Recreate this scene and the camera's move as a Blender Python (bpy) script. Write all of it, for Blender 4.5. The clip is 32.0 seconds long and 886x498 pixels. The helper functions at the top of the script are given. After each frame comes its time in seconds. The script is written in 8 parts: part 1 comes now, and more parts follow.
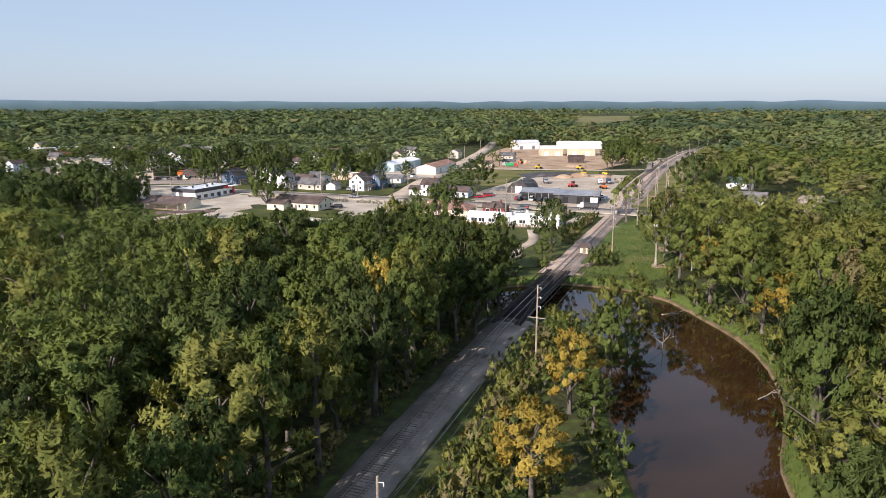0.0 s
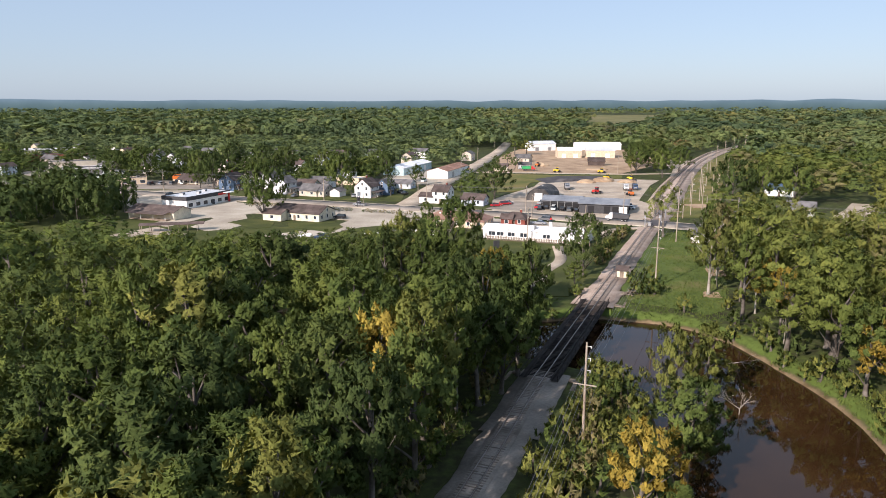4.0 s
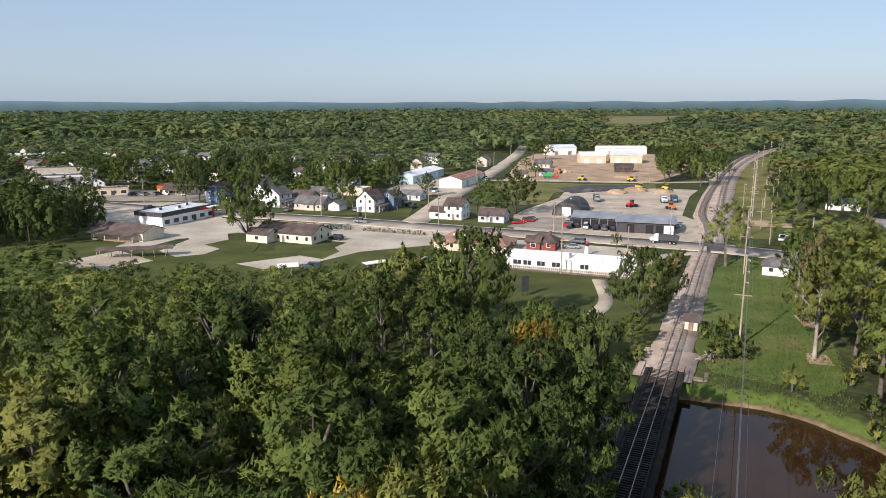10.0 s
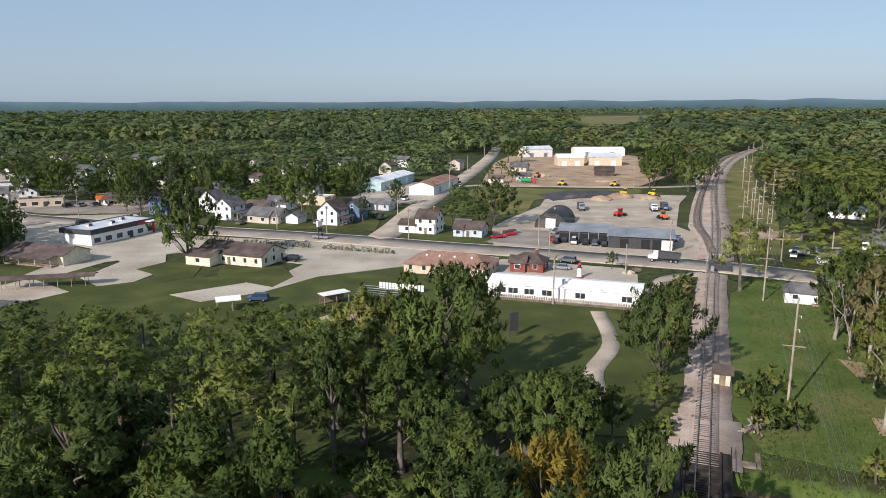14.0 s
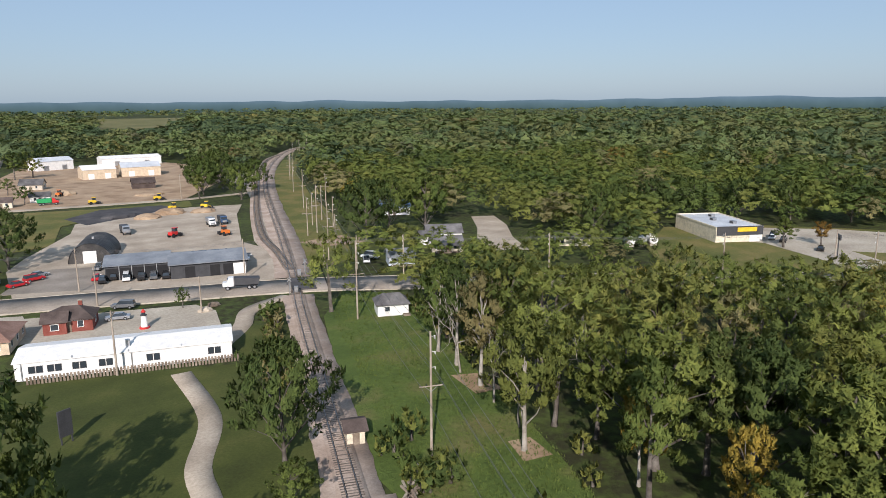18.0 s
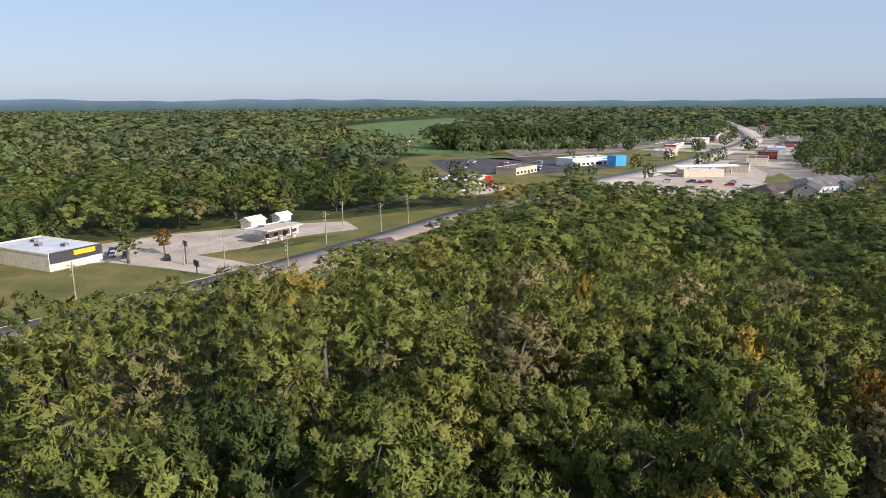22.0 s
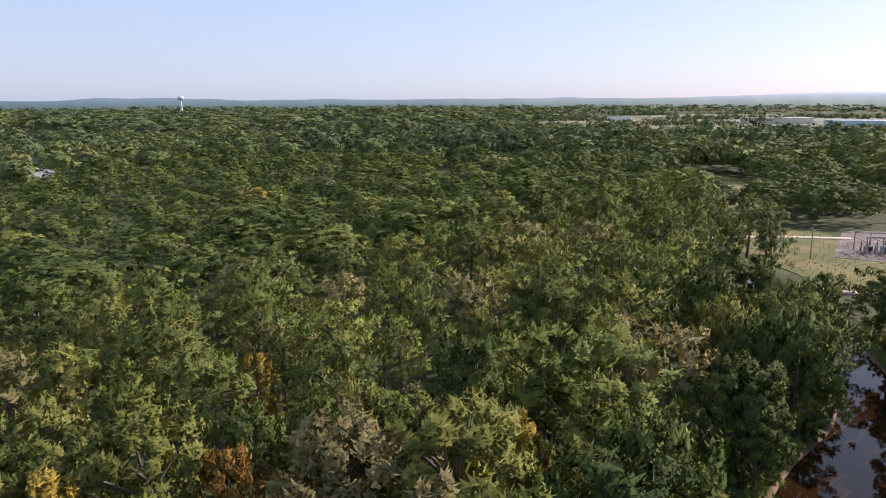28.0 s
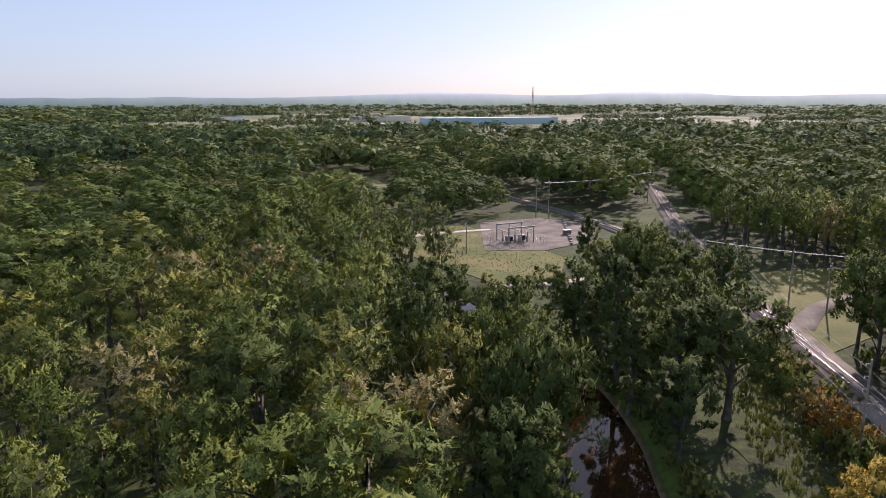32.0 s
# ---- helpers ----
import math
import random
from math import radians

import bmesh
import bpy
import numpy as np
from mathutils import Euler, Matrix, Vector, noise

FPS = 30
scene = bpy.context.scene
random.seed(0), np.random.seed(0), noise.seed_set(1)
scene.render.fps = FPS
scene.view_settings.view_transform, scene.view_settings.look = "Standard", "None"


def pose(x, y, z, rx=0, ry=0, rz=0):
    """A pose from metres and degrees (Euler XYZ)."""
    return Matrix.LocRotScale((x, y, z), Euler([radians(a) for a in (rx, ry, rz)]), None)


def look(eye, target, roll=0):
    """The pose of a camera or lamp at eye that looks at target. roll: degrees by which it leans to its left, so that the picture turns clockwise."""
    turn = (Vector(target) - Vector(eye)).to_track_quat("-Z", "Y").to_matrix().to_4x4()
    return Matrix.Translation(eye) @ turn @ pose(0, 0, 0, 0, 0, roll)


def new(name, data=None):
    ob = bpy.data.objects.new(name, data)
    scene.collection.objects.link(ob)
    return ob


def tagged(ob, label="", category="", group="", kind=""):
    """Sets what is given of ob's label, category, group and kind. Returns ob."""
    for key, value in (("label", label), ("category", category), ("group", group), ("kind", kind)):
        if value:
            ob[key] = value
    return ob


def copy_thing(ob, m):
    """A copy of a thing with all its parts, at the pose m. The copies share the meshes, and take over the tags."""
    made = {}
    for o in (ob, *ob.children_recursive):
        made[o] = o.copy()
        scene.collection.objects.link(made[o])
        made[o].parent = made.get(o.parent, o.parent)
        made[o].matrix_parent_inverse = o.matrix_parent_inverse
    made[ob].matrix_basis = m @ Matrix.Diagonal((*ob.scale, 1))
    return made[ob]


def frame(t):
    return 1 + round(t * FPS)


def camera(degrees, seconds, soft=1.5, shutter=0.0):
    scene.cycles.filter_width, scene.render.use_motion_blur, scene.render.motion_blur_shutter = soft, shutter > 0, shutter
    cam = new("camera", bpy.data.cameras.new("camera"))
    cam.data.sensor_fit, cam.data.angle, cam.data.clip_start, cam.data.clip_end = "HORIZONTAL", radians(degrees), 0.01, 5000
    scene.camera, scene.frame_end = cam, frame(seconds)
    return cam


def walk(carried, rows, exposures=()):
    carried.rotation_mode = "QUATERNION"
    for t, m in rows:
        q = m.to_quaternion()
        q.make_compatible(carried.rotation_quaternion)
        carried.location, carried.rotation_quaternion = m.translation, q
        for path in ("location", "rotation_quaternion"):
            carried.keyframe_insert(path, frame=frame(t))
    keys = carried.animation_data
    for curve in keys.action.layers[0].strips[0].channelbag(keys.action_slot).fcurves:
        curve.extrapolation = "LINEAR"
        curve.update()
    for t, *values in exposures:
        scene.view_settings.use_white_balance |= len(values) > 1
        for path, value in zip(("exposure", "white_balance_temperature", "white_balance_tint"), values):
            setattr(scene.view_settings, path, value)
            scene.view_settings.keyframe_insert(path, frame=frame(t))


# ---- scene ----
cam = camera(65.1, 32.0, soft=0.85)
METRES, EYE, TILT, LEAN, TURN = 210.0, 42.0, -11.9, 0.0, 0.0
ROWS = [
    (0.0, 0.0, 0.0, 0.0, 0.0, 0.0, -0.0),
    (0.5, -0.0008, 0.0153, 0.0037, 0.11, -0.02, -0.01),
    (1.0, -0.0016, 0.0308, 0.0074, 0.22, -0.04, -0.03),
    (1.5, -0.0023, 0.0464, 0.0109, 0.34, -0.05, -0.05),
    (2.0, -0.0031, 0.0621, 0.0144, 0.45, -0.05, -0.08),
    (2.5, -0.0038, 0.0779, 0.0178, 0.56, -0.07, -0.09),
    (3.0, -0.0045, 0.0939, 0.0211, 0.65, -0.07, -0.11),
    (3.5, -0.0051, 0.1097, 0.0245, 0.75, -0.09, -0.13),
    (5.5, -0.0079, 0.1727, 0.0376, 1.08, -0.04, -0.22),
    (6.0, -0.0084, 0.1881, 0.0409, 1.17, -0.04, -0.23),
    (6.5, -0.0089, 0.2034, 0.0441, 1.26, -0.04, -0.23),
    (7.0, -0.0094, 0.2183, 0.047, 1.34, -0.0, -0.21),
    (7.5, -0.0099, 0.2331, 0.0499, 1.42, 0.01, -0.23),
    (8.0, -0.0103, 0.2479, 0.053, 1.5, 0.02, -0.23),
    (8.5, -0.0108, 0.2626, 0.0562, 1.58, 0.01, -0.23),
    (9.0, -0.0113, 0.2773, 0.0591, 1.66, 0.01, -0.24),
    (9.5, -0.0119, 0.2924, 0.0622, 1.73, 0.02, -0.26),
    (10.0, -0.0124, 0.3073, 0.0655, 1.81, 0.02, -0.25),
    (10.5, -0.013, 0.3232, 0.0687, 1.88, 0.03, -0.26),
    (11.0, -0.0134, 0.339, 0.0721, 1.96, 0.0, -0.26),
    (11.5, -0.0139, 0.3551, 0.0757, 2.03, -0.02, -0.26),
    (12.0, -0.0144, 0.3711, 0.0793, 2.1, -0.03, -0.25),
    (12.5, -0.0149, 0.3874, 0.0829, 2.17, -0.04, -0.26),
    (13.0, -0.0153, 0.4037, 0.0863, 2.22, -0.03, -0.25),
    (13.5, -0.0156, 0.42, 0.09, 1.1, -0.02, -0.01),
    (15.5, -0.0164, 0.4822, 0.1046, -8.82, -0.21, 2.11),
    (16.0, -0.0156, 0.498, 0.1081, -13.88, -0.42, 3.18),
    (16.5, -0.0143, 0.5138, 0.1118, -19.55, -0.78, 4.34),
    (17.0, -0.0121, 0.5294, 0.1156, -25.33, -1.24, 5.47),
    (17.5, -0.0091, 0.5452, 0.1192, -31.15, -1.81, 6.55),
    (18.0, -0.0054, 0.5603, 0.1232, -37.04, -2.5, 7.55),
    (18.5, 0.0003, 0.5752, 0.1268, -43.26, -3.32, 8.54),
    (19.0, 0.0066, 0.5891, 0.1305, -50.1, -4.38, 9.51),
    (19.5, 0.0144, 0.6027, 0.1335, -57.1, -5.55, 10.37),
    (20.0, 0.0231, 0.6154, 0.1359, -64.18, -6.82, 11.07),
    (20.5, 0.033, 0.6271, 0.138, -71.3, -8.18, 11.61),
    (21.0, 0.044, 0.6376, 0.1398, -78.4, -9.61, 11.97),
    (21.5, 0.0558, 0.6468, 0.1414, -85.45, -11.06, 12.16),
    (22.0, 0.0685, 0.6544, 0.1426, -92.48, -12.51, 12.19),
    (22.5, 0.0819, 0.6608, 0.1437, -99.31, -13.92, 12.07),
    (23.0, 0.0958, 0.6658, 0.1447, -104.97, -15.07, 11.81),
    (23.5, 0.1101, 0.669, 0.1455, -109.62, -16.0, 11.53),
    (24.0, 0.1249, 0.6705, 0.1458, -115.25, -17.08, 11.08),
    (24.5, 0.1396, 0.6704, 0.1458, -121.22, -18.18, 10.48),
    (25.0, 0.1543, 0.669, 0.1455, -127.06, -19.2, 9.79),
    (25.5, 0.1688, 0.6661, 0.1445, -132.84, -20.12, 9.01),
    (27.5, 0.2208, 0.6408, 0.1385, -156.47, -23.04, 5.06),
    (28.0, 0.2322, 0.6311, 0.1362, -162.26, -23.49, 3.88),
    (28.5, 0.2419, 0.621, 0.1338, -167.66, -23.8, 2.76),
    (29.0, 0.2516, 0.6094, 0.1313, -171.88, -24.0, 1.86),
    (29.5, 0.2599, 0.5966, 0.1284, -172.13, -24.03, 1.76),
    (30.0, 0.2664, 0.5828, 0.1253, -173.45, -24.07, 1.47),
    (30.5, 0.2721, 0.5685, 0.1222, -178.86, -24.13, 0.34),
    (31.0, 0.2772, 0.554, 0.1191, -184.4, -24.09, -0.89),
    (31.5, 0.2808, 0.5387, 0.1157, -188.98, -23.97, -1.83),
    (32.0, 0.2836, 0.5235, 0.1126, -192.56, -23.85, -2.58),
]
walk(cam, [(t, pose(0, 0, EYE, TILT, LEAN, TURN) @ pose(METRES * x, METRES * y, METRES * z, 90 + pitch, roll, yaw)) for t, x, y, z, yaw, pitch, roll in ROWS], exposures=[(0, 0.6, 6350, 23), (9, 0.48, 6300, 20), (13, 0.32, 6150, 18), (16, 0.18, 6050, 17), (19, 0.24, 6050, 18), (21, 0.4, 6150, 22), (24, 0.58, 6250, 29), (27.5, 0.76, 6300, 32), (32, 0.58, 6300, 31)])

# ---------------------------------------------------------------- daylight
SUN_EL, SUN_ROT = radians(29.3), radians(219.8)
world = bpy.data.worlds.new("sky")
scene.world = world
world.use_nodes = True
_sky = world.node_tree.nodes.new("ShaderNodeTexSky")
_sky.sky_type, _sky.sun_disc = "NISHITA", False
_sky.sun_elevation, _sky.sun_rotation = SUN_EL, SUN_ROT
_sky.air_density, _sky.dust_density, _sky.ozone_density = 1.0, 0.8, 3.2
_bg = world.node_tree.nodes["Background"]
_bg.inputs["Strength"].default_value = 0.091
# the summer haze evens the clear sky out to a pale blue
_veil = world.node_tree.nodes.new("ShaderNodeMix")
_veil.data_type = "RGBA"
_veil.inputs[0].default_value = 0.62
_veil.inputs[7].default_value = (3.75, 5.0, 5.85, 1)
world.node_tree.links.new(_sky.outputs[0], _veil.inputs[6])
world.node_tree.links.new(_veil.outputs[2], _bg.inputs["Color"])
sun = new("sun", bpy.data.lights.new("sun", "SUN"))
sun.data.energy, sun.data.angle, sun.data.color = 4.7, radians(0.6), (1.0, 0.915, 0.78)
_sd = Vector((math.cos(SUN_EL) * math.sin(SUN_ROT), math.cos(SUN_EL) * math.cos(SUN_ROT), math.sin(SUN_EL)))
sun.matrix_world = look(_sd * 300, (0, 0, 0))

# ---------------------------------------------------------------- materials


def mat_base(name, rough=0.8, metal=0.0, spec=0.3):
    m = bpy.data.materials.new(name)
    m.use_nodes = True
    b = m.node_tree.nodes["Principled BSDF"]
    b.inputs["Roughness"].default_value = rough
    b.inputs["Metallic"].default_value = metal
    b.inputs["Specular IOR Level"].default_value = spec
    return m, m.node_tree, b


def node(nt, kind, **props):
    n = nt.nodes.new(kind)
    for k, v in props.items():
        if k in n.inputs:
            n.inputs[k].default_value = v
    return n


def noise_fac(nt, scale, detail=4.0, coord="pos", rough=0.55):
    n = node(nt, "ShaderNodeTexNoise", Scale=scale, Detail=detail, Roughness=rough)
    if coord == "pos":
        g = nt.nodes.new("ShaderNodeNewGeometry")
        nt.links.new(g.outputs["Position"], n.inputs["Vector"])
    else:
        c = nt.nodes.new("ShaderNodeTexCoord")
        nt.links.new(c.outputs["Object"], n.inputs["Vector"])
    return n.outputs["Fac"]


def ramp(nt, fac, stops):
    r = nt.nodes.new("ShaderNodeValToRGB")
    els = r.color_ramp.elements
    while len(els) < len(stops):
        els.new(0.5)
    for e, (p, c) in zip(els, stops):
        e.position, e.color = p, (*c, 1)
    nt.links.new(fac, r.inputs["Fac"])
    return r.outputs["Color"]


def mix(nt, fac, a, b, blend="MIX"):
    m = nt.nodes.new("ShaderNodeMix")
    m.data_type, m.blend_type = "RGBA", blend
    for sock, v in ((m.inputs[0], fac), (m.inputs[6], a), (m.inputs[7], b)):
        if hasattr(v, "links"):
            nt.links.new(v, sock)
        elif isinstance(v, tuple):
            sock.default_value = (*v, 1)
        else:
            sock.default_value = v
    return m.outputs[2]


def bump(nt, b, fac, strength, dist=0.05):
    n = node(nt, "ShaderNodeBump", Strength=strength, Distance=dist)
    nt.links.new(fac, n.inputs["Height"])
    nt.links.new(n.outputs["Normal"], b.inputs["Normal"])


def surface(name, colours, big=0.15, small=3.0, rough=0.85, metal=0.0, spec=0.25, coord="pos", relief=0.4, dist=0.05, vary=0.0):
    """A weathered surface: three tones spread by a broad noise, a finer grain over it, and relief."""
    m, nt, b = mat_base(name, rough, metal, spec)
    lo, mid, hi = colours
    col = ramp(nt, noise_fac(nt, big, 5.0, coord), [(0.32, lo), (0.5, mid), (0.68, hi)])
    fine = noise_fac(nt, small, 5.0, coord, 0.7)
    grain = ramp(nt, fine, [(0.25, (0.72, 0.72, 0.72)), (0.75, (1.22, 1.22, 1.22))])
    col = mix(nt, 1.0, col, grain, "MULTIPLY")
    if vary:
        oi = nt.nodes.new("ShaderNodeObjectInfo")
        v = ramp(nt, oi.outputs["Random"], [(0.0, (1 - vary,) * 3), (1.0, (1 + vary,) * 3)])
        col = mix(nt, 1.0, col, v, "MULTIPLY")
    nt.links.new(col, b.inputs["Base Color"])
    bump(nt, b, fine, relief, dist)
    return m


def paint(name, c, rough=0.6, metal=0.0, wear=0.18, scale=0.8, spec=0.35):
    c2 = tuple(x * (1 - wear) for x in c)
    c3 = tuple(min(1, x * (1 + wear * 0.5)) for x in c)
    return surface(name, (c2, c, c3), scale, 9.0, rough, metal, spec, relief=0.12, dist=0.02)


def leaf(name, dark, mid, light, transl=0.12, fine=9.0, spread=0.5, gaps=0.41):
    """Leafy sprays: a tone for each tree or stand, and one for each spray, with light coming through and gaps between the leaves."""
    m, nt, b = mat_base(name, 0.8, 0.0, 0.06)
    oi = nt.nodes.new("ShaderNodeObjectInfo")
    geo = nt.nodes.new("ShaderNodeNewGeometry")
    stand = noise_fac(nt, 0.085, 2.0)
    tone = node(nt, "ShaderNodeMath")
    tone.operation = "MULTIPLY_ADD"
    nt.links.new(oi.outputs["Random"], tone.inputs[0])
    tone.inputs[1].default_value = 0.34
    nt.links.new(stand, tone.inputs[2])
    col = ramp(nt, tone.outputs[0], [(0.36, dark), (0.62, mid), (0.9, light)])
    each = ramp(nt, geo.outputs["Random Per Island"], [(0.0, (1 - 0.4 * spread, 1 - 0.36 * spread, 1 - 0.4 * spread)), (0.6, (1.0, 1.0, 1.0)), (1.0, (1 + 0.5 * spread, 1 + 0.4 * spread, 1 + 0.15 * spread))])
    col = mix(nt, 1.0, col, each, "MULTIPLY")
    nt.links.new(col, b.inputs["Base Color"])
    tr = nt.nodes.new("ShaderNodeBsdfTranslucent")
    nt.links.new(mix(nt, 1.0, col, (1.25, 1.2, 0.6), "MULTIPLY"), tr.inputs["Color"])
    sh = nt.nodes.new("ShaderNodeMixShader")
    sh.inputs[0].default_value = transl
    nt.links.new(b.outputs[0], sh.inputs[1])
    nt.links.new(tr.outputs[0], sh.inputs[2])
    gap = node(nt, "ShaderNodeMath")
    gap.operation = "GREATER_THAN"
    nt.links.new(noise_fac(nt, fine, 1.5, rough=0.6), gap.inputs[0])
    gap.inputs[1].default_value = gaps
    clear = nt.nodes.new("ShaderNodeBsdfTransparent")
    cut = nt.nodes.new("ShaderNodeMixShader")
    nt.links.new(gap.outputs[0], cut.inputs[0])
    nt.links.new(clear.outputs[0], cut.inputs[1])
    nt.links.new(sh.outputs[0], cut.inputs[2])
    nt.links.new(cut.outputs[0], nt.nodes["Material Output"].inputs["Surface"])
    return m


LEAF = [
    leaf("leaves_green", (0.057, 0.083, 0.023), (0.084, 0.117, 0.032), (0.126, 0.157, 0.040)),
    leaf("leaves_dark_green", (0.047, 0.068, 0.023), (0.066, 0.094, 0.029), (0.096, 0.124, 0.036)),
    leaf("leaves_olive", (0.100, 0.118, 0.032), (0.140, 0.156, 0.040), (0.190, 0.196, 0.052)),
    leaf("leaves_yellow", (0.19, 0.145, 0.028), (0.29, 0.215, 0.042), (0.38, 0.29, 0.06)),
    leaf("leaves_rust", (0.14, 0.085, 0.024), (0.21, 0.125, 0.032), (0.26, 0.165, 0.04)),
    leaf("leaves_grey_brown", (0.131, 0.119, 0.053), (0.184, 0.162, 0.073), (0.237, 0.204, 0.094)),
    # lighter leaf colour, also carrying some of the eastern wood's sunlit brightness
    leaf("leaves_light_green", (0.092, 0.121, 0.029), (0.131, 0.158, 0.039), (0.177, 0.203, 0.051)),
]
# the same greens where single leaves run together into clumps
CLUMP_TONES = (
    ("green", ((0.059, 0.085, 0.024), (0.086, 0.121, 0.033), (0.130, 0.162, 0.041))), ("dark", ((0.047, 0.071, 0.023), (0.068, 0.096, 0.030), (0.100, 0.128, 0.037))),
    ("olive", ((0.102, 0.121, 0.032), (0.141, 0.158, 0.041), (0.191, 0.197, 0.053))), ("yellow", ((0.158, 0.135, 0.028), (0.233, 0.186, 0.037), (0.307, 0.242, 0.056))),
    ("rust", ((0.121, 0.084, 0.024), (0.167, 0.112, 0.032), (0.214, 0.144, 0.042))), ("grey_brown", ((0.130, 0.121, 0.056), (0.177, 0.163, 0.074), (0.233, 0.205, 0.093))),
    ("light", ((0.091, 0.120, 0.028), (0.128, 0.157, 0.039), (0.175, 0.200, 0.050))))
CLUMP = [leaf("clumps_" + _n, *_c, fine=2.6, spread=0.35, gaps=0.465) for _n, _c in CLUMP_TONES]
TUFT = [leaf("tufts_" + _n, *_c, fine=4.6, spread=0.45, gaps=0.48) for _n, _c in CLUMP_TONES]
BARK = surface("bark", ((0.06, 0.05, 0.04), (0.11, 0.095, 0.08), (0.19, 0.17, 0.15)), 0.7, 6.0, 0.95)
BARK_PALE = surface("pale_bark", ((0.20, 0.18, 0.15), (0.30, 0.27, 0.23), (0.42, 0.39, 0.34)), 0.7, 6.0, 0.95)


def ground_mat():
    """Leaf litter and weeds; wet brown mud below the flood line, bright grass just above it."""
    m, nt, b = mat_base("woodland_ground", 0.95, 0.0, 0.15)
    col = ramp(nt, noise_fac(nt, 0.05, 5.0), [(0.32, (0.030, 0.028, 0.016)), (0.5, (0.040, 0.044, 0.018)), (0.68, (0.062, 0.074, 0.024))])
    geo = nt.nodes.new("ShaderNodeNewGeometry")
    sep = nt.nodes.new("ShaderNodeSeparateXYZ")
    nt.links.new(geo.outputs["Position"], sep.inputs[0])
    wob = node(nt, "ShaderNodeMath")
    wob.operation = "MULTIPLY_ADD"
    nt.links.new(noise_fac(nt, 0.5, 4.0), wob.inputs[0])
    wob.inputs[1].default_value = 1.0
    nt.links.new(sep.outputs["Z"], wob.inputs[2])
    level = nt.nodes.new("ShaderNodeMapRange")
    level.inputs[1].default_value, level.inputs[2].default_value = -1.6, 0.5
    nt.links.new(wob.outputs[0], level.inputs[0])
    mud = ramp(nt, noise_fac(nt, 0.4, 4.0), [(0.3, (0.12, 0.085, 0.045)), (0.7, (0.22, 0.165, 0.10))])
    wet = ramp(nt, level.outputs[0], [(0.12, (1, 1, 1)), (0.34, (0, 0, 0))])
    lush = ramp(nt, level.outputs[0], [(0.2, (0, 0, 0)), (0.42, (1, 1, 1)), (0.78, (0.9, 0.9, 0.9)), (0.97, (0, 0, 0))])
    col = mix(nt, lush, col, (0.085, 0.122, 0.026))
    col = mix(nt, wet, col, mud)
    fine = noise_fac(nt, 0.9, 5.0, rough=0.7)
    col = mix(nt, 1.0, col, ramp(nt, fine, [(0.25, (0.7, 0.7, 0.7)), (0.75, (1.25, 1.25, 1.25))]), "MULTIPLY")
    nt.links.new(col, b.inputs["Base Color"])
    bump(nt, b, fine, 0.8, 0.2)
    return m


GROUND = ground_mat()
LAWN = surface("lawn", ((0.042, 0.052, 0.011), (0.06, 0.073, 0.015), (0.09, 0.094, 0.024)), 0.11, 2.4, 0.95, relief=0.6)
MEADOW = surface("meadow", ((0.06, 0.092, 0.018), (0.088, 0.125, 0.025), (0.145, 0.138, 0.048)), 0.10, 1.3, 0.95, relief=0.9, dist=0.25)
DRYGRASS = surface("dry_grass", ((0.080, 0.096, 0.022), (0.128, 0.126, 0.034), (0.195, 0.155, 0.055)), 0.07, 1.3, 0.95, relief=0.7, dist=0.15)
FARFIELD = surface("far_field", ((0.10, 0.11, 0.035), (0.15, 0.14, 0.05), (0.20, 0.165, 0.075)), 0.012, 0.12, 0.95, relief=0.3)
PATCHWORK = surface("patchwork_fields", ((0.10, 0.13, 0.06), (0.17, 0.17, 0.095), (0.27, 0.235, 0.16)), 0.006, 0.05, 0.95, relief=0.3)
CROP = surface("crop", ((0.075, 0.125, 0.035), (0.095, 0.155, 0.045), (0.12, 0.17, 0.055)), 0.02, 0.3, 0.95, relief=0.3)
GRAVEL = surface("gravel", ((0.3, 0.25, 0.19), (0.4, 0.335, 0.26), (0.5, 0.43, 0.34)), 0.10, 2.2, 0.95, relief=0.5)
BALLAST = surface("ballast", ((0.29, 0.22, 0.175), (0.40, 0.315, 0.255), (0.49, 0.40, 0.335)), 0.16, 3.0, 0.95, relief=0.7)
GREY_BALLAST = surface("grey_ballast", ((0.17, 0.148, 0.125), (0.25, 0.218, 0.188), (0.33, 0.29, 0.25)), 0.16, 3.0, 0.95, relief=0.7)
DARK_BALLAST = surface("dark_ballast", ((0.10, 0.082, 0.066), (0.16, 0.13, 0.108), (0.23, 0.19, 0.16)), 0.16, 3.0, 0.95, relief=0.7)
CONCRETE = surface("concrete_lot", ((0.33, 0.285, 0.225), (0.41, 0.36, 0.285), (0.49, 0.44, 0.355)), 0.09, 1.6, 0.9, relief=0.2)
ASPHALT = surface("worn_asphalt", ((0.195, 0.168, 0.138), (0.265, 0.23, 0.19), (0.33, 0.29, 0.245)), 0.10, 2.5, 0.9, relief=0.25)
TANROAD = surface("pale_concrete_highway", ((0.33, 0.29, 0.235), (0.40, 0.355, 0.295), (0.47, 0.42, 0.355)), 0.05, 1.6, 0.9, relief=0.2)
DARK_ASPHALT = surface("dark_asphalt", ((0.045, 0.043, 0.046), (0.065, 0.062, 0.064), (0.10, 0.095, 0.095)), 0.12, 2.5, 0.9, relief=0.25)
DIRT = surface("bare_dirt", ((0.25, 0.17, 0.105), (0.36, 0.255, 0.165), (0.44, 0.33, 0.22)), 0.10, 2.0, 0.95, relief=0.5)
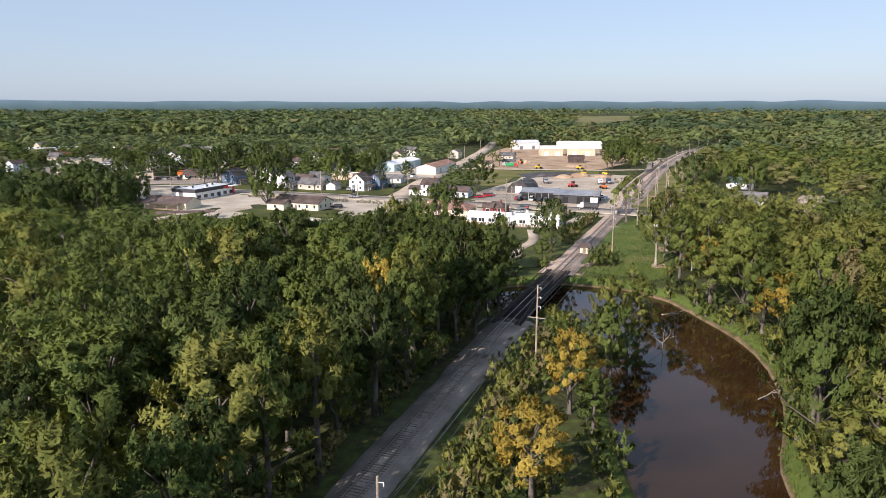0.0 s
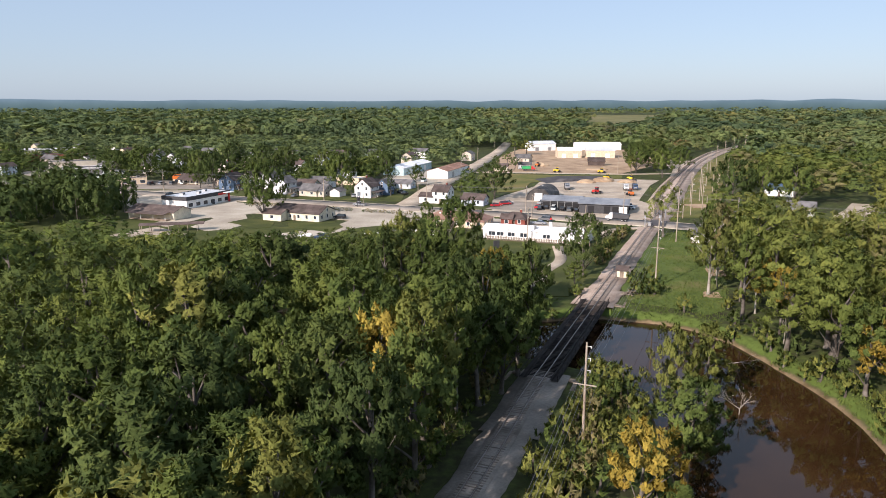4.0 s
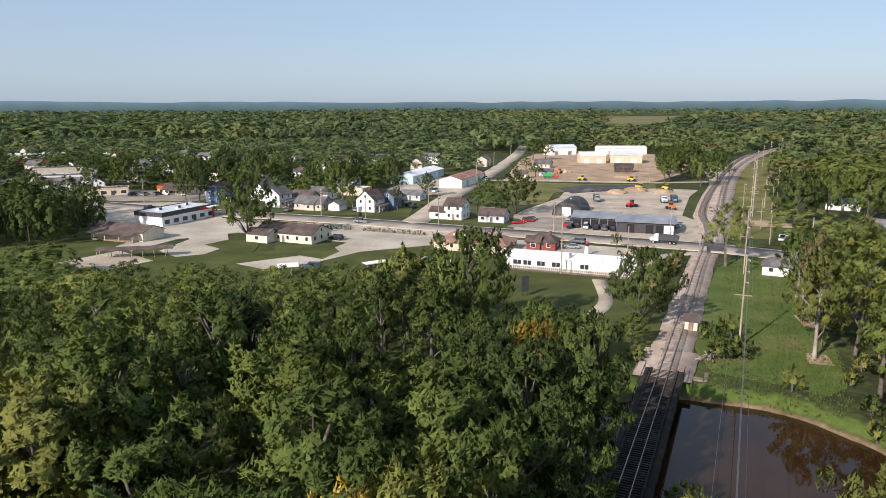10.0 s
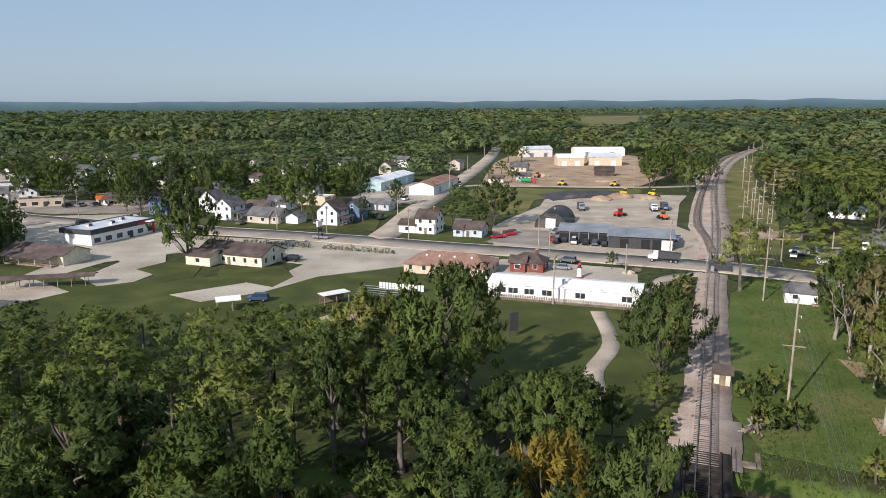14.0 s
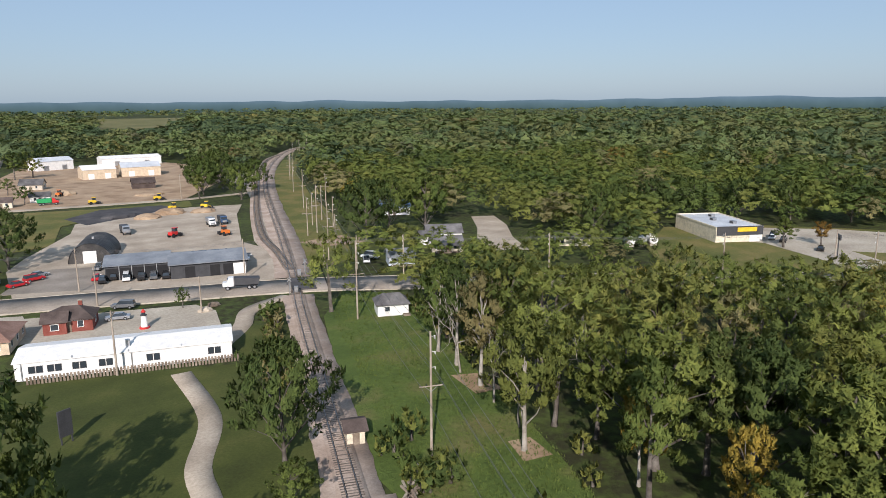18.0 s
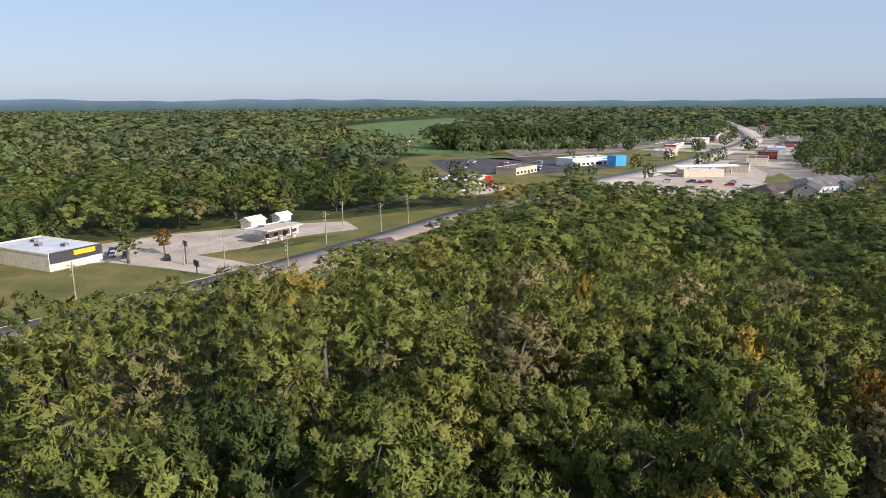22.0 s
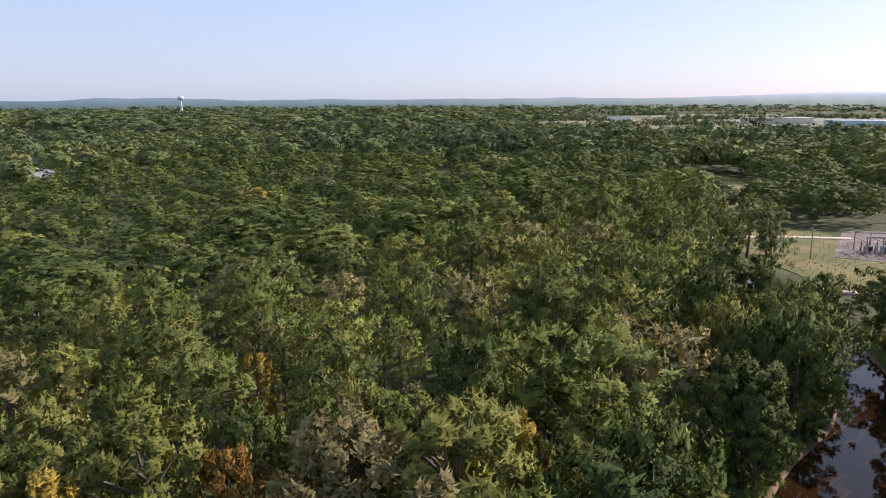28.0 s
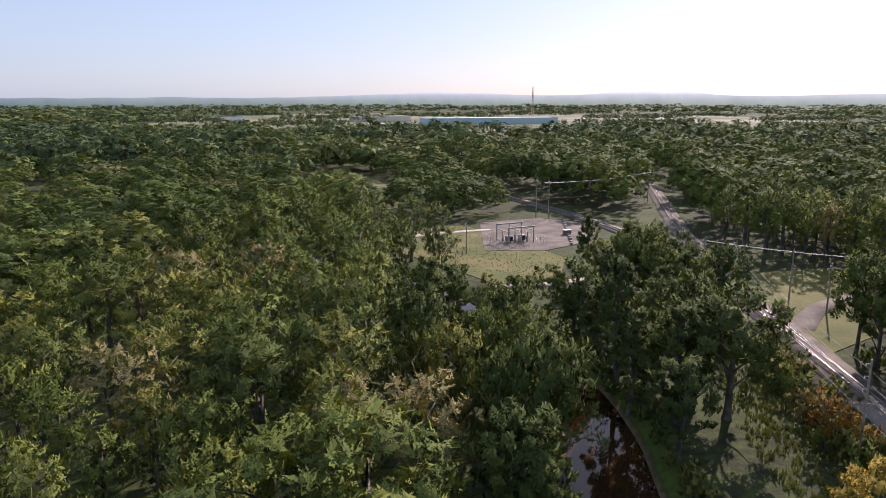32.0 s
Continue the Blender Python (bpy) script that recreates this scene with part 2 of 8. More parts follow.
MUD = surface("bank_mud", ((0.15, 0.10, 0.055), (0.22, 0.155, 0.09), (0.30, 0.22, 0.13)), 0.25, 2.0, 0.85, relief=0.4)
RAILSTEEL = surface("rail_steel", ((0.12, 0.085, 0.065), (0.20, 0.15, 0.12), (0.32, 0.28, 0.26)), 0.6, 8.0, 0.38, 0.85, 0.5)
RAILTOP = paint("worn_rail_head", (0.34, 0.32, 0.31), 0.34, 0.9)
TIE = surface("creosoted_wood", ((0.016, 0.013, 0.012), (0.030, 0.025, 0.022), (0.058, 0.048, 0.042)), 0.8, 7.0, 0.9, vary=0.25)
TIE_WORN = surface("weathered_tie", ((0.11, 0.088, 0.07), (0.17, 0.14, 0.115), (0.25, 0.21, 0.175)), 0.8, 7.0, 0.9, vary=0.3)
POLEWOOD = surface("weathered_pole", ((0.24, 0.19, 0.14), (0.34, 0.285, 0.225), (0.45, 0.39, 0.32)), 0.5, 9.0, 0.9)
WHITE = paint("white_paint", (0.80, 0.79, 0.76), 0.55, wear=0.1)
CREAM = paint("cream_paint", (0.72, 0.65, 0.50), 0.6)
TAN = paint("tan_siding", (0.62, 0.50, 0.36), 0.6)
GREYBLUE = paint("grey_blue_siding", (0.50, 0.55, 0.60), 0.6)
BLUE = paint("blue_siding", (0.10, 0.16, 0.25), 0.6)
BEIGE = paint("beige_siding", (0.55, 0.49, 0.40), 0.6)
REDBRICK = surface("red_brick", ((0.15, 0.042, 0.033), (0.21, 0.06, 0.045), (0.27, 0.095, 0.075)), 0.5, 5.0, 0.85)
REDPAINT = paint("red_paint", (0.55, 0.035, 0.03), 0.4)
SKYBLUE = paint("bright_blue_panel", (0.05, 0.32, 0.62), 0.4)
TEAL = paint("teal_metal_wall", (0.42, 0.56, 0.58), 0.5)
GREYROOF = surface("grey_shingles", ((0.085, 0.08, 0.08), (0.125, 0.12, 0.12), (0.18, 0.175, 0.17)), 0.35, 5.0, 0.9, vary=0.2)
BROWNROOF = surface("brown_shingles", ((0.058, 0.044, 0.039), (0.09, 0.068, 0.06), (0.13, 0.1, 0.088)), 0.35, 5.0, 0.9, vary=0.2)
REDROOF = surface("faded_red_shingles", ((0.20, 0.115, 0.085), (0.27, 0.16, 0.12), (0.34, 0.215, 0.165)), 0.3, 4.0, 0.9)
METALROOF = surface("grey_metal_roof", ((0.20, 0.215, 0.235), (0.28, 0.295, 0.315), (0.36, 0.37, 0.385)), 0.2, 3.0, 0.5, 0.3, 0.4)
PALEROOF = surface("pale_metal_roof", ((0.56, 0.58, 0.61), (0.66, 0.68, 0.70), (0.76, 0.77, 0.78)), 0.15, 3.0, 0.45, 0.2, 0.4)
BLACKTIN = surface("black_corrugated_steel", ((0.035, 0.034, 0.034), (0.06, 0.057, 0.055), (0.12, 0.11, 0.10)), 0.3, 4.0, 0.55, 0.4, 0.4)
DARK = paint("bay_shade", (0.018, 0.018, 0.02), 0.8)
CHARCOAL = paint("charcoal_panel", (0.055, 0.056, 0.06), 0.6)
GALV = surface("galvanised_steel", ((0.34, 0.35, 0.36), (0.46, 0.47, 0.48), (0.58, 0.58, 0.58)), 0.8, 6.0, 0.42, 0.8, 0.5)
BOARDS = surface("weathered_boards", ((0.13, 0.10, 0.075), (0.21, 0.165, 0.125), (0.32, 0.27, 0.21)), 0.6, 6.0, 0.9, vary=0.2)
RUBBER = paint("tyre_rubber", (0.02, 0.02, 0.021), 0.9)
YELLOWP = paint("yellow_paint", (0.75, 0.50, 0.03), 0.45)
GREENP = paint("green_paint", (0.03, 0.30, 0.10), 0.4)
ORANGEP = paint("orange_paint", (0.65, 0.17, 0.03), 0.45)
MARKING = paint("road_marking", (0.68, 0.66, 0.58), 0.7, wear=0.4)
CAR_PAINTS = [paint("car_white", (0.78, 0.78, 0.77), 0.25, spec=0.5), paint("car_silver", (0.42, 0.43, 0.45), 0.28, 0.6), paint("car_black", (0.02, 0.02, 0.022), 0.22, spec=0.5),
              paint("car_red", (0.45, 0.02, 0.025), 0.25, spec=0.5), paint("car_blue", (0.04, 0.075, 0.15), 0.25, spec=0.5), paint("car_grey", (0.13, 0.135, 0.14), 0.28, spec=0.5)]


def glass_mat():
    m, nt, b = mat_base("window_glass", 0.08, 0.0, 0.6)
    b.inputs["Base Color"].default_value = (0.035, 0.045, 0.055, 1)
    return m


GLASS = glass_mat()


def water_mat():
    """Still, peat-brown river water with a faint ripple."""
    m, nt, b = mat_base("river_water", 0.03, 0.0, 0.5)
    b.inputs["IOR"].default_value = 1.33
    col = ramp(nt, noise_fac(nt, 0.06, 3.0), [(0.35, (0.020, 0.010, 0.004)), (0.6, (0.038, 0.019, 0.008)), (0.75, (0.050, 0.026, 0.012))])
    nt.links.new(col, b.inputs["Base Color"])
    bump(nt, b, noise_fac(nt, 0.7, 3.0), 0.03, 0.05)
    return m


WATER = water_mat()


def haze_mat():
    """The far hills: emissive, the haze of many kilometres of air painted in."""
    m = bpy.data.materials.new("far_hills_haze_glow")
    m.use_nodes = True
    nt = m.node_tree
    nt.nodes.remove(nt.nodes["Principled BSDF"])
    geo = nt.nodes.new("ShaderNodeNewGeometry")
    sep = nt.nodes.new("ShaderNodeSeparateXYZ")
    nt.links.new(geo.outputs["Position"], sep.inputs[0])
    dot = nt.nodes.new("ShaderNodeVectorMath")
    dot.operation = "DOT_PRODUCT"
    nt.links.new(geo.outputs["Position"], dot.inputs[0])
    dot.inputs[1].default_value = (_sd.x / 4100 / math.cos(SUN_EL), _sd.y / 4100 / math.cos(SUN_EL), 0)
    # painted haze tint: blue away from the sun, whiter towards it
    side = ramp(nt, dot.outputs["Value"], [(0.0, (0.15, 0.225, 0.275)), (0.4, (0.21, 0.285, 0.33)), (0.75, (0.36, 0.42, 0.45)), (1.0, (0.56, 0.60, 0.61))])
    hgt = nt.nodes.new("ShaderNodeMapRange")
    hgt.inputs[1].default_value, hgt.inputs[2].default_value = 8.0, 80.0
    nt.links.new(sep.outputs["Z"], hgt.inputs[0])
    # haze again: darker at the foot, washed out towards the skyline
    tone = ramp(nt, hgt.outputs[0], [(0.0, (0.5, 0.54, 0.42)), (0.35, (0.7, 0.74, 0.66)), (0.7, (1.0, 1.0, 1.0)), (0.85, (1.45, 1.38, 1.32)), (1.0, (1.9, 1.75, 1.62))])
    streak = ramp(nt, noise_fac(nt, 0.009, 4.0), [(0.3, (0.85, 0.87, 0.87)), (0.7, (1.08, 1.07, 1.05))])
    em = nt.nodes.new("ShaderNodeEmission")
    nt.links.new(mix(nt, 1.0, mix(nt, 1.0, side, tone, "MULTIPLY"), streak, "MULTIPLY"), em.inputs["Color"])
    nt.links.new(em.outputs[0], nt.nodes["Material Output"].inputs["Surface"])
    return m


HAZE = haze_mat()

# ---------------------------------------------------------------- building helpers


def link_mesh(name, me, material, parent=None, label="", at=None):
    ob = new(name, me)
    if material is not None and not me.materials:
        me.materials.append(material)
    if parent is not None:
        ob.parent = parent
    if at is not None:
        ob.matrix_basis = at
    if label:
        ob["label"] = label
    return ob


def part(name, bm, material, parent=None, label="", at=None):
    me = bpy.data.meshes.new(name)
    bm.to_mesh(me)
    bm.free()
    return link_mesh(name, me, material, parent, label, at)


def from_arrays(name, verts, faces, materials, index=None, smooth=False, turned=None):
    me = bpy.data.meshes.new(name)
    verts = np.asarray(verts, dtype=np.float32)
    faces = np.asarray(faces, dtype=np.int32)
    n, k = faces.shape
    me.vertices.add(len(verts))
    me.vertices.foreach_set("co", verts.ravel())
    me.loops.add(n * k)
    me.loops.foreach_set("vertex_index", faces.ravel())
    me.polygons.add(n)
    me.polygons.foreach_set("loop_start", np.arange(0, n * k, k, dtype=np.int32))
    for m in materials:
        me.materials.append(m)
    if index is not None:
        me.polygons.foreach_set("material_index", np.asarray(index, dtype=np.int32))
    if smooth:
        me.polygons.foreach_set("use_smooth", np.ones(n, dtype=bool))
    me.update(calc_edges=True)
    if turned is not None:
        me.normals_split_custom_set_from_vertices(np.asarray(turned, dtype=np.float32))
    return me


def box(bm, x0, y0, z0, x1, y1, z1, bevel=0.0):
    m = Matrix.Translation(((x0 + x1) / 2, (y0 + y1) / 2, (z0 + z1) / 2)) @ Matrix.Diagonal((x1 - x0, y1 - y0, z1 - z0, 1))
    vs = bmesh.ops.create_cube(bm, size=1, matrix=m)["verts"]
    if bevel:
        es = list({e for v in vs for e in v.link_edges})
        bmesh.ops.bevel(bm, geom=es, offset=bevel, segments=1, affect="EDGES")


def box_bm(*a, **k):
    bm = bmesh.new()
    box(bm, *a, **k)
    return bm


def cyl(bm, p, q, r0, r1, n=8):
    p, q = Vector(p), Vector(q)
    d = q - p
    m = Matrix.Translation((p + q) / 2) @ d.to_track_quat("Z", "Y").to_matrix().to_4x4()
    bmesh.ops.create_cone(bm, cap_ends=True, segments=n, radius1=r0, radius2=r1, depth=d.length, matrix=m)


def thing(name, at, label="", category="", group="", kind=""):
    return tagged(at_pose(new(name), at), label, category, group, kind)


def at_pose(ob, m):
    ob.matrix_basis = m
    return ob


def slab(name, pts, z, material, label, category="pavement", thick=0.25, kind="structure"):
    bm = bmesh.new()
    f = bm.faces.new([bm.verts.new((x, y, z)) for x, y in pts])
    if f.normal.z < 0:
        f.normal_flip()
    r = bmesh.ops.extrude_face_region(bm, geom=[f])
    bmesh.ops.translate(bm, verts=[v for v in r["geom"] if isinstance(v, bmesh.types.BMVert)], vec=(0, 0, -thick))
    bmesh.ops.recalc_face_normals(bm, faces=bm.faces)
    bmesh.ops.triangulate(bm, faces=bm.faces)
    return tagged(part(name, bm, material), label, category, kind=kind)


def densify(line, step):
    """A smooth line through the given points (Catmull-Rom), with a point about every step metres."""
    p = np.array(line, dtype=float)
    p = np.vstack([2 * p[0] - p[1], p, 2 * p[-1] - p[-2]])
    out = []
    for i in range(1, len(p) - 2):
        n = max(1, int(np.linalg.norm(p[i + 1] - p[i]) / step))
        for t in np.arange(n) / n:
            a, b, c, d = p[i - 1:i + 3]
            out.append(0.5 * (2 * b + (c - a) * t + (2 * a - 5 * b + 4 * c - d) * t * t + (3 * b - a - 3 * c + d) * t ** 3))
    out.append(p[-2])
    return np.array(out)


def normals(line):
    d = np.gradient(line, axis=0)
    d /= np.linalg.norm(d, axis=1)[:, None]
    return np.stack([d[:, 1], -d[:, 0]], axis=1)


def ribbon(name, line, left, right, z, material, label, category="road", crown=0.0, kind="structure", thick=0.3, parent=None, ragged=0.0):
    """A strip along a line from `left` metres left of it to `right` metres right of it, with sides."""
    n = normals(line)
    lw, rw = np.full((len(line), 1), float(left)), np.full((len(line), 1), float(right))
    if ragged:
        rg = np.random.default_rng(len(line))
        for wv in (lw, rw):
            wv[:, 0] += ragged * 2.2 * np.convolve(rg.normal(0, 1, len(line) + 8), np.ones(9) / 9, "valid")
    a, b = line - n * lw, line + n * rw
    c = (a + b) / 2
    zs = np.full(len(line), z) if np.isscalar(z) else z
    rows = [np.c_[a, zs - thick], np.c_[a, zs], np.c_[c, zs + crown], np.c_[b, zs], np.c_[b, zs - thick]]
    k, m = len(rows), len(line)
    verts = np.stack(rows, axis=1).reshape(-1, 3)
    faces = [(i * k + j, i * k + j + 1, (i + 1) * k + j + 1, (i + 1) * k + j) for i in range(m - 1) for j in range(k - 1)]
    me = from_arrays(name, verts, faces, [material])
    return tagged(link_mesh(name, me, None, parent), label, category, kind=kind)


def inside(px, py, poly):
    """Which of the points lie inside the polygon."""
    res = np.zeros(px.shape, dtype=bool)
    n = len(poly)
    for i in range(n):
        (x0, y0), (x1, y1) = poly[i], poly[(i + 1) % n]
        if y0 == y1:
            continue
        c = ((y0 > py) != (y1 > py)) & (px < (x1 - x0) * (py - y0) / (y1 - y0) + x0)
        res ^= c
    return res


def line_dist(px, py, line, extra=None):
    """The distance to a polyline, and, interpolated there, the value of extra."""
    best = np.full(px.shape, 1e9)
    val = np.zeros(px.shape)
    for i in range(len(line) - 1):
        a, b = line[i], line[i + 1]
        d = b - a
        t = np.clip(((px - a[0]) * d[0] + (py - a[1]) * d[1]) / (d @ d), 0, 1)
        q = np.hypot(px - a[0] - t * d[0], py - a[1] - t * d[1])
        near = q < best
        best = np.where(near, q, best)
        if extra is not None:
            val = np.where(near, extra[i] + t * (extra[i + 1] - extra[i]), val)
    return (best, val) if extra is not None else best


# ---------------------------------------------------------------- the plan
RAIL = densify([(-120, -205), (-80, -119), (-62, -79), (-37, -15), (-21, 36), (-10, 68), (4, 106), (11.5, 127), (29.5, 172), (44.2, 208.5), (60.8, 250), (70, 272), (91, 324), (134, 434),
                (176, 530), (225, 625), (278, 712), (345, 790), (430, 860)], 4.0)
SPUR = densify([(-22, 33), (-31, 5), (-37, -18), (-42.5, -48), (-45.5, -75), (-46, -105), (-42, -140), (-30, -200)], 4.0)
SIDING = densify([(75, 285), (82, 308), (89, 335), (107, 382), (129, 434), (171, 530), (218, 624), (250, 672)], 5.0)
RIVER = np.array([(60, -120), (45, -75), (30, -45), (21, -15), (17.5, 5), (18, 22), (21, 37), (26.5, 50), (30, 65), (32, 80), (38, 100), (41.5, 118), (40, 133), (33, 147), (20, 151), (6, 154), (-12, 160), (-40, 166), (-80, 160)], dtype=float)
RIVER_W = np.array([5, 5, 5, 4.5, 4.2, 4.4, 4.8, 6.0, 8.0, 9.5, 13, 14, 14, 17, 14.0, 7.5, 5, 4, 4], dtype=float)
_rv = densify(np.c_[RIVER, RIVER_W], 5.0)
RIVER, RIVER_W = _rv[:, :2], _rv[:, 2]
STREET = densify([(-420, 470), (-260, 400), (-142, 349), (-100, 334), (-41, 314), (0, 297.5), (25, 288.5), (47, 279.5), (69, 270.5), (90, 257.5), (120, 236), (150, 212), (172, 195.5), (190, 182),
                  (211, 167), (249, 142), (283, 121), (360, 62), (425, 4), (500, -55), (599, -121), (765, -228), (1103, -372), (1700, -590), (2430, -830)], 6.0)
CROSS_ST = densify([(-22, 308), (-17, 335), (-10.5, 378), (5.5, 455), (37, 628), (60, 800)], 8.0)
WATER_Z = -2.0


def terrain(px, py):
    """Ground height: level, a river channel, slight unevenness."""
    d, w = line_dist(px, py, RIVER, RIVER_W)
    t = np.clip((d - (w - 2.5)) / 5.5, 0, 1)
    chan = -3.4 * (1 - t * t * (3 - 2 * t))
    return chan + 0.07 * np.sin(px * 0.13 + 1.3) * np.cos(py * 0.11)


def axis(lo, hi, fine_lo, fine_hi, step, grow=1.13):
    a = list(np.arange(fine_lo, fine_hi + step, step))
    s, x = step, a[-1]
    while x < hi:
        s *= grow
        x += s
        a.append(x)
    s, x = step, a[0]
    while x > lo:
        s *= grow
        x -= s
        a.insert(0, x)
    return np.array(a)


def build_ground():
    gx, gy = axis(-4700, 4700, -40, 80, 1.6), axis(-4700, 4700, -40, 200, 1.6)
    X, Y = np.meshgrid(gx, gy)
    Z = terrain(X.ravel(), Y.ravel()) - 0.14
    verts = np.c_[X.ravel(), Y.ravel(), Z]
    nx, ny = len(gx), len(gy)
    i = np.arange(nx * ny).reshape(ny, nx)
    faces = np.stack([i[:-1, :-1], i[:-1, 1:], i[1:, 1:], i[1:, :-1]], axis=-1).reshape(-1, 4)
    me = from_arrays("ground", verts, faces, [GROUND], smooth=True)
    tagged(link_mesh("ground", me, None), "woodland floor and river bed of dark soil, litter and weeds", "ground", kind="structure")


build_ground()


def build_water():
    """One level sheet; the banks rise through it."""
    verts = [(-110, -140, WATER_Z), (95, -140, WATER_Z), (95, 190, WATER_Z), (-110, 190, WATER_Z)]
    faces = [(0, 1, 2, 3)]
    tagged(link_mesh("water", from_arrays("water", verts, faces, [WATER]), None), "still dark brown river water between wooded banks", "water", kind="structure")


build_water()


def build_hills():
    """Low wooded hills on the horizon, as one far glowing backdrop in painted haze."""
    k = 720
    verts, R = [], 3600
    for i in range(k):
        a = 2 * math.pi * i / k
        s = noise.noise((math.cos(a) * 5, math.sin(a) * 5, 3.0)) * 14 + noise.noise((math.cos(a) * 22, math.sin(a) * 22, 7.0)) * 5
        az = math.degrees(a)
        for c, wd, h in ((241, 5.0, 34), (258, 5.5, 17), (28, 9, 12), (8, 6, 8), (134, 14, 16)):
            s += h * math.exp(-(((az - c + 180) % 360 - 180) / wd) ** 2)
        top = 47 + 1.25 * max(-5, s)
        x, y = 25 + R * math.cos(a), 100 + R * math.sin(a)
        verts += [(x, y, -5), (x, y, top)]
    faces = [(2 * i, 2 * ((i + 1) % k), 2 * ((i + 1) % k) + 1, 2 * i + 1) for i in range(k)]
    tagged(link_mesh("backdrop", from_arrays("backdrop", verts, faces, [HAZE]), None), "low blue hills along the horizon, glowing with painted haze", "backdrop", kind="structure")


build_hills()

# roads, lots and lawns: thin layers on the ground, the upper ones higher
ribbon("road", STREET, 6.2, 6.2, 0.06, ASPHALT, "worn grey asphalt main street crossing the railway", crown=0.06)
ribbon("road", CROSS_ST, 5.0, 5.0, 0.05, GRAVEL, "pale side street running north past the yards", crown=0.04)
ribbon("kerb", STREET[30:110], -6.2, 6.5, 0.16, CONCRETE, "pale concrete kerb along the main street", "kerb", thick=0.3)
ribbon("kerb", STREET[30:110], 6.5, -6.2, 0.16, CONCRETE, "pale concrete kerb along the main street", "kerb", thick=0.3)
SOUTH_LAWN = [(-150, 236), (-112, 236), (-81, 216), (-56, 218), (-30, 219), (-14, 210), (0, 196), (8, 178), (24, 176), (33, 187), (46, 214), (58, 243), (44, 250), (40, 229), (8, 242), (-12, 262), (-32, 268), (-60, 262), (-88, 258), (-92, 272), (-140, 300), (-175, 280)]
slab("lawn", SOUTH_LAWN, -0.02, LAWN, "mown park lawn behind the long white building", "lawn")
slab("meadow", [(37, 172), (44, 168), (51, 163), (55, 166), (58, 173), (64, 188), (70, 206), (80, 232), (84, 250), (76, 259), (63, 244), (49, 213), (38, 186)], -0.03, MEADOW, "bright green rough meadow beside the railway", "grass")
slab("lot", [(-96, 322), (-41, 306), (-14, 296), (14, 283), (14, 262), (-10, 274), (-33, 262), (-43, 248), (-55, 240), (-64, 246), (-50, 256), (-42, 266), (-39, 276), (-48, 280), (-64, 286), (-78, 292), (-94, 280), (-100, 262), (-108, 266), (-106, 300)], 0.03, CONCRETE, "empty pale concrete parking lot", "parking lot")
slab("lot", [(-175, 380), (-146, 342), (-106, 325), (-96, 305), (-108, 284), (-128, 300), (-150, 330), (-190, 360)], 0.025, CONCRETE, "pale paved forecourt round the corner store", "parking lot")
slab("lot", [(-158, 360), (-121, 364), (-96, 326), (-82, 292), (-74, 270), (-77, 258), (-84, 254), (-92, 262), (-90, 280), (-100, 294), (-106, 302), (-118, 304), (-132, 318)], 0.038, CONCRETE, "pale paved drive between the corner store and the office", "driveway")
slab("lot", [(-262, 478), (-268, 446), (-205, 392), (-160, 368), (-122, 366), (-118, 384), (-132, 404), (-168, 406), (-200, 428), (-236, 476)], 0.015, ASPHALT, "worn grey downtown parking lots", "parking lot")
slab("lawn", [(-82, 271), (-77, 280), (-66, 276), (-64, 262), (-70, 258), (-76, 266)], 0.048, LAWN, "strip of mown lawn under the office trees", "lawn")
slab("dirt_patch", [(94, 318), (110, 320), (112, 312), (98, 308)], 0.03, DIRT, "bare sandy patch beside the tracks", "soil")
slab("dirt_patch", [(62.5, 195), (67, 194), (68, 201), (64, 203)], 0.0, DIRT, "bare brown earth under the trees", "soil")
slab("dirt_patch", [(54, 176), (58, 175), (59, 180), (56, 181)], 0.0, DIRT, "bare brown earth under the trees", "soil")
slab("court", [(-113, 246), (-97, 236), (-88, 249), (-104, 262)], 0.02, GRAVEL, "pale grey worn court slab in the park", "court")
slab("yard", [(14, 300), (31, 292), (66, 279), (72, 281), (83, 310), (80, 330), (100, 385), (112, 410), (92, 416), (60, 410), (45, 400), (40, 380), (22, 345), (16, 330)], 0.035, GRAVEL, "gravel yard round the workshop and hut", "yard")
slab("lot", [(8, 283), (26, 276), (45, 269), (47, 262), (42, 243), (38, 240), (24, 247), (14, 260)], 0.035, CONCRETE, "pale gravel lot behind the white building", "parking lot")
slab("asphalt_pad", [(12, 305), (32, 296), (40, 320), (26, 326), (20, 322)], 0.045, ASPHALT, "grey asphalt apron beside the hut", "pavement")
slab("lawn", [(20, 358), (12, 420), (16, 448), (60, 436), (98, 436), (94, 420), (58, 414), (40, 398), (32, 362)], 0.02, DRYGRASS, "dry green-brown lawn north of the yard", "lawn")
slab("asphalt_pad", [(48, 395), (88, 418), (84, 430), (60, 432), (44, 415)], 0.04, DARK_ASPHALT, "dark heap of asphalt millings spread in the yard", "pavement")
slab("yard", [(20, 456), (100, 446), (160, 540), (158, 640), (150, 664), (60, 668), (40, 600), (28, 520)], 0.03, DIRT, "bare sandy depot yard", "yard")
slab("gravel_road", [(-2, 447), (18, 452), (100, 440), (140, 446), (140, 450), (100, 445), (18, 457), (-2, 452)], 0.05, GRAVEL, "pale gravel lane along the depot yard", "road")
slab("gravel_road", [(73, 286), (80, 286), (97, 330), (116, 378), (134, 425), (152, 470), (176, 522), (172, 540), (148, 535), (142, 500), (138, 470), (124, 430), (110, 396), (84, 330)], 0.04, GRAVEL, "pale gravel lane beside the tracks", "road")
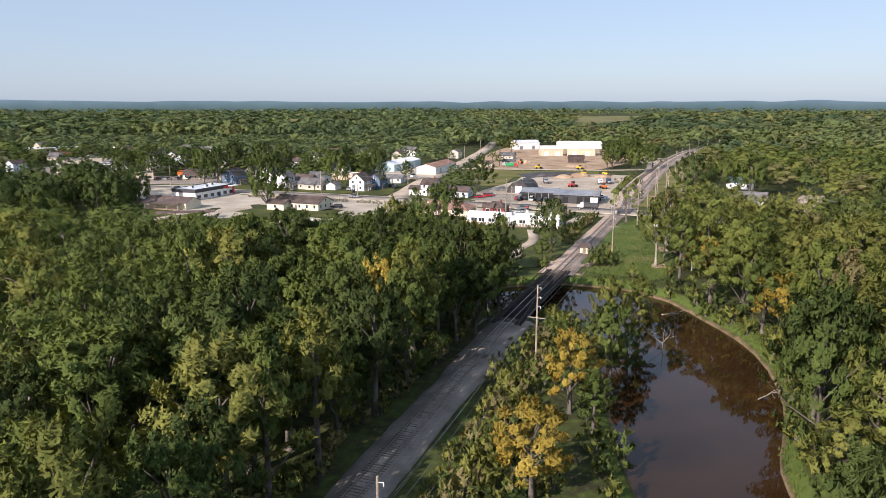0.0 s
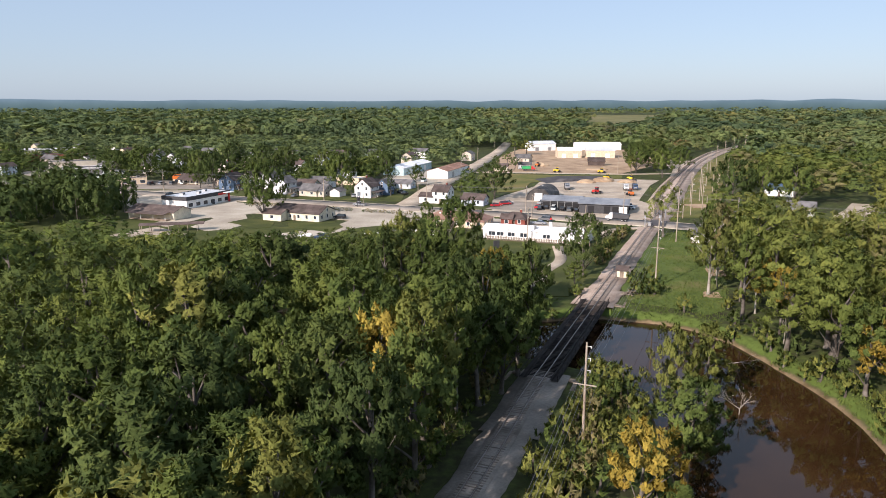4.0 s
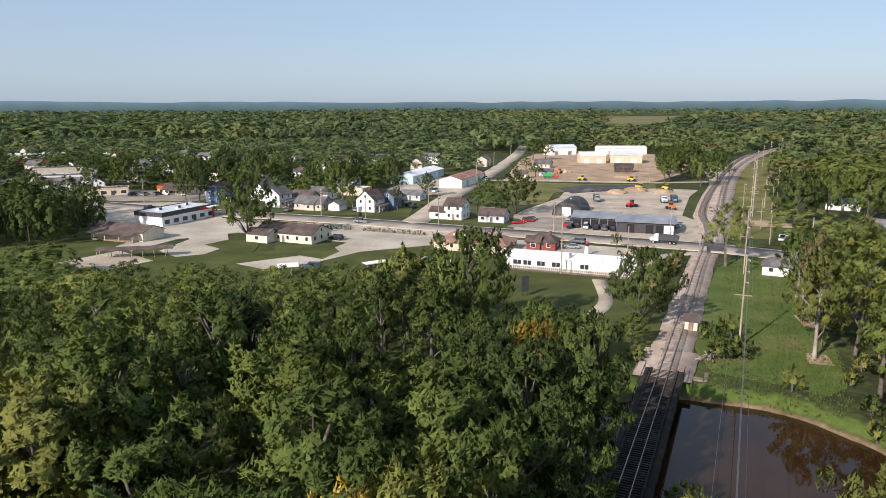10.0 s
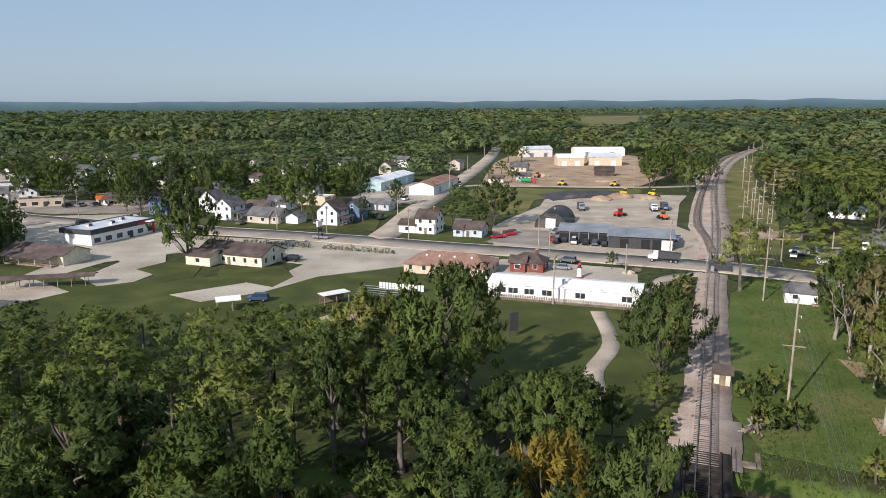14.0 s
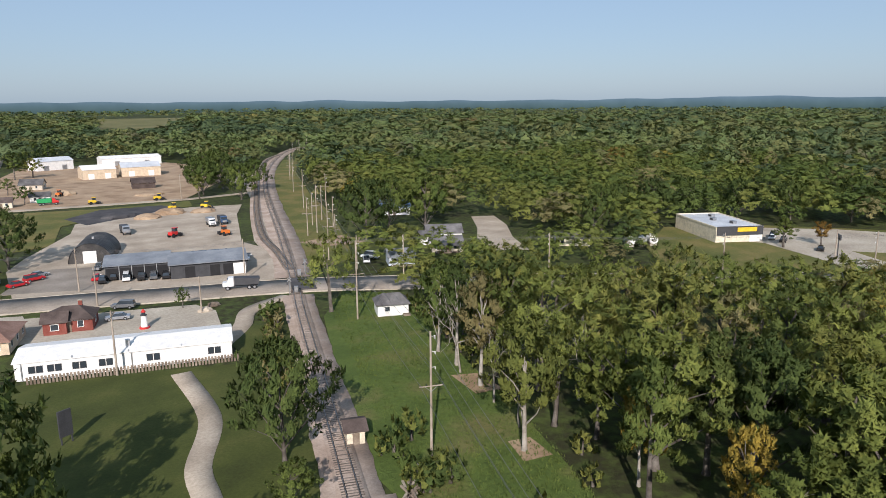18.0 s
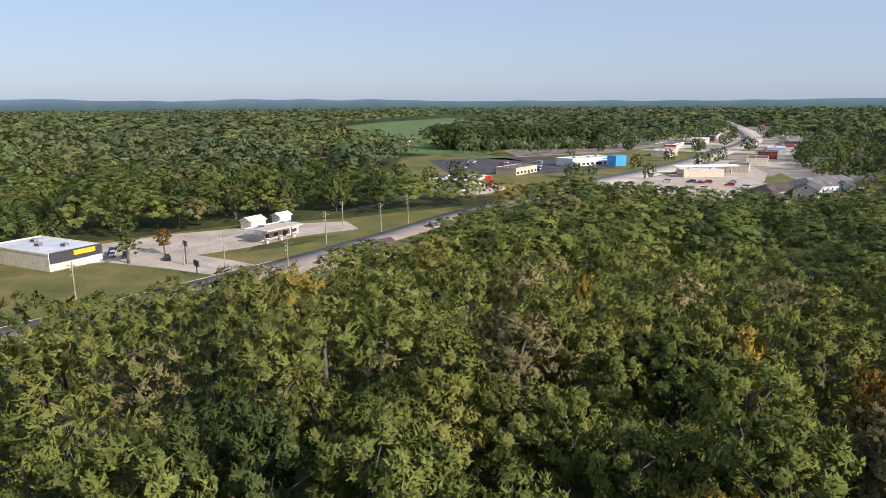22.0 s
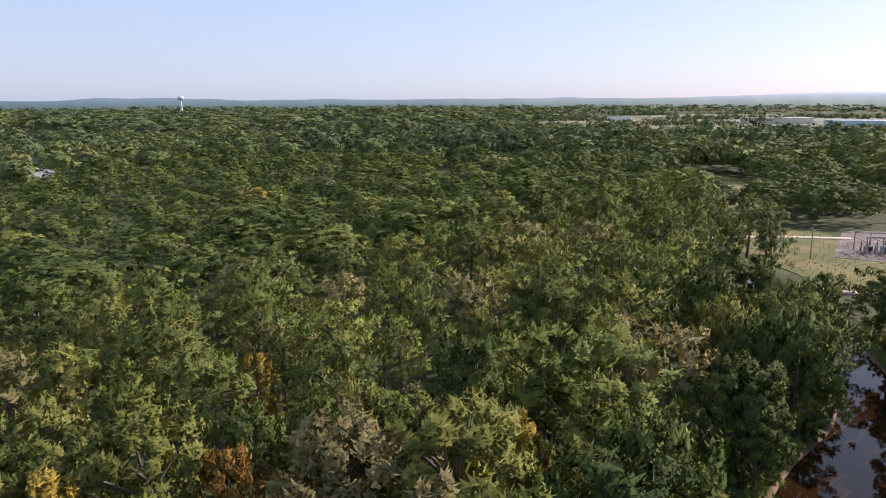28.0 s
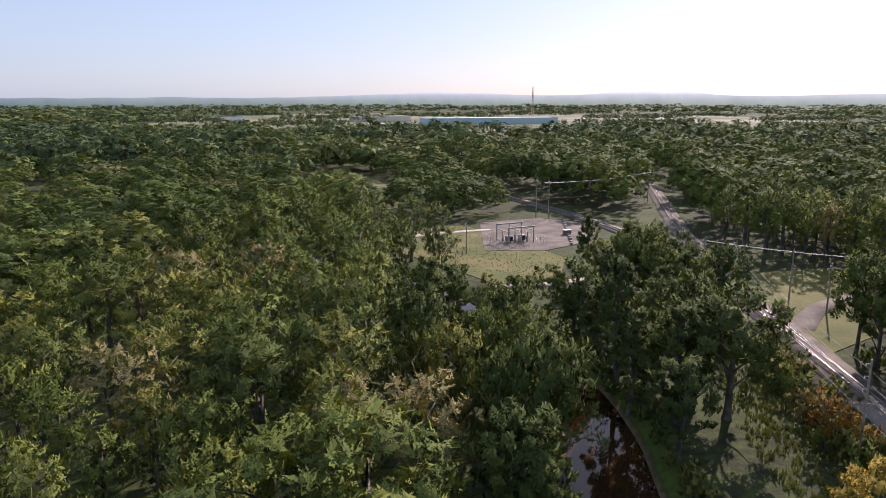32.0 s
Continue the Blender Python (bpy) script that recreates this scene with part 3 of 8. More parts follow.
slab("lawn", [(96, 286), (128, 268), (150, 262), (156, 280), (140, 300), (150, 330), (128, 345), (112, 320)], -0.02, LAWN, "mown lawns round the small houses", "lawn")
slab("meadow", [(80, 286), (94, 284), (112, 322), (130, 362), (150, 420), (196, 530), (240, 616), (230, 622), (180, 528), (136, 428), (95, 322)], -0.03, DRYGRASS, "rough grass strip beside the tracks", "grass")
slab("dirt_patch", [(96, 308), (110, 304), (114, 312), (101, 318)], 0.02, DIRT, "patch of bare reddish soil", "soil")
slab("driveway", [(134, 270), (142, 264), (152, 282), (166, 300), (176, 318), (168, 322), (154, 302), (142, 288)], 0.03, GRAVEL, "pale gravel driveway between trees", "driveway")
slab("lawn", [(-140, 345), (-100, 342), (-24, 326), (-24, 400), (-60, 420), (-130, 420)], -0.02, LAWN, "house lawns along the main street", "lawn")
slab("lawn", [(-14, 308), (12, 302), (18, 330), (18, 356), (-6, 372), (-12, 340)], -0.015, LAWN, "house lawns beside the side street", "lawn")
slab("lot", [(-44, 398), (-14, 390), (-6, 400), (-4, 440), (-14, 470), (-30, 480), (-36, 440)], 0.03, CONCRETE, "pale paved alley between long sheds", "parking lot")
slab("dirt_patch", [(-27, 228), (-24, 220), (-17, 222), (-13, 232), (-18, 240)], 0.02, DIRT, "sandy ball diamond in the park", "soil")
slab("lawn", [(-58, 262), (-42, 252), (-39, 262), (-44, 274), (-60, 270)], 0.045, LAWN, "rectangle of mown lawn by the office", "lawn")
ribbon("path", densify([(30, 231), (28, 212), (22, 199), (20, 190), (15, 184), (8, 182)], 1.5), 1.6, 1.6, 0.03, GRAVEL, "curving pale gravel path through the park", "path")
ribbon("path", densify([(38, 238), (47, 248), (53, 258), (64, 263)], 2), 1.8, 1.8, 0.05, GRAVEL, "curving pale gravel drive", "path")
# east: filling station, warehouse, houses and the highway
slab("lawn", [(150, 222), (172, 245), (205, 262), (232, 246), (262, 205), (276, 165), (300, 126), (292, 104), (262, 122), (225, 136), (195, 142), (168, 172)], -0.02, DRYGRASS, "roadside grass by the filling station", "lawn")
slab("lot", [(203, 232), (222, 248), (246, 222), (262, 190), (268, 166), (252, 160), (240, 178), (224, 190), (214, 202)], 0.03, CONCRETE, "wide pale concrete forecourt", "parking lot")
slab("driveway", [(186, 188), (196, 180), (204, 190), (218, 212), (228, 238), (214, 244), (205, 226), (196, 206)], 0.05, CONCRETE, "wide concrete driveway to the warehouse", "driveway")
slab("lawn", [(216, 190), (226, 176), (240, 166), (238, 177), (224, 190)], 0.06, LAWN, "island of mown grass beside the forecourt", "lawn")
slab("driveway", [(184, 168), (198, 160), (206, 150), (222, 140), (228, 146), (212, 156), (200, 168), (188, 176)], 0.04, GRAVEL, "pale drive of the roadside garage", "driveway")
slab("verge", [(330, 150), (390, 160), (560, 150), (640, 80), (760, -60), (900, -220), (1150, -340), (1130, -420), (880, -330), (700, -290), (520, -230), (380, -120), (280, -30), (300, 30), (340, 70)], -0.02, DRYGRASS, "dry grass round the roadside shops", "grass")
ribbon("road", STREET[(STREET[:, 0] > 372) & (STREET[:, 0] < 2300)], 11.0, 11.0, 0.075, TANROAD, "wide pale five-lane highway through the shops", crown=0.05)
slab("lot", [(300, 14), (345, 42), (392, 20), (416, -6), (452, -58), (470, -84), (420, -70), (380, -48), (352, -28), (318, -14)], 0.036, CONCRETE, "broad pale concrete shopping lot", "parking lot")
slab("lot", [(452, -62), (520, -112), (640, -190), (740, -262), (860, -318), (840, -345), (700, -300), (560, -240), (450, -168), (380, -110), (360, -62), (420, -78)], 0.012, ASPHALT, "worn asphalt yards and streets south of the highway", "parking lot")
slab("lot", [(560, 60), (600, -30), (700, -110), (840, -180), (1080, -270), (1100, -230), (900, -140), (740, -50), (640, 60)], 0.012, ASPHALT, "grey asphalt lots north of the highway", "parking lot")
slab("lot", [(335, 118), (372, 126), (392, 108), (366, 92), (345, 100)], 0.03, CONCRETE, "pale paved lot before the red-fronted store", "parking lot")
slab("lot", [(440, 120), (540, 130), (560, 40), (520, 0), (462, 10), (430, 60)], 0.03, DARK_ASPHALT, "dark asphalt sales lot full of cars", "parking lot")
slab("lot", [(338, 36), (372, 40), (398, -6), (370, -44), (330, -26)], 0.03, CONCRETE, "pale concrete shopping lot", "parking lot")
slab("field", [(900, 250), (955, 100), (1300, 40), (1700, -40), (1900, 40), (1500, 220), (1150, 290)], 0.05, CROP, "wide pale green crop field", "field", kind="structure")
slab("field", [(600, -440), (720, -400), (900, -470), (760, -560), (620, -520)], 0.05, CROP, "pale green field by the highway", "field", kind="structure")
slab("field", [(180, 1080), (260, 1020), (480, 1600), (700, 2300), (420, 2300), (300, 1600)], 0.05, FARFIELD, "brown open field far to the north", "field", kind="structure")
slab("field", [(520, 60), (640, 170), (1000, 260), (960, 120), (700, 110)], 0.03, CROP, "green verge before the far wood", "field", kind="structure")
# south: substation clearing
slab("lawn", [(34, -88), (30, -128), (0, -112), (-8, -86), (-14, -60), (-4, -40), (12, -36), (18, -52)], -0.02, DRYGRASS, "yellowing grass clearing round the substation", "grass")
slab("gravel_pad", [(5, -74), (-6, -118), (-30, -122), (-42, -108), (-38, -92), (-24, -76), (-12, -70)], 0.04, DARK_BALLAST, "grey-brown stone pad of the electrical substation", "yard")
ribbon("gravel_road", densify([(40, -92), (24, -98), (10, -102), (-6, -104)], 4), 2, 2, 0.05, GRAVEL, "pale gravel track to the substation", "road")
ribbon("gravel_road", densify([(16, -37), (6, -35), (-4, -36), (-20, -40)], 4), 1.5, 1.5, 0.05, GRAVEL, "pale gravel track in the clearing", "road")
slab("verge", [(-30, 18), (-26, -4), (-36, -24), (-56, -34), (-76, -34), (-70, -8), (-50, 10)], -0.02, DRYGRASS, "rough grass beside the tracks", "grass")
ribbon("gravel_road", densify([(-34, 6), (-46, -4), (-62, -10), (-84, -12)], 4), 2.2, 2.2, 0.04, DARK_BALLAST, "grey-brown gravel lane leaving the tracks", "road")
slab("lot", [(60, -262), (80, -276), (70, -290), (50, -280)], 0.03, CONCRETE, "distant pale lot among trees", "parking lot")
slab("clearing", [(62, -262), (20, -296), (10, -240), (12, -160), (30, -150), (36, -200)], -0.02, DRYGRASS, "rough clearing beyond the substation", "grass")
slab("field", [(330, -800), (180, -700), (20, -600), (-180, -520), (-520, -560), (-860, -680), (-1000, -1400), (-500, -1900), (0, -1960), (260, -1500)], 0.03, PATCHWORK, "open land round the distant factory", "field", kind="structure")

# ---------------------------------------------------------------- the railway
BRIDGE_Y0, BRIDGE_Y1 = 129.0, 171.0
RAIL_Z = 0.42


def cut(line, y0, y1):
    return line[(line[:, 1] >= y0) & (line[:, 1] <= y1)]


def build_ballast():
    for lo, hi, lf, rt in ((-400, 36, 3.2, 3.2), (36, 112, 3.0, 3.6), (110, BRIDGE_Y0 + 3, 3.4, 4.4), (BRIDGE_Y1 - 3, 182, 4.4, 4.4), (180, 262, 3.3, 3.6), (277, 900, 4.0, 5.2)):
        ln = cut(densify(RAIL, 0.8), lo, hi)
        # three tones of bed: dark in the south, grey to the bridge, paler beyond
        bed = DARK_BALLAST if lo < 0 else GREY_BALLAST if lo < 120 else BALLAST
        ribbon("ballast", ln, lf, rt, 0.10, bed, "wide pinkish-grey gravel bed of the railway", "railway bed", crown=0.08, thick=0.9, ragged=0.22)
        ribbon("ballast", ln, 1.75, 1.75, 0.26, bed, "raised ballast under the track", "railway bed", crown=0.02, thick=0.3)
    ribbon("ballast", SPUR[3:], 3.0, 3.0, 0.12, DARK_BALLAST, "gravel bed of the spur track", "railway bed", crown=0.1, thick=0.6)
    ribbon("ballast", SIDING, 2.6, 1.8, 0.11, BALLAST, "gravel bed of the siding", "railway bed", crown=0.1, thick=0.6)


def rails(line, name, label, z=RAIL_Z):
    t = thing(name, pose(0, 0, 0), label, "railway track", kind="structure")
    n = normals(line)
    for s in (-0.75, 0.75):
        ln = line + n * s
        for part_name, w, z0, h, m in (("rail", 0.075, z, 0.15, RAILSTEEL), ("rail_head", 0.035, z + 0.004, 0.05, RAILTOP)):
            ribbon(part_name, ln, w, w, z0, m, "", "", thick=h, kind="", parent=t)
    return t


def tie_mesh():
    bm = box_bm(-1.3, -0.12, -0.16, 1.3, 0.12, 0.0)
    me = bpy.data.meshes.new("tie")
    bm.to_mesh(me)
    bm.free()
    me.materials.append(TIE_WORN)
    return me


TIE_MESH = tie_mesh()


def tie_rows(line, step, z, jitter=0.05):
    rng = random.Random(11)
    pts = densify(line, step)
    seg = np.r_[0, np.cumsum(np.linalg.norm(np.diff(pts, axis=0), axis=1))]
    want = np.arange(0, seg[-1], step)
    x, y = np.interp(want, seg, pts[:, 0]), np.interp(want, seg, pts[:, 1])
    dx, dy = np.gradient(x), np.gradient(y)
    return [(x[i], y[i], z + rng.uniform(-0.015, 0.015), math.degrees(math.atan2(-dx[i], dy[i])) + rng.uniform(-2, 2)) for i in range(len(x))]


def joined_ties(rows, name, label):
    bv = np.array([v.co for v in TIE_MESH.vertices])
    bf = [tuple(p.vertices) for p in TIE_MESH.polygons]
    tri = []
    for f in bf:
        tri += [(f[0], f[k], f[k + 1]) for k in range(1, len(f) - 1)]
    tri = np.array(tri)
    V, F = [], []
    for i, (x, y, z, a) in enumerate(rows):
        c, s = math.cos(radians(a)), math.sin(radians(a))
        V.append(np.c_[bv[:, 0] * c - bv[:, 1] * s + x, bv[:, 0] * s + bv[:, 1] * c + y, bv[:, 2] + z])
        F.append(tri + i * len(bv))
    return tagged(link_mesh(name, from_arrays(name, np.vstack(V), np.vstack(F), [TIE_WORN]), None), label, "railway ties", kind="stuff")


def build_tracks():
    main = rails(RAIL, "railway_track", "single railway track with dark rails, running to the horizon")
    rails(SPUR, "railway_track", "spur track curving off towards the substation")
    rails(SIDING, "railway_track", "siding track beside the main line")
    rows = tie_rows(RAIL, 0.56, 0.285)
    near = [r for r in rows if 172 <= r[1] < 262 or 84 < r[1] < BRIDGE_Y0]
    deck = [r for r in rows if BRIDGE_Y0 <= r[1] < 172]
    rest = [r for r in rows if not (84 < r[1] < 262)]
    for r in near[:300]:
        ob = new("tie", TIE_MESH)
        ob.parent, ob.matrix_basis = main, pose(r[0], r[1], r[2], 0, 0, r[3])
    joined_ties(rest + near[300:] + tie_rows(SPUR, 0.56, 0.24) + tie_rows(SIDING, 0.6, 0.30), "railway_ties", "dark wooden ties half sunk in ballast")
    return deck


def build_bridge(deck):
    """A low timber trestle: dark deck, walkway, stringers, pile bents and earth abutments."""
    b = thing("railway_bridge", pose(0, 0, 0), "low dark timber railway trestle over the river", "bridge")
    ln = cut(densify(RAIL, 1.0), BRIDGE_Y0 - 1, BRIDGE_Y1 + 2)
    n = normals(ln)
    for off, w in ((-0.75, 0.35), (0.75, 0.35)):
        ribbon("stringer", ln + n * off, w, w, 0.14, TIE, "", "", thick=0.7, kind="", parent=b)
    for off in (-2.0, 2.0):
        ribbon("guard_timber", ln + n * off, 0.12, 0.12, 0.42, TIE, "", "", thick=0.22, kind="", parent=b)
    ribbon("walkway", ln + n * 2.65, 0.5, 0.5, 0.26, TIE, "", "", thick=0.08, kind="", parent=b)
    ribbon("walkway", ln - n * 2.55, 0.4, 0.4, 0.26, TIE, "", "", thick=0.08, kind="", parent=b)
    long_tie = bpy.data.meshes.new("bridge_tie")
    bm = box_bm(-2.15, -0.13, -0.2, 2.15, 0.13, 0.0, bevel=0.015)
    bm.to_mesh(long_tie)
    bm.free()
    long_tie.materials.append(TIE)
    for x, y, z, a in deck:
        ob = new("bridge_tie", long_tie)
        ob.parent, ob.matrix_basis = b, pose(x, y, 0.32, 0, 0, a)
    for k in range(3, len(ln) - 2, 5):
        for s in (-1.9, -0.7, 0.7, 1.9):
            bm = bmesh.new()
            x, y = ln[k] + n[k] * s
            cyl(bm, (x, y, -4.2), (x, y, -0.85), 0.2, 0.18, 8)
            part("pile", bm, TIE, b)
        bm = box_bm(-2.6, -0.18, -0.9, 2.6, 0.18, -0.55)
        part("cap_beam", bm, TIE, b, at=pose(*ln[k], 0, 0, 0, math.degrees(math.atan2(-n[k][1], -n[k][0]))))
    for i in range(0, len(ln), 3):
        for off in (3.1, -2.9):
            bm = bmesh.new()
            x, y = ln[i] + n[i] * off
            cyl(bm, (x, y, 0.2), (x, y, 1.25), 0.05, 0.05, 6)
            part("rail_post", bm, TIE, b)
    for off in (3.1, -2.9):
        ribbon("handrail", ln + n * off, 0.05, 0.05, 1.28, TIE, "", "", thick=0.09, kind="", parent=b)


build_ballast()
build_bridge(build_tracks())
slab("crossing", [(66.6, 266.0), (71.8, 264.0), (75.6, 274.0), (70.4, 276.2)], 0.45, DARK_ASPHALT, "dark rubber and asphalt level crossing panel", "level crossing", thick=0.5)
for _k, _ty in enumerate((130.2, 170.6)):
    _i = int(np.argmin(np.abs(RAIL[:, 1] - _ty)))
    _ab = thing("abutment", pose(RAIL[_i][0], _ty, 0, 0, 0, -22), "weathered timber bridge abutment at the river bank", "abutment")
    part("wall", box_bm(-4.6, -0.6, -4.0, 5.4, 0.6, 0.08, bevel=0.05), BOARDS, _ab)
    part("wing_wall", box_bm(-5.2, -0.4 - 3.2 * (_k == 0), -4.0, -4.6, 0.4 + 3.2 * (_k == 1), -0.1, bevel=0.05), BOARDS, _ab)
    part("wing_wall", box_bm(5.4, -0.4 - 3.2 * (_k == 0), -4.0, 6.0, 0.4 + 3.2 * (_k == 1), -0.1, bevel=0.05), BOARDS, _ab)

# ---------------------------------------------------------------- trees


def tube(path, radii, n=5):
    """A tapered tube along a path: vertices and triangles."""
    path = np.asarray(path, dtype=float)
    d = np.gradient(path, axis=0)
    V, F = [], []
    for p, t, r in zip(path, d, radii):
        t = t / (np.linalg.norm(t) + 1e-9)
        u = np.cross(t, (0.3, 1, 0.2))
        u /= np.linalg.norm(u) + 1e-9
        v = np.cross(t, u)
        for k in range(n):
            a = 2 * math.pi * k / n
            V.append(p + r * (math.cos(a) * u + math.sin(a) * v))
    for i in range(len(path) - 1):
        for k in range(n):
            a, b, c, e = i * n + k, i * n + (k + 1) % n, (i + 1) * n + (k + 1) % n, (i + 1) * n + k
            F += [(a, b, c), (a, c, e)]
    return np.array(V), np.array(F)


def join(parts):
    V, F, o = [], [], 0
    for v, f in parts:
        V.append(v)
        F.append(f + o)
        o += len(v)
    return np.vstack(V), np.vstack(F)


def leaves_at(rng, pos, facing, size, squat=False):
    """One small tuft of leaves at each place: a triangle that faces outward; upright shoots near by, broad tufts far off."""
    n = len(pos)
    m = facing / (np.linalg.norm(facing, axis=1)[:, None] + 1e-9) + rng.normal(0, 0.35 if squat else 0.5, (n, 3))
    m /= np.linalg.norm(m, axis=1)[:, None] + 1e-9
    t = rng.normal(0, 0.5, (n, 3)) + m * 0.35 + np.array([0, 0, 0.15 if squat else 0.9])
    t -= m * (np.sum(t * m, axis=1) - (0.0 if squat else 0.25))[:, None]
    t /= np.linalg.norm(t, axis=1)[:, None] + 1e-9
    u = np.cross(m, t)
    s = size * rng.uniform(0.6, 1.35, n)[:, None]
    wd, lo, hi = (0.52, 0.42, 0.62) if squat else (0.30, 0.3, 0.95)
    a = pos - u * s * wd - t * s * lo
    b = pos + u * s * wd - t * s * lo
    c = pos + t * s * hi
    V = np.stack([a, b, c], axis=1).reshape(-1, 3)
    F = np.arange(3 * n).reshape(-1, 3)
    return V, F


def crown_sprays(rng, H, R, base, n_spray, per, size, shape="oval", up=0.55, bough=1.0, low=-0.75, squat=False):
    """A crown of many leafy sprays on an uneven hull, pointing outward and up, with gaps between them.
    The leaves' normals follow the rounding of their spray and of the crown."""
    V, N, ends = [], [], []
    hc = (H - base) / 2
    lob = rng.uniform(0, 6.28, 6)
    for i in range(n_spray):
        # even spread over the hull, down to its lower rim
        z = 1 - (1 - low) * (i + 0.5) / n_spray
        z = max(-0.8, min(0.98, z + rng.normal(0, 0.05)))
        a = i * 2.39996 + rng.normal(0, 0.25)
        rr = math.sqrt(max(0.02, 1 - z * z))
        if shape == "vase":
            rr *= 0.75 + 0.35 * z
        if shape == "cone":
            rr *= 0.75 - 0.35 * z
        k = 1 + 0.20 * math.sin(2 * a + lob[0] + 2 * z) + 0.14 * math.sin(3 * a + lob[1] - 3 * z) + rng.normal(0, 0.10)
        deep = rng.uniform(0.62, 1.0) if i % 3 else rng.uniform(0.30, 0.7)
        if squat:
            deep = rng.uniform(0.78, 1.0)
        c = np.array([R * rr * k * math.cos(a) * deep, R * rr * k * math.sin(a) * deep, base + hc + hc * z * (0.9 + 0.12 * k) * (0.75 + 0.25 * deep)])
        out = np.array([math.cos(a) * rr, math.sin(a) * rr, z * 0.6 + up])
        out /= np.linalg.norm(out)
        L = R * bough * rng.uniform(0.30, 0.52)
        wd = L * (rng.uniform(0.5, 0.7) if squat else rng.uniform(0.30, 0.46))
        s = rng.beta(1.5, 1.3, per)
        rad = wd * (np.sin(np.pi * np.clip(s * 0.86 + 0.12, 0, 1)) ** 0.8) * np.sqrt(rng.uniform(0.15, 1, per))
        th = rng.uniform(0, 2 * math.pi, per)
        u = np.cross(out, (0.21, 0.9, 0.31))
        u /= np.linalg.norm(u)
        w = np.cross(out, u)
        rv = np.cos(th)[:, None] * u + np.sin(th)[:, None] * w
        pos = c + out * ((s - 0.35) * L)[:, None] + rv * rad[:, None]
        hull = np.array([c[0] / R, c[1] / R, (c[2] - base - hc * 0.8) / hc])
        hull /= np.linalg.norm(hull) + 1e-9
        nn = hull * 0.88 + rv * 0.32 * (rad / wd)[:, None] + out * (s[:, None] - 0.3) * 0.5 + np.array([0, 0, 0.12]) + rng.normal(0, 0.24, (per, 3))
        V.append(leaves_at(rng, pos, nn, size, squat))
        N.append(np.repeat(nn / (np.linalg.norm(nn, axis=1)[:, None] + 1e-9), 3, axis=0))
        ends.append(c)
    v, f = join(V)
    n = np.vstack(N)
    p = v[f]
    flip = np.sum(np.cross(p[:, 1] - p[:, 0], p[:, 2] - p[:, 0]) * n[f[:, 0]], axis=1) < 0
    f[flip] = f[flip][:, ::-1]
    return (v, f, n), np.array(ends)


def limbs(rng, H, base, ends, r0, count=9, n=5, bend=0.4):
    lean = rng.normal(0, bend, 2)
    top = np.array([lean[0], lean[1], H * 0.72])
    trunk = [np.array([0, 0, -0.3]), np.array([0, 0, 0.6]), np.array([lean[0] * 0.2, lean[1] * 0.2, base * 0.6]), np.array([lean[0] * 0.6, lean[1] * 0.6, H * 0.45]), top]
    out = [tube(trunk, [r0 * 1.5, r0, r0 * 0.85, r0 * 0.55, r0 * 0.12], n)]
    for e in ends[rng.permutation(len(ends))[:count]]:
        s = min(0.9, max(0.2, (e[2] - H * 0.22) / H))
        st = np.array([lean[0] * s * 0.8, lean[1] * s * 0.8, max(base * 0.55, e[2] - np.hypot(e[0], e[1]) * 1.0 - 0.6)])
        st[2] = min(st[2], H * 0.66)
        mid = (st + e) / 2 + rng.normal(0, 0.25, 3) + np.array([0, 0, 0.25])
        out.append(tube([st, mid, e], [r0 * 0.38, r0 * 0.22, r0 * 0.06], max(3, n - 1)))
    return join(out)


def bare_crown(rng, H, R):
    """A dead or leafless tree: forking twigs."""
    out = []

    def grow(p, d, L, r, depth):
        q = p + d * L + rng.normal(0, 0.06 * L, 3)
        out.append(tube([p, (p + q) / 2 + rng.normal(0, 0.05 * L, 3), q], [r, r * 0.75, r * 0.5], 4 if depth > 2 else 3))
        if depth == 0:
            return
        for _ in range(3 if depth > 1 else 2):
            nd = d + rng.normal(0, 0.42, 3) + np.array([0, 0, 0.12])
            grow(q if rng.random() < 0.7 else (p + 2 * q) / 3, nd / np.linalg.norm(nd), L * rng.uniform(0.58, 0.78), r * 0.55, depth - 1)

    grow(np.array([0, 0, -0.3]), np.array([0.03, 0.02, 1.0]), H * 0.36, 0.2, 4)
    return join(out)


def prototypes(rng, tier, count, specs, low=-0.75, squat=False):
    protos = []
    for i in range(count):
        H, R, base, ns, per, size, shape, nl, *more = specs[i % len(specs)]
        H *= rng.uniform(0.94, 1.06)
        cr, ends = crown_sprays(rng, H, R, base, ns, per, size, shape, rng.uniform(0.35, 0.75), more[0] if more else 1.0, low, squat)
        wd = limbs(rng, H, base, ends, 0.2 + 0.012 * H if tier < 3 else 0.3, nl, 6 if tier == 1 else 4)
        protos.append({"H": H, "R": R, "crown": cr, "wood": wd})
    return protos


_rng = np.random.default_rng(7)
NEAR = prototypes(_rng, 1, 9, [(16.5, 4.6, 3.5, 62, 74, 0.50, "oval", 10), (18.0, 4.2, 4.5, 60, 74, 0.50, "vase", 10), (14.5, 4.4, 3.0, 56, 74, 0.48, "oval", 9),
                               (17.0, 3.6, 4.0, 54, 72, 0.48, "cone", 8), (13.0, 3.8, 2.5, 50, 72, 0.46, "oval", 8)], -0.6)
MID = prototypes(_rng, 2, 7, [(16.5, 4.6, 3.0, 38, 18, 0.95, "oval", 2), (18.0, 4.2, 4.0, 38, 18, 0.93, "vase", 2), (14.0, 4.6, 2.5, 36, 18, 0.95, "oval", 2)], -0.5)
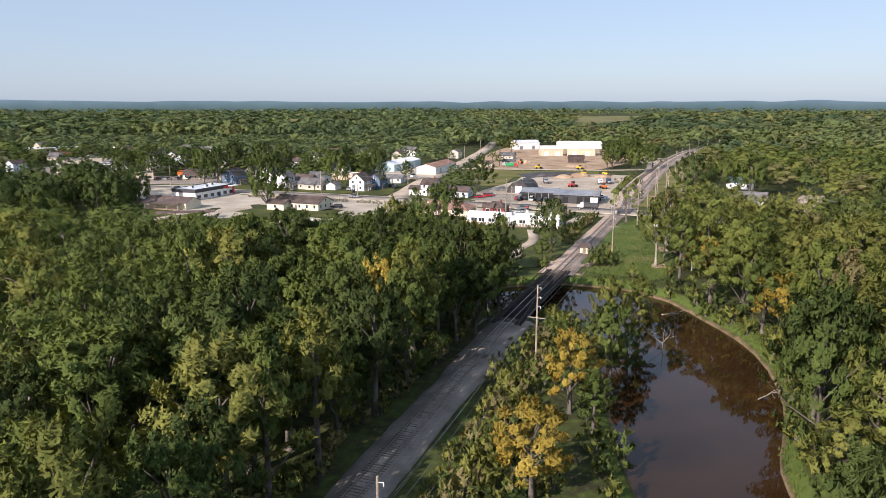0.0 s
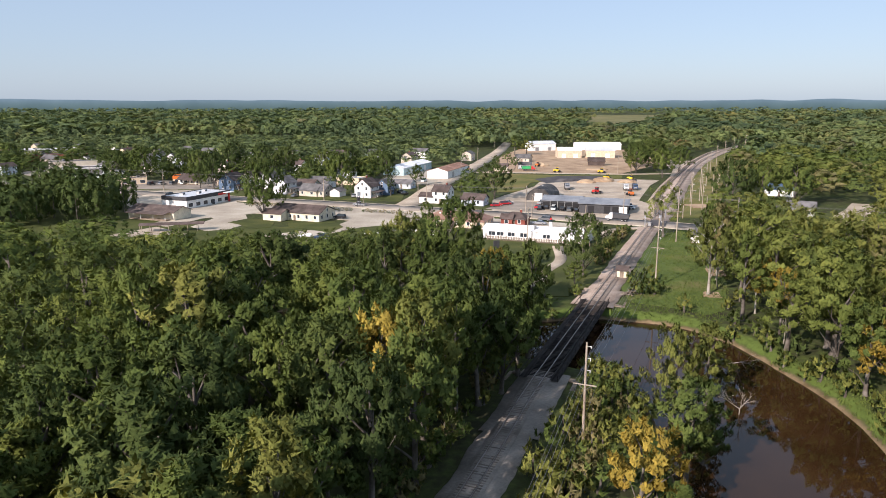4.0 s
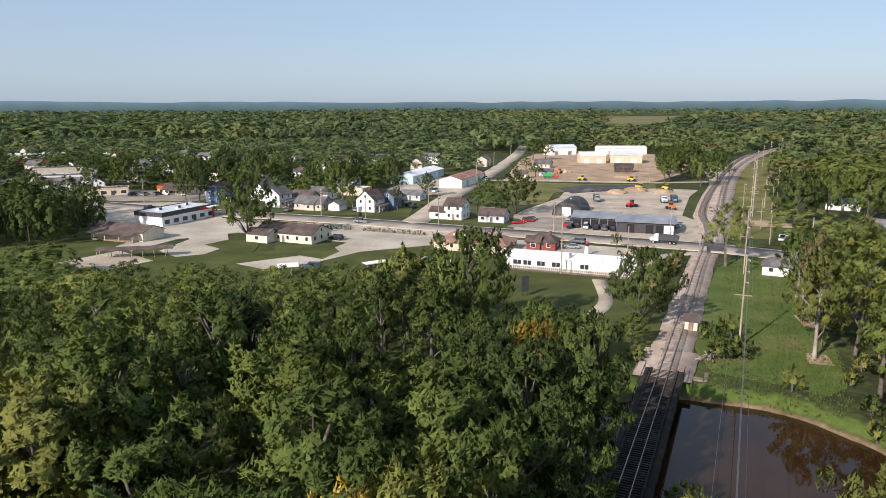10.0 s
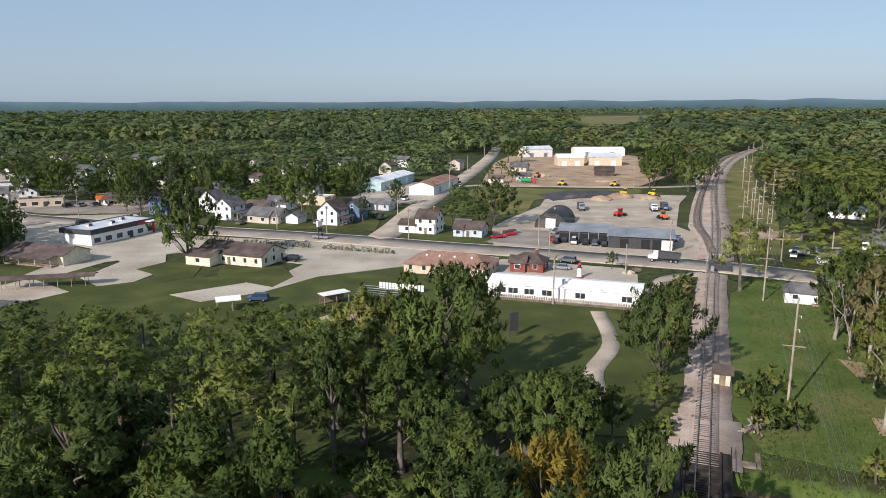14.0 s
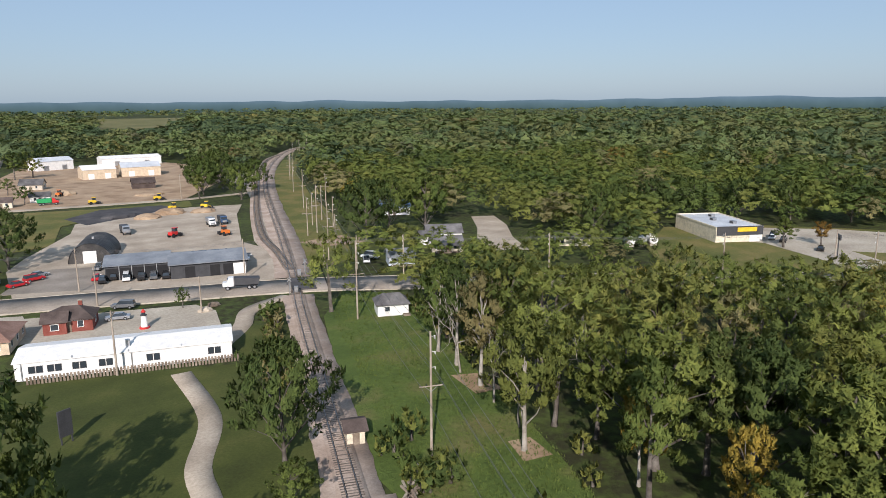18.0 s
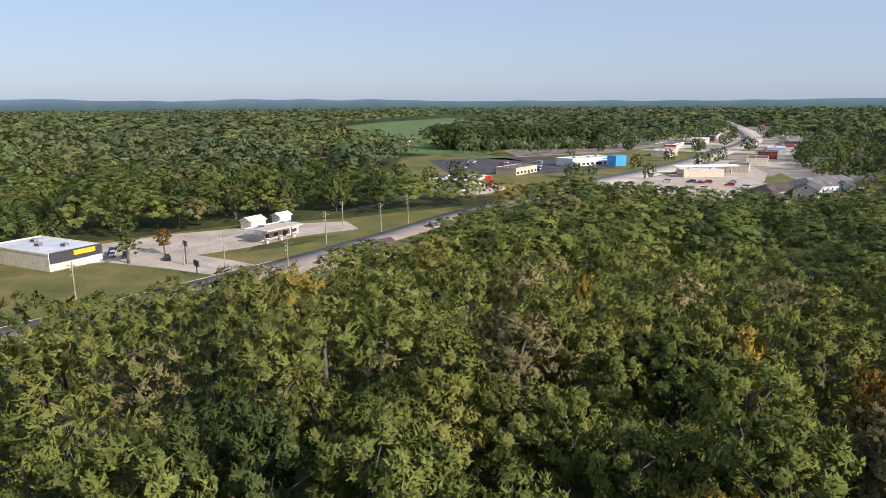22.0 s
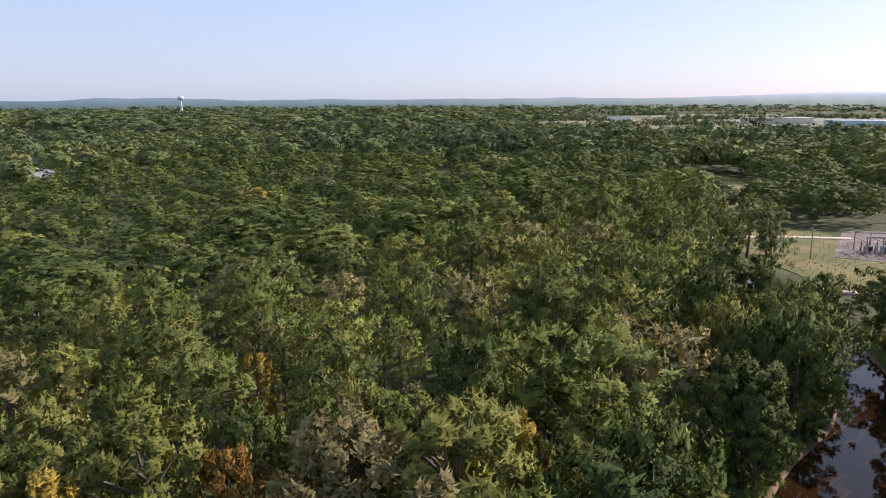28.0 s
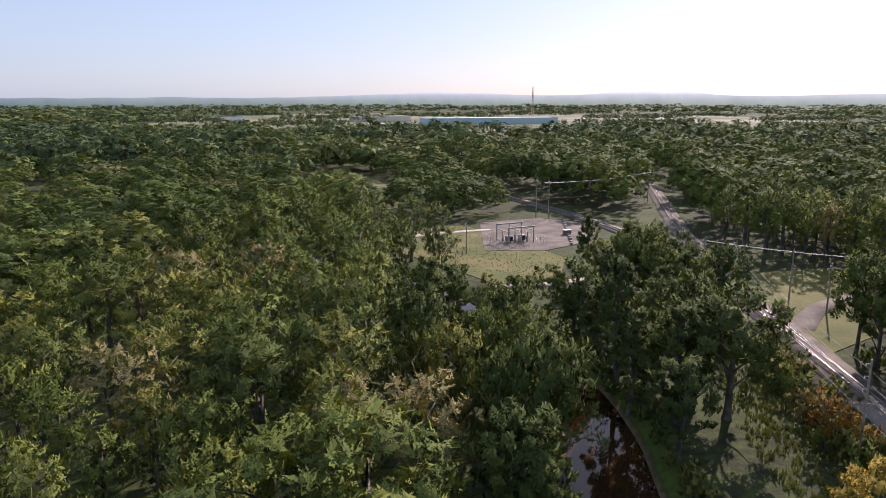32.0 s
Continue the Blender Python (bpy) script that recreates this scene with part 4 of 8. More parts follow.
FAR = prototypes(_rng, 3, 6, [(15.5, 5.0, 1.5, 27, 9, 1.45, "oval", 0), (17.0, 4.8, 2.0, 27, 9, 1.45, "oval", 0), (13.5, 5.2, 1.0, 25, 9, 1.45, "oval", 0)], -0.3, True)
SHADE = prototypes(_rng, 1, 4, [(17.0, 8.0, 2.4, 104, 38, 0.74, "oval", 14, 0.66), (16.0, 7.6, 2.0, 102, 38, 0.74, "oval", 14, 0.7)], -0.6)
BROAD = prototypes(_rng, 3, 5, [(15.0, 7.2, 1.0, 50, 10, 1.6, "oval", 0, 0.72), (17.0, 6.6, 1.0, 50, 10, 1.6, "oval", 0, 0.75), (13.0, 7.4, 0.8, 48, 10, 1.6, "oval", 0, 0.72)], -0.8, True)
DISTANT = prototypes(_rng, 3, 8, [(15.0, 6.4, 2.0, 16, 4, 3.0, "oval", 0, 1.0), (17.0, 6.0, 2.0, 16, 4, 3.0, "oval", 0, 1.0), (13.0, 6.8, 2.0, 16, 4, 3.0, "oval", 0, 1.0)], -0.15, True)
REMOTE = prototypes(_rng, 3, 8, [(15.0, 7.4, 3.0, 6, 3, 5.2, "oval", 0, 0.9), (14.0, 8.4, 3.0, 6, 3, 5.2, "oval", 0, 0.9)], 0.1, True)
SHRUB = prototypes(_rng, 2, 4, [(3.2, 1.9, 0.15, 12, 10, 0.85, "oval", 1), (4.6, 2.2, 0.2, 13, 10, 0.9, "oval", 1)])
BARE = [{"H": 12.0, "R": 3.0, "wood": bare_crown(_rng, 12.0, 3.0)} for _ in range(3)]


_meshes = {}


def tree_mesh(p, key):
    if (id(p), key) not in _meshes:
        v, f, *n = p[key]
        _meshes[(id(p), key)] = from_arrays("crown" if key == "crown" else "trunk", v, f, [LEAF[0] if key == "crown" else BARK], turned=n[0] if n else None)
    return _meshes[(id(p), key)]


def place_tree(p, x, y, tone, scale=1.0, turn=0.0, wide=1.0, label="", name="tree", group="woodland trees", bark=None, z=None):
    z = float(terrain(np.array([x]), np.array([y]))[0]) - 0.2 if z is None else z
    t = new(name)
    t.matrix_basis = pose(x, y, z, 0, 0, turn) @ Matrix.Diagonal((scale * wide, scale * wide, scale, 1))
    tagged(t, label or TREE_LABEL[tone], "bush" if name == "bush" else "tree", group)
    for key in ("wood", "crown"):
        if key in p:
            ob = new("crown" if key == "crown" else "trunk", tree_mesh(p, key))
            ob.parent = t
            ob.material_slots[0].link = "OBJECT"
            ob.material_slots[0].material = LEAF[tone] if key == "crown" else (bark or BARK)
    return t


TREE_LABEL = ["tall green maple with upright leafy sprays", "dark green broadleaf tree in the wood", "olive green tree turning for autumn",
              "tree in full golden yellow autumn leaf", "rust-orange autumn tree in the wood", "thin grey-brown half bare tree", "light green broadleaf tree"]


def scatter(x0, x1, y0, y1, step, seed, jitter=0.42):
    r = np.random.default_rng(seed)
    gx, gy = np.meshgrid(np.arange(x0, x1, step), np.arange(y0, y1, step))
    gx = gx + (np.arange(gx.shape[0]) % 2)[:, None] * step / 2
    px = gx.ravel() + r.uniform(-jitter, jitter, gx.size) * step
    py = gy.ravel() + r.uniform(-jitter, jitter, gx.size) * step
    return px, py, r


PATH_LINE = np.array([(0, 0), (-2, 60), (-3, 107), (3, 128), (20, 143), (36, 143), (49, 136), (60, 112)], dtype=float)
OPEN = [
    # the town, yards and streets in the north
    [(-160, 236), (-112, 233), (-81, 213), (-56, 215), (-30, 216), (-14, 206), (0, 198), (6, 176), (24, 174), (34, 187), (52, 226), (70, 262), (84, 262), (94, 284), (116, 322), (150, 405), (200, 530),
     (250, 630), (300, 720), (285, 735), (180, 560), (162, 560), (165, 670), (40, 680), (34, 700), (-20, 790), (-460, 790), (-450, 480), (-330, 400), (-220, 350), (-180, 300)],
    [(33, 168), (41, 160), (49, 154), (54, 158), (60, 172), (66, 188), (72, 206), (82, 232), (86, 252), (76, 262), (48, 214)],
    [(92, 284), (128, 262), (152, 258), (158, 280), (178, 318), (168, 325), (150, 306), (152, 330), (128, 348), (112, 322)],
    [(152, 222), (172, 247), (205, 264), (232, 248), (262, 207), (276, 165), (302, 128), (290, 104), (262, 120), (225, 134), (195, 140), (168, 170)],
    [(335, 150), (392, 165), (560, 150), (640, 80), (760, -60), (900, -220), (1150, -340), (1130, -420), (880, -330), (700, -290), (520, -230), (380, -120), (284, -28), (300, 20), (345, 60)],
    [(900, 250), (955, 100), (1300, 40), (1700, -40), (1900, 40), (1500, 220), (1150, 290)],
    [(600, -440), (720, -400), (900, -470), (760, -560), (620, -520)],
    [(180, 1080), (260, 1020), (480, 1600), (700, 2300), (420, 2300), (300, 1600)],
    [(520, 60), (640, 170), (1000, 260), (960, 120), (700, 110)],
    [(36, -84), (34, -132), (0, -124), (-44, -140), (-52, -84), (-36, -56), (-4, -34), (16, -32), (20, -52)],
    [(66, -258), (20, -298), (8, -240), (10, -158), (32, -148), (38, -200)],
    [(330, -800), (180, -700), (20, -600), (-180, -520), (-520, -560), (-860, -680), (-1000, -1400), (-500, -1900), (0, -1960), (260, -1500)],
    [(-64, -420), (-110, -380), (-170, -430), (-120, -520)],
    [(-26, 14), (-34, -30), (-44, -64), (-40, -128), (-58, -128), (-84, -118), (-64, -74), (-54, -40), (-44, -8)],
    [(-28, 14), (-14, 6), (-6, 24), (-2, 46), (-10, 60), (-24, 34)],
    [(-30, 18), (-26, -4), (-36, -24), (-56, -34), (-76, -34), (-70, -8), (-50, 10)],
    # the grassy strip between the railway and the river
    [(-29, 12), (-15, 4), (-3, 26), (4, 42), (12, 70), (14, 96), (18, 106), (26, 124), (19, 136), (8, 128), (-4, 84), (-19, 38)],
    [(12, 96), (24, 98), (34, 112), (36, 140), (18, 138)],
    [(2, 38), (17, 38), (22, 60), (25, 76), (32, 100), (41, 126), (38, 142), (18, 140), (10, 70)],
    [(-8, -42), (16, -40), (36, -30), (34, -6), (20, 2), (4, -2), (-8, -20)],
]


def is_open(px, py, margin=2.2):
    o = np.zeros(px.shape, dtype=bool)
    for poly in OPEN:
        o |= inside(px, py, poly)
    o |= line_dist(px, py, RAIL[::3]) < 5.6
    o |= (line_dist(px, py, SPUR[::3]) < 9.0) | ((py < 24) & (line_dist(px, py, RAIL[::3]) < 8.5))
    o |= line_dist(px, py, STREET[::3]) < 10.0
    d, w = line_dist(px, py, RIVER[::2], RIVER_W[::2])
    o |= d < w + np.where(py < 64, -1.2, margin)
    return o


def height_of(px, py):
    """Young growth along the highway and lower, scrubbier woods to the south-east."""
    h = 1.0 - 0.28 * np.clip((px - 90) / 90, 0, 1) - 0.14 * np.clip((95 - py) / 80, 0, 1) * np.clip((px - 40) / 40, 0, 1)
    road = line_dist(px, py, STREET[::2])
    h *= np.where((px > 80) & (px < 275), np.clip(0.30 + road / 68, 0.34, 1.0), 1.0)
    h *= np.where(px < 12, 1.06 - 0.56 * np.clip((py - 142) / 62, 0, 1), 1.0)
    h *= np.where((px >= 12) & (px < 34) & (py > 150) & (py < 200), 0.6, 1.0)
    shops = line_dist(px, py, np.array([(285.0, -30.0), (330.0, 60.0), (345.0, -80.0), (480.0, -170.0)]))
    h *= np.where((px > -4) & (px < 34) & (py > -40) & (py < 20), 0.72, 1.0)
    h *= np.where((px > -40) & (px < -4) & (py > -75) & (py < 10), 0.75, 1.0)
    h *= np.where((px > -40) & (px < 95) & (py > -330) & (py < -126), 0.7, 1.0)
    return h * np.clip(np.where(px < 330, 0.80, 0.6) + shops / 300, 0.5, 1.0)


def tone_of(r, x, y, n):
    """Mostly greens; more olive and brown in the east and south."""
    east = np.clip((x - 34) / 36, 0, 1) * np.clip((y - 10) / 70, 0.25, 1)
    q = r.uniform(0, 1, n)
    t = np.zeros(n, dtype=int)
    t[q < 0.40 - 0.26 * east] = 1
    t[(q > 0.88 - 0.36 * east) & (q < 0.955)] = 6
    t[q > 0.955 - 0.17 * east] = 2
    t[q > 1.0 - 0.020 * east] = 3
    t[q > 1.0 - 0.008 * east] = 4
    t[(q > 0.45) & (q < 0.455 + 0.055 * east)] = 5
    # paler, yellower crowns on the bank across the river, its sunlit brightness partly in the tone
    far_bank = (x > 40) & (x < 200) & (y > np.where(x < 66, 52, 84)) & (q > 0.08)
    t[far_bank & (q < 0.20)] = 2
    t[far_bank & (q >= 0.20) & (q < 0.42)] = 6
    return t


def stand(name, protos, px, py, tone, r, label, lo=0.8, hi=1.12, wood=True, mats=None, heights=None, category="trees", wide=(0.88, 1.2)):
    """A stand of trees too many to count, joined into one mesh."""
    pz = terrain(px, py) - 0.2
    hh = height_of(px, py) if heights is None else heights
    V, F, I, N, o = [], [], [], [], 0
    leaves = mats or LEAF
    for x, y, z, t, hf in zip(px, py, pz, tone, hh):
        p = protos[r.integers(len(protos))]
        g = r.uniform(0, 1)
        a, s, w = r.uniform(0, 2 * math.pi), (lo + (hi - lo) * (0.25 * r.uniform(0, 1) + 0.75 * g)) * hf, (wide[0] + (wide[1] - wide[0]) * (0.4 * r.uniform(0, 1) + 0.6 * g)) / max(0.62, hf) ** 0.7
        ca, sa = math.cos(a), math.sin(a)
        c, sn = ca * s * w, sa * s * w
        for key, mi in (("crown", t), ("wood", len(leaves))):
            if key == "wood" and not wood:
                continue
            v, f, *n = p[key]
            n = n[0] if n else np.c_[v[:, :2] / (np.linalg.norm(v[:, :2], axis=1)[:, None] + 1e-6), v[:, 2] * 0 + 0.1]
            V.append(np.c_[v[:, 0] * c - v[:, 1] * sn + x, v[:, 0] * sn + v[:, 1] * c + y, v[:, 2] * s + z].astype(np.float32))
            N.append(np.c_[n[:, 0] * ca - n[:, 1] * sa, n[:, 0] * sa + n[:, 1] * ca, n[:, 2]].astype(np.float32))
            F.append(f + o)
            I.append(np.full(len(f), mi))
            o += len(v)
    me = from_arrays(name, np.vstack(V), np.vstack(F), leaves + [BARK], np.concatenate(I), turned=np.vstack(N))
    return tagged(link_mesh(name, me, None), label, category, kind="stuff")


SPECIAL = []
DOWNTOWN = [(-262, 478), (-268, 446), (-205, 392), (-160, 368), (-122, 366), (-118, 384), (-132, 404), (-168, 406), (-200, 428), (-236, 476)]


def unseen(px, py):
    """The wedge to the west that lies behind every view."""
    return (px < -75) & (px < -0.70 * py - 45) & (px < 1.01 * py - 120)


def grow_woods():
    px, py, r = scatter(-330, 430, -330, 520, 7.2, 21)
    keep = ~is_open(px, py) & ~unseen(px, py) & (r.uniform(0, 1, len(px)) > 0.09 + 0.20 * (np.sin(px * 0.11 + 1.7 * np.sin(py * 0.07)) * np.sin(py * 0.13) > 0.35))
    broad = (px > 24) & (py < 96)
    keep &= ~broad | (r.uniform(0, 1, len(px)) > 0.10)
    for sx, sy, sr in SPECIAL:
        keep &= np.hypot(px - sx, py - sy) > sr
    px, py = px[keep], py[keep]
    d = line_dist(px, py, PATH_LINE)
    tone = tone_of(r, px, py, len(px))
    hh = height_of(px, py)
    # the nearest trees stand singly
    order = np.argsort(d)
    solo = order[:180]
    for i in solo:
        p = NEAR[r.integers(len(NEAR))]
        large = px[i] > 22 and py[i] < 96
        if tone[i] == 5 and r.uniform() < 0.45:
            place_tree(BARE[r.integers(3)], px[i], py[i], 5, r.uniform(0.85, 1.15) * hh[i], r.uniform(0, 360), label="leafless grey tree with forking bare branches", bark=BARK_PALE)
        else:
            if large and r.uniform() < 0.55:
                place_tree(SHADE[r.integers(len(SHADE))], px[i], py[i], int(tone[i]), r.uniform(0.72, 1.05) * hh[i], r.uniform(0, 360), r.uniform(0.68, 0.9), label="broad rounded tree of the river wood")
            else:
                place_tree(p, px[i], py[i], int(tone[i]), r.uniform(0.72, 1.2) * hh[i], r.uniform(0, 360), r.uniform(0.95, 1.45) * (1.15 if large else 1.0))
    rest = np.ones(len(px), dtype=bool)
    rest[solo] = False
    mid = rest & (d < 108)
    stand("woodland", MID, px[mid], py[mid], tone[mid], r, "dense mixed wood in early autumn colour", 0.66, 1.2, wide=(0.8, 1.6), mats=TUFT)
    q = r.uniform(0, 1, len(px))
    # further off the crowns are fewer and broader
    far = rest & (d >= 108) & (q < np.where(d < 230, 0.62, 0.42) + r.normal(0, 0.05, len(px)))
    stand("woodland", FAR, px[far], py[far], tone[far], r, "broad stretch of distant green woodland", 0.74, 1.28, wood=False, mats=CLUMP, wide=(0.85, 1.6))
    return len(solo), int(mid.sum()), int(far.sum())


def grow_far_woods():
    """Woods to the horizon: uneven crowns in clumps, wider apart with distance."""
    r = np.random.default_rng(5)
    rad = 330.0
    cx, cy = 30.0, 100.0
    PX, PY, PS = [], [], []
    while rad < 3450:
        s = max(12.6, 0.0138 * rad) * (1.0 if rad < 1500 else 1.35)
        n = int(2 * math.pi * rad / s)
        a = (np.arange(n) + r.uniform(-0.6, 0.6, n)) * 2 * math.pi / n
        rr = rad + r.uniform(-0.8, 0.8, n) * s * 1.3
        PX.append(cx + rr * np.cos(a))
        PY.append(cy + rr * np.sin(a))
        PS.append(np.full(n, s))
        rad += s * (1.2 if rad < 900 else 1.6)
    px, py, ps = np.concatenate(PX), np.concatenate(PY), np.concatenate(PS)
    edge = np.minimum(np.minimum(px + 330, 430 - px), np.minimum(py + 330, 520 - py))
    out = edge < r.uniform(-20, 110, len(px)) * (r.uniform(0, 1, len(px)) < 0.6)
    out &= ~unseen(px, py)
    out &= ~is_open(px, py)
    px, py, ps = px[out], py[out], ps[out]
    tone = tone_of(r, px, py, len(px))
    patch = np.sin(px * 0.010 + 1.4 * np.sin(py * 0.006)) * np.sin(py * 0.014 + px * 0.004)
    q = r.uniform(0, 1, len(px))
    tone[(patch > 0.25) & (q < 0.7)] = 1
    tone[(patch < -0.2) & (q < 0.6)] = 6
    tone[(patch < -0.4) & (q > 0.6)] = 2
    # olive woods north-east of the river
    tone[(px > 60) & (py > 150) & (q > 0.72)] = 2
    # older and younger stands, and belts of taller trees
    age = 0.86 + 0.20 * np.sin(px * 0.013 + 2 * np.sin(py * 0.007)) * np.sin(py * 0.017 + 1.3) + 0.14 * np.sin(px * 0.051 + py * 0.037) + r.normal(0, 0.13, len(px))
    age += 0.22 * np.sin(px * 0.0042 + 1.1 * np.sin(py * 0.0031)) * np.sin(py * 0.0052 + 0.7)
    age = np.clip(age, 0.45, 1.35)
    far = np.hypot(px - cx, py - cy)
    for k, protos, wd in ((far < 850, DISTANT, (0.9, 1.5)), (far >= 850, REMOTE, (1.0, 1.6))):
        grow = np.clip(ps[k] / 11.0, 1.0, 2.2)
        stand("far_woods", protos, px[k], py[k], tone[k], r, "endless green woodland reaching to the horizon", 0.85, 1.15, False, HAZY_CANOPY, age[k], "woods", (wd[0] * float(grow.mean()) ** 0.6, wd[1] * float(grow.mean()) ** 0.6))
    return len(px)


# some of the distance haze is put into these bluer far leaf colours
HAZY_CANOPY = [leaf("canopy_" + _n, *_c, fine=0.8, spread=0.3, gaps=0.455) for _n, _c in (
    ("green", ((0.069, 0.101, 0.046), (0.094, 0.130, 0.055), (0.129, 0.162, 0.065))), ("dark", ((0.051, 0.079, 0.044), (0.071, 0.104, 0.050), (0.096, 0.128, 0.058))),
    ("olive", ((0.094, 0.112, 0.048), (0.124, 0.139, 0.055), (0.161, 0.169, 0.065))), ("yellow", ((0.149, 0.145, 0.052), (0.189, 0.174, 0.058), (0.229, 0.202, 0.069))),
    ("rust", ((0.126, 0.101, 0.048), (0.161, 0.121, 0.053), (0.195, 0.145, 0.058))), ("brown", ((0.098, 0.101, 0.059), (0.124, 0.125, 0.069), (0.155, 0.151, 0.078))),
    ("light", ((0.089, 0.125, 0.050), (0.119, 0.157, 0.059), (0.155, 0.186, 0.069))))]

# single trees that stand out: place, tone, height factor, width factor
MARKED = [(-9.5, 105, 3, 1.1, 0.85), (5, 141, 3, 1.06, 0.9), (9.5, 67.5, 3, 0.74, 1.35), (19.5, 83.5, 0, 0.5, 1.5), (17.5, 89.5, 3, 0.88, 1.1), (30, 106.5, 0, 0.6, 1.1), (25, 98.8, 0, 0.84, 1.1), (30, 119, 2, 1.05, 0.75), (36.5, 124, 2, 0.85, 1.25),
          (1, 133, 0, 1.0, 1.1), (-1, 138, 1, 1.05, 1.1), (-3, 127, 0, 1.1, 1.1), (-1, 146, 0, 1.0, 1.1), (5, 149, 1, 0.9, 1.0), (9, 130.5, 0, 1.08, 0.9), (11.5, 138.5, 1, 1.12, 0.85), (6, 123.5, 0, 1.12, 0.9), (12, 162, 0, 0.85, 0.9), (60.5, 164, 3, 0.72, 0.8), (59.5, 151, 3, 0.74, 0.9),
          (82, 91.5, 4, 0.98, 0.75), (89, 102.5, 3, 0.98, 1.0), (95, 67.5, 3, 0.95, 0.9), (61, 74.5, 3, 0.8, 0.8), (128, 112, 3, 0.8, 0.7), (-4, 47, 4, 0.5, 1.2), (10, 35, 1, 0.98, 1.3), (4, 30, 1, 0.92, 1.35), (0, 22, 1, 0.95, 1.2), (15, 44, 1, 0.85, 1.2), (-2, 13, 1, 0.75, 1.3),
          (45, 71, 2, 0.62, 1.5), (56, 178, 2, 1.12, 0.9), (65, 197, 5, 1.0, 0.9), (69, 213, 0, 1.1, 0.85), (67.5, 206, 1, 1.05, 0.85), (9, 165, 0, 0.8, 1.1), (14, 170, 1, 0.6, 1.0), (19, 175, 0, 0.5, 0.9), (-3, 153, 1, 1.0, 1.1), (4, 172, 0, 0.72, 1.2), (10, 174, 0, 0.55, 1.2), (-4, 176, 0, 0.75, 1.2)]
SPECIAL += [(m[0], m[1], 3.4 * m[4]) for m in MARKED] + [(m[0], m[1] - 4.0, 5.0) for m in MARKED if m[2] in (3, 4) and m[0] < 40] + [(m[0] - 3.0, m[1] + 4.0, 5.0) for m in MARKED if m[2] in (3, 4) and m[0] > 80]
for _i, (_x, _y, _t, _s, _w) in enumerate(MARKED):
    place_tree(NEAR[_i % len(NEAR)], _x, _y, _t, _s, _i * 77.0, _w, bark=BARK_PALE if _x > 50 and _y > 160 else None)
# tall trees that shade the track south of the bridge
SHADY = [(RAIL[_k][0] - 5.6 - 1.0 * (_k % 3), RAIL[_k][1] + 1.5) for _k in range(len(RAIL)) if 16 < RAIL[_k][1] < 122]
SPECIAL += [(d[0], d[1], 2.6) for d in SHADY]
for _i, (_x, _y) in enumerate(SHADY[::2]):
    place_tree(NEAR[(_i * 5) % len(NEAR)], _x, _y, (0, 1, 0, 2)[_i % 4], 1.06 + 0.05 * (_i % 4), _i * 61.0, 1.0)
# dark trees behind the filling station and the warehouse
BACK = [(168, 262, 0.9), (184, 272, 1.0), (198, 276, 0.95), (214, 274, 1.0), (228, 266, 0.9), (242, 256, 1.0), (254, 242, 0.95), (266, 226, 1.05), (276, 208, 0.95), (284, 190, 1.0), (292, 172, 0.9), (300, 156, 1.0), (306, 176, 1.0), (296, 200, 1.0)]
SPECIAL += [(d[0], d[1], 5.0) for d in BACK]
for _i, (_x, _y, _s) in enumerate(BACK):
    place_tree(SHADE[_i % len(SHADE)], _x, _y, (1, 0, 1)[_i % 3], _s * 0.9, _i * 61.0, 0.95, label="large dark shade tree behind the filling station")
# pale leafless trees along the meadow's edge and in the eastern wood
DEAD = [(66, 203, 1.2), (62.5, 191, 1.15), (76, 196, 1.0), (73, 184, 1.1), (88, 201, 1.0), (84, 177, 0.95), (97, 168, 0.9), (60, 183, 1.0), (91, 152, 0.9), (66, 128, 0.9), (69, 118, 0.95), (58, 146, 0.85), (72, 93, 0.8), (40, 121, 0.6)]
SPECIAL += [(d[0], d[1], 2.2) for d in DEAD]
for _i, (_x, _y, _s) in enumerate(DEAD):
    place_tree(BARE[_i % 3], _x, _y, 5, _s, _i * 83.0, 1.0, label="leafless grey tree with forking bare branches", bark=BARK_PALE)
# big trees of the park and the gardens
GARDEN = [(-13, 187, 2, 0.92, 0.95), (-1.5, 187, 0, 1.2, 0.9), (31, 194.2, 1, 0.92, 0.85), (-70.6, 278, 0, 1.22, 0.9), (17, 333, 1, 0.9, 1.15), (-54, 352, 0, 1.1, 0.95), (110, 304, 1, 1.2, 0.95), (139, 312, 0, 1.1, 1.05),
          (128, 318, 0, 1.0, 0.95), (118, 425, 0, 0.95, 1.05), (110, 452, 0, 1.02, 1.05), (126, 470, 1, 1.05, 1.1), (130, 498, 0, 1.0, 1.1), (136, 452, 0, 0.95, 1.0), (118, 486, 1, 1.0, 1.0), (142, 520, 0, 1.0, 1.1),
          (-116, 357, 1, 1.1, 0.7), (-102, 394, 1, 1.2, 0.8), (-94, 411, 1, 1.1, 0.9), (-136, 394, 1, 1.0, 1.0), (-36, 389, 1, 0.95, 0.75), (-168, 398, 0, 1.1, 1.0), (-185, 402, 1, 1.0, 1.0), (-150, 408, 1, 0.95, 1.0),
          (-122, 408, 1, 1.15, 0.9), (-70, 402, 0, 1.0, 0.9), (-58, 412, 1, 1.05, 0.9), (-76, 392, 1, 0.75, 0.8), (-20, 384, 1, 0.6, 0.8), (-44, 430, 1, 0.9, 0.9), (-128, 372, 1, 0.7, 0.8)]
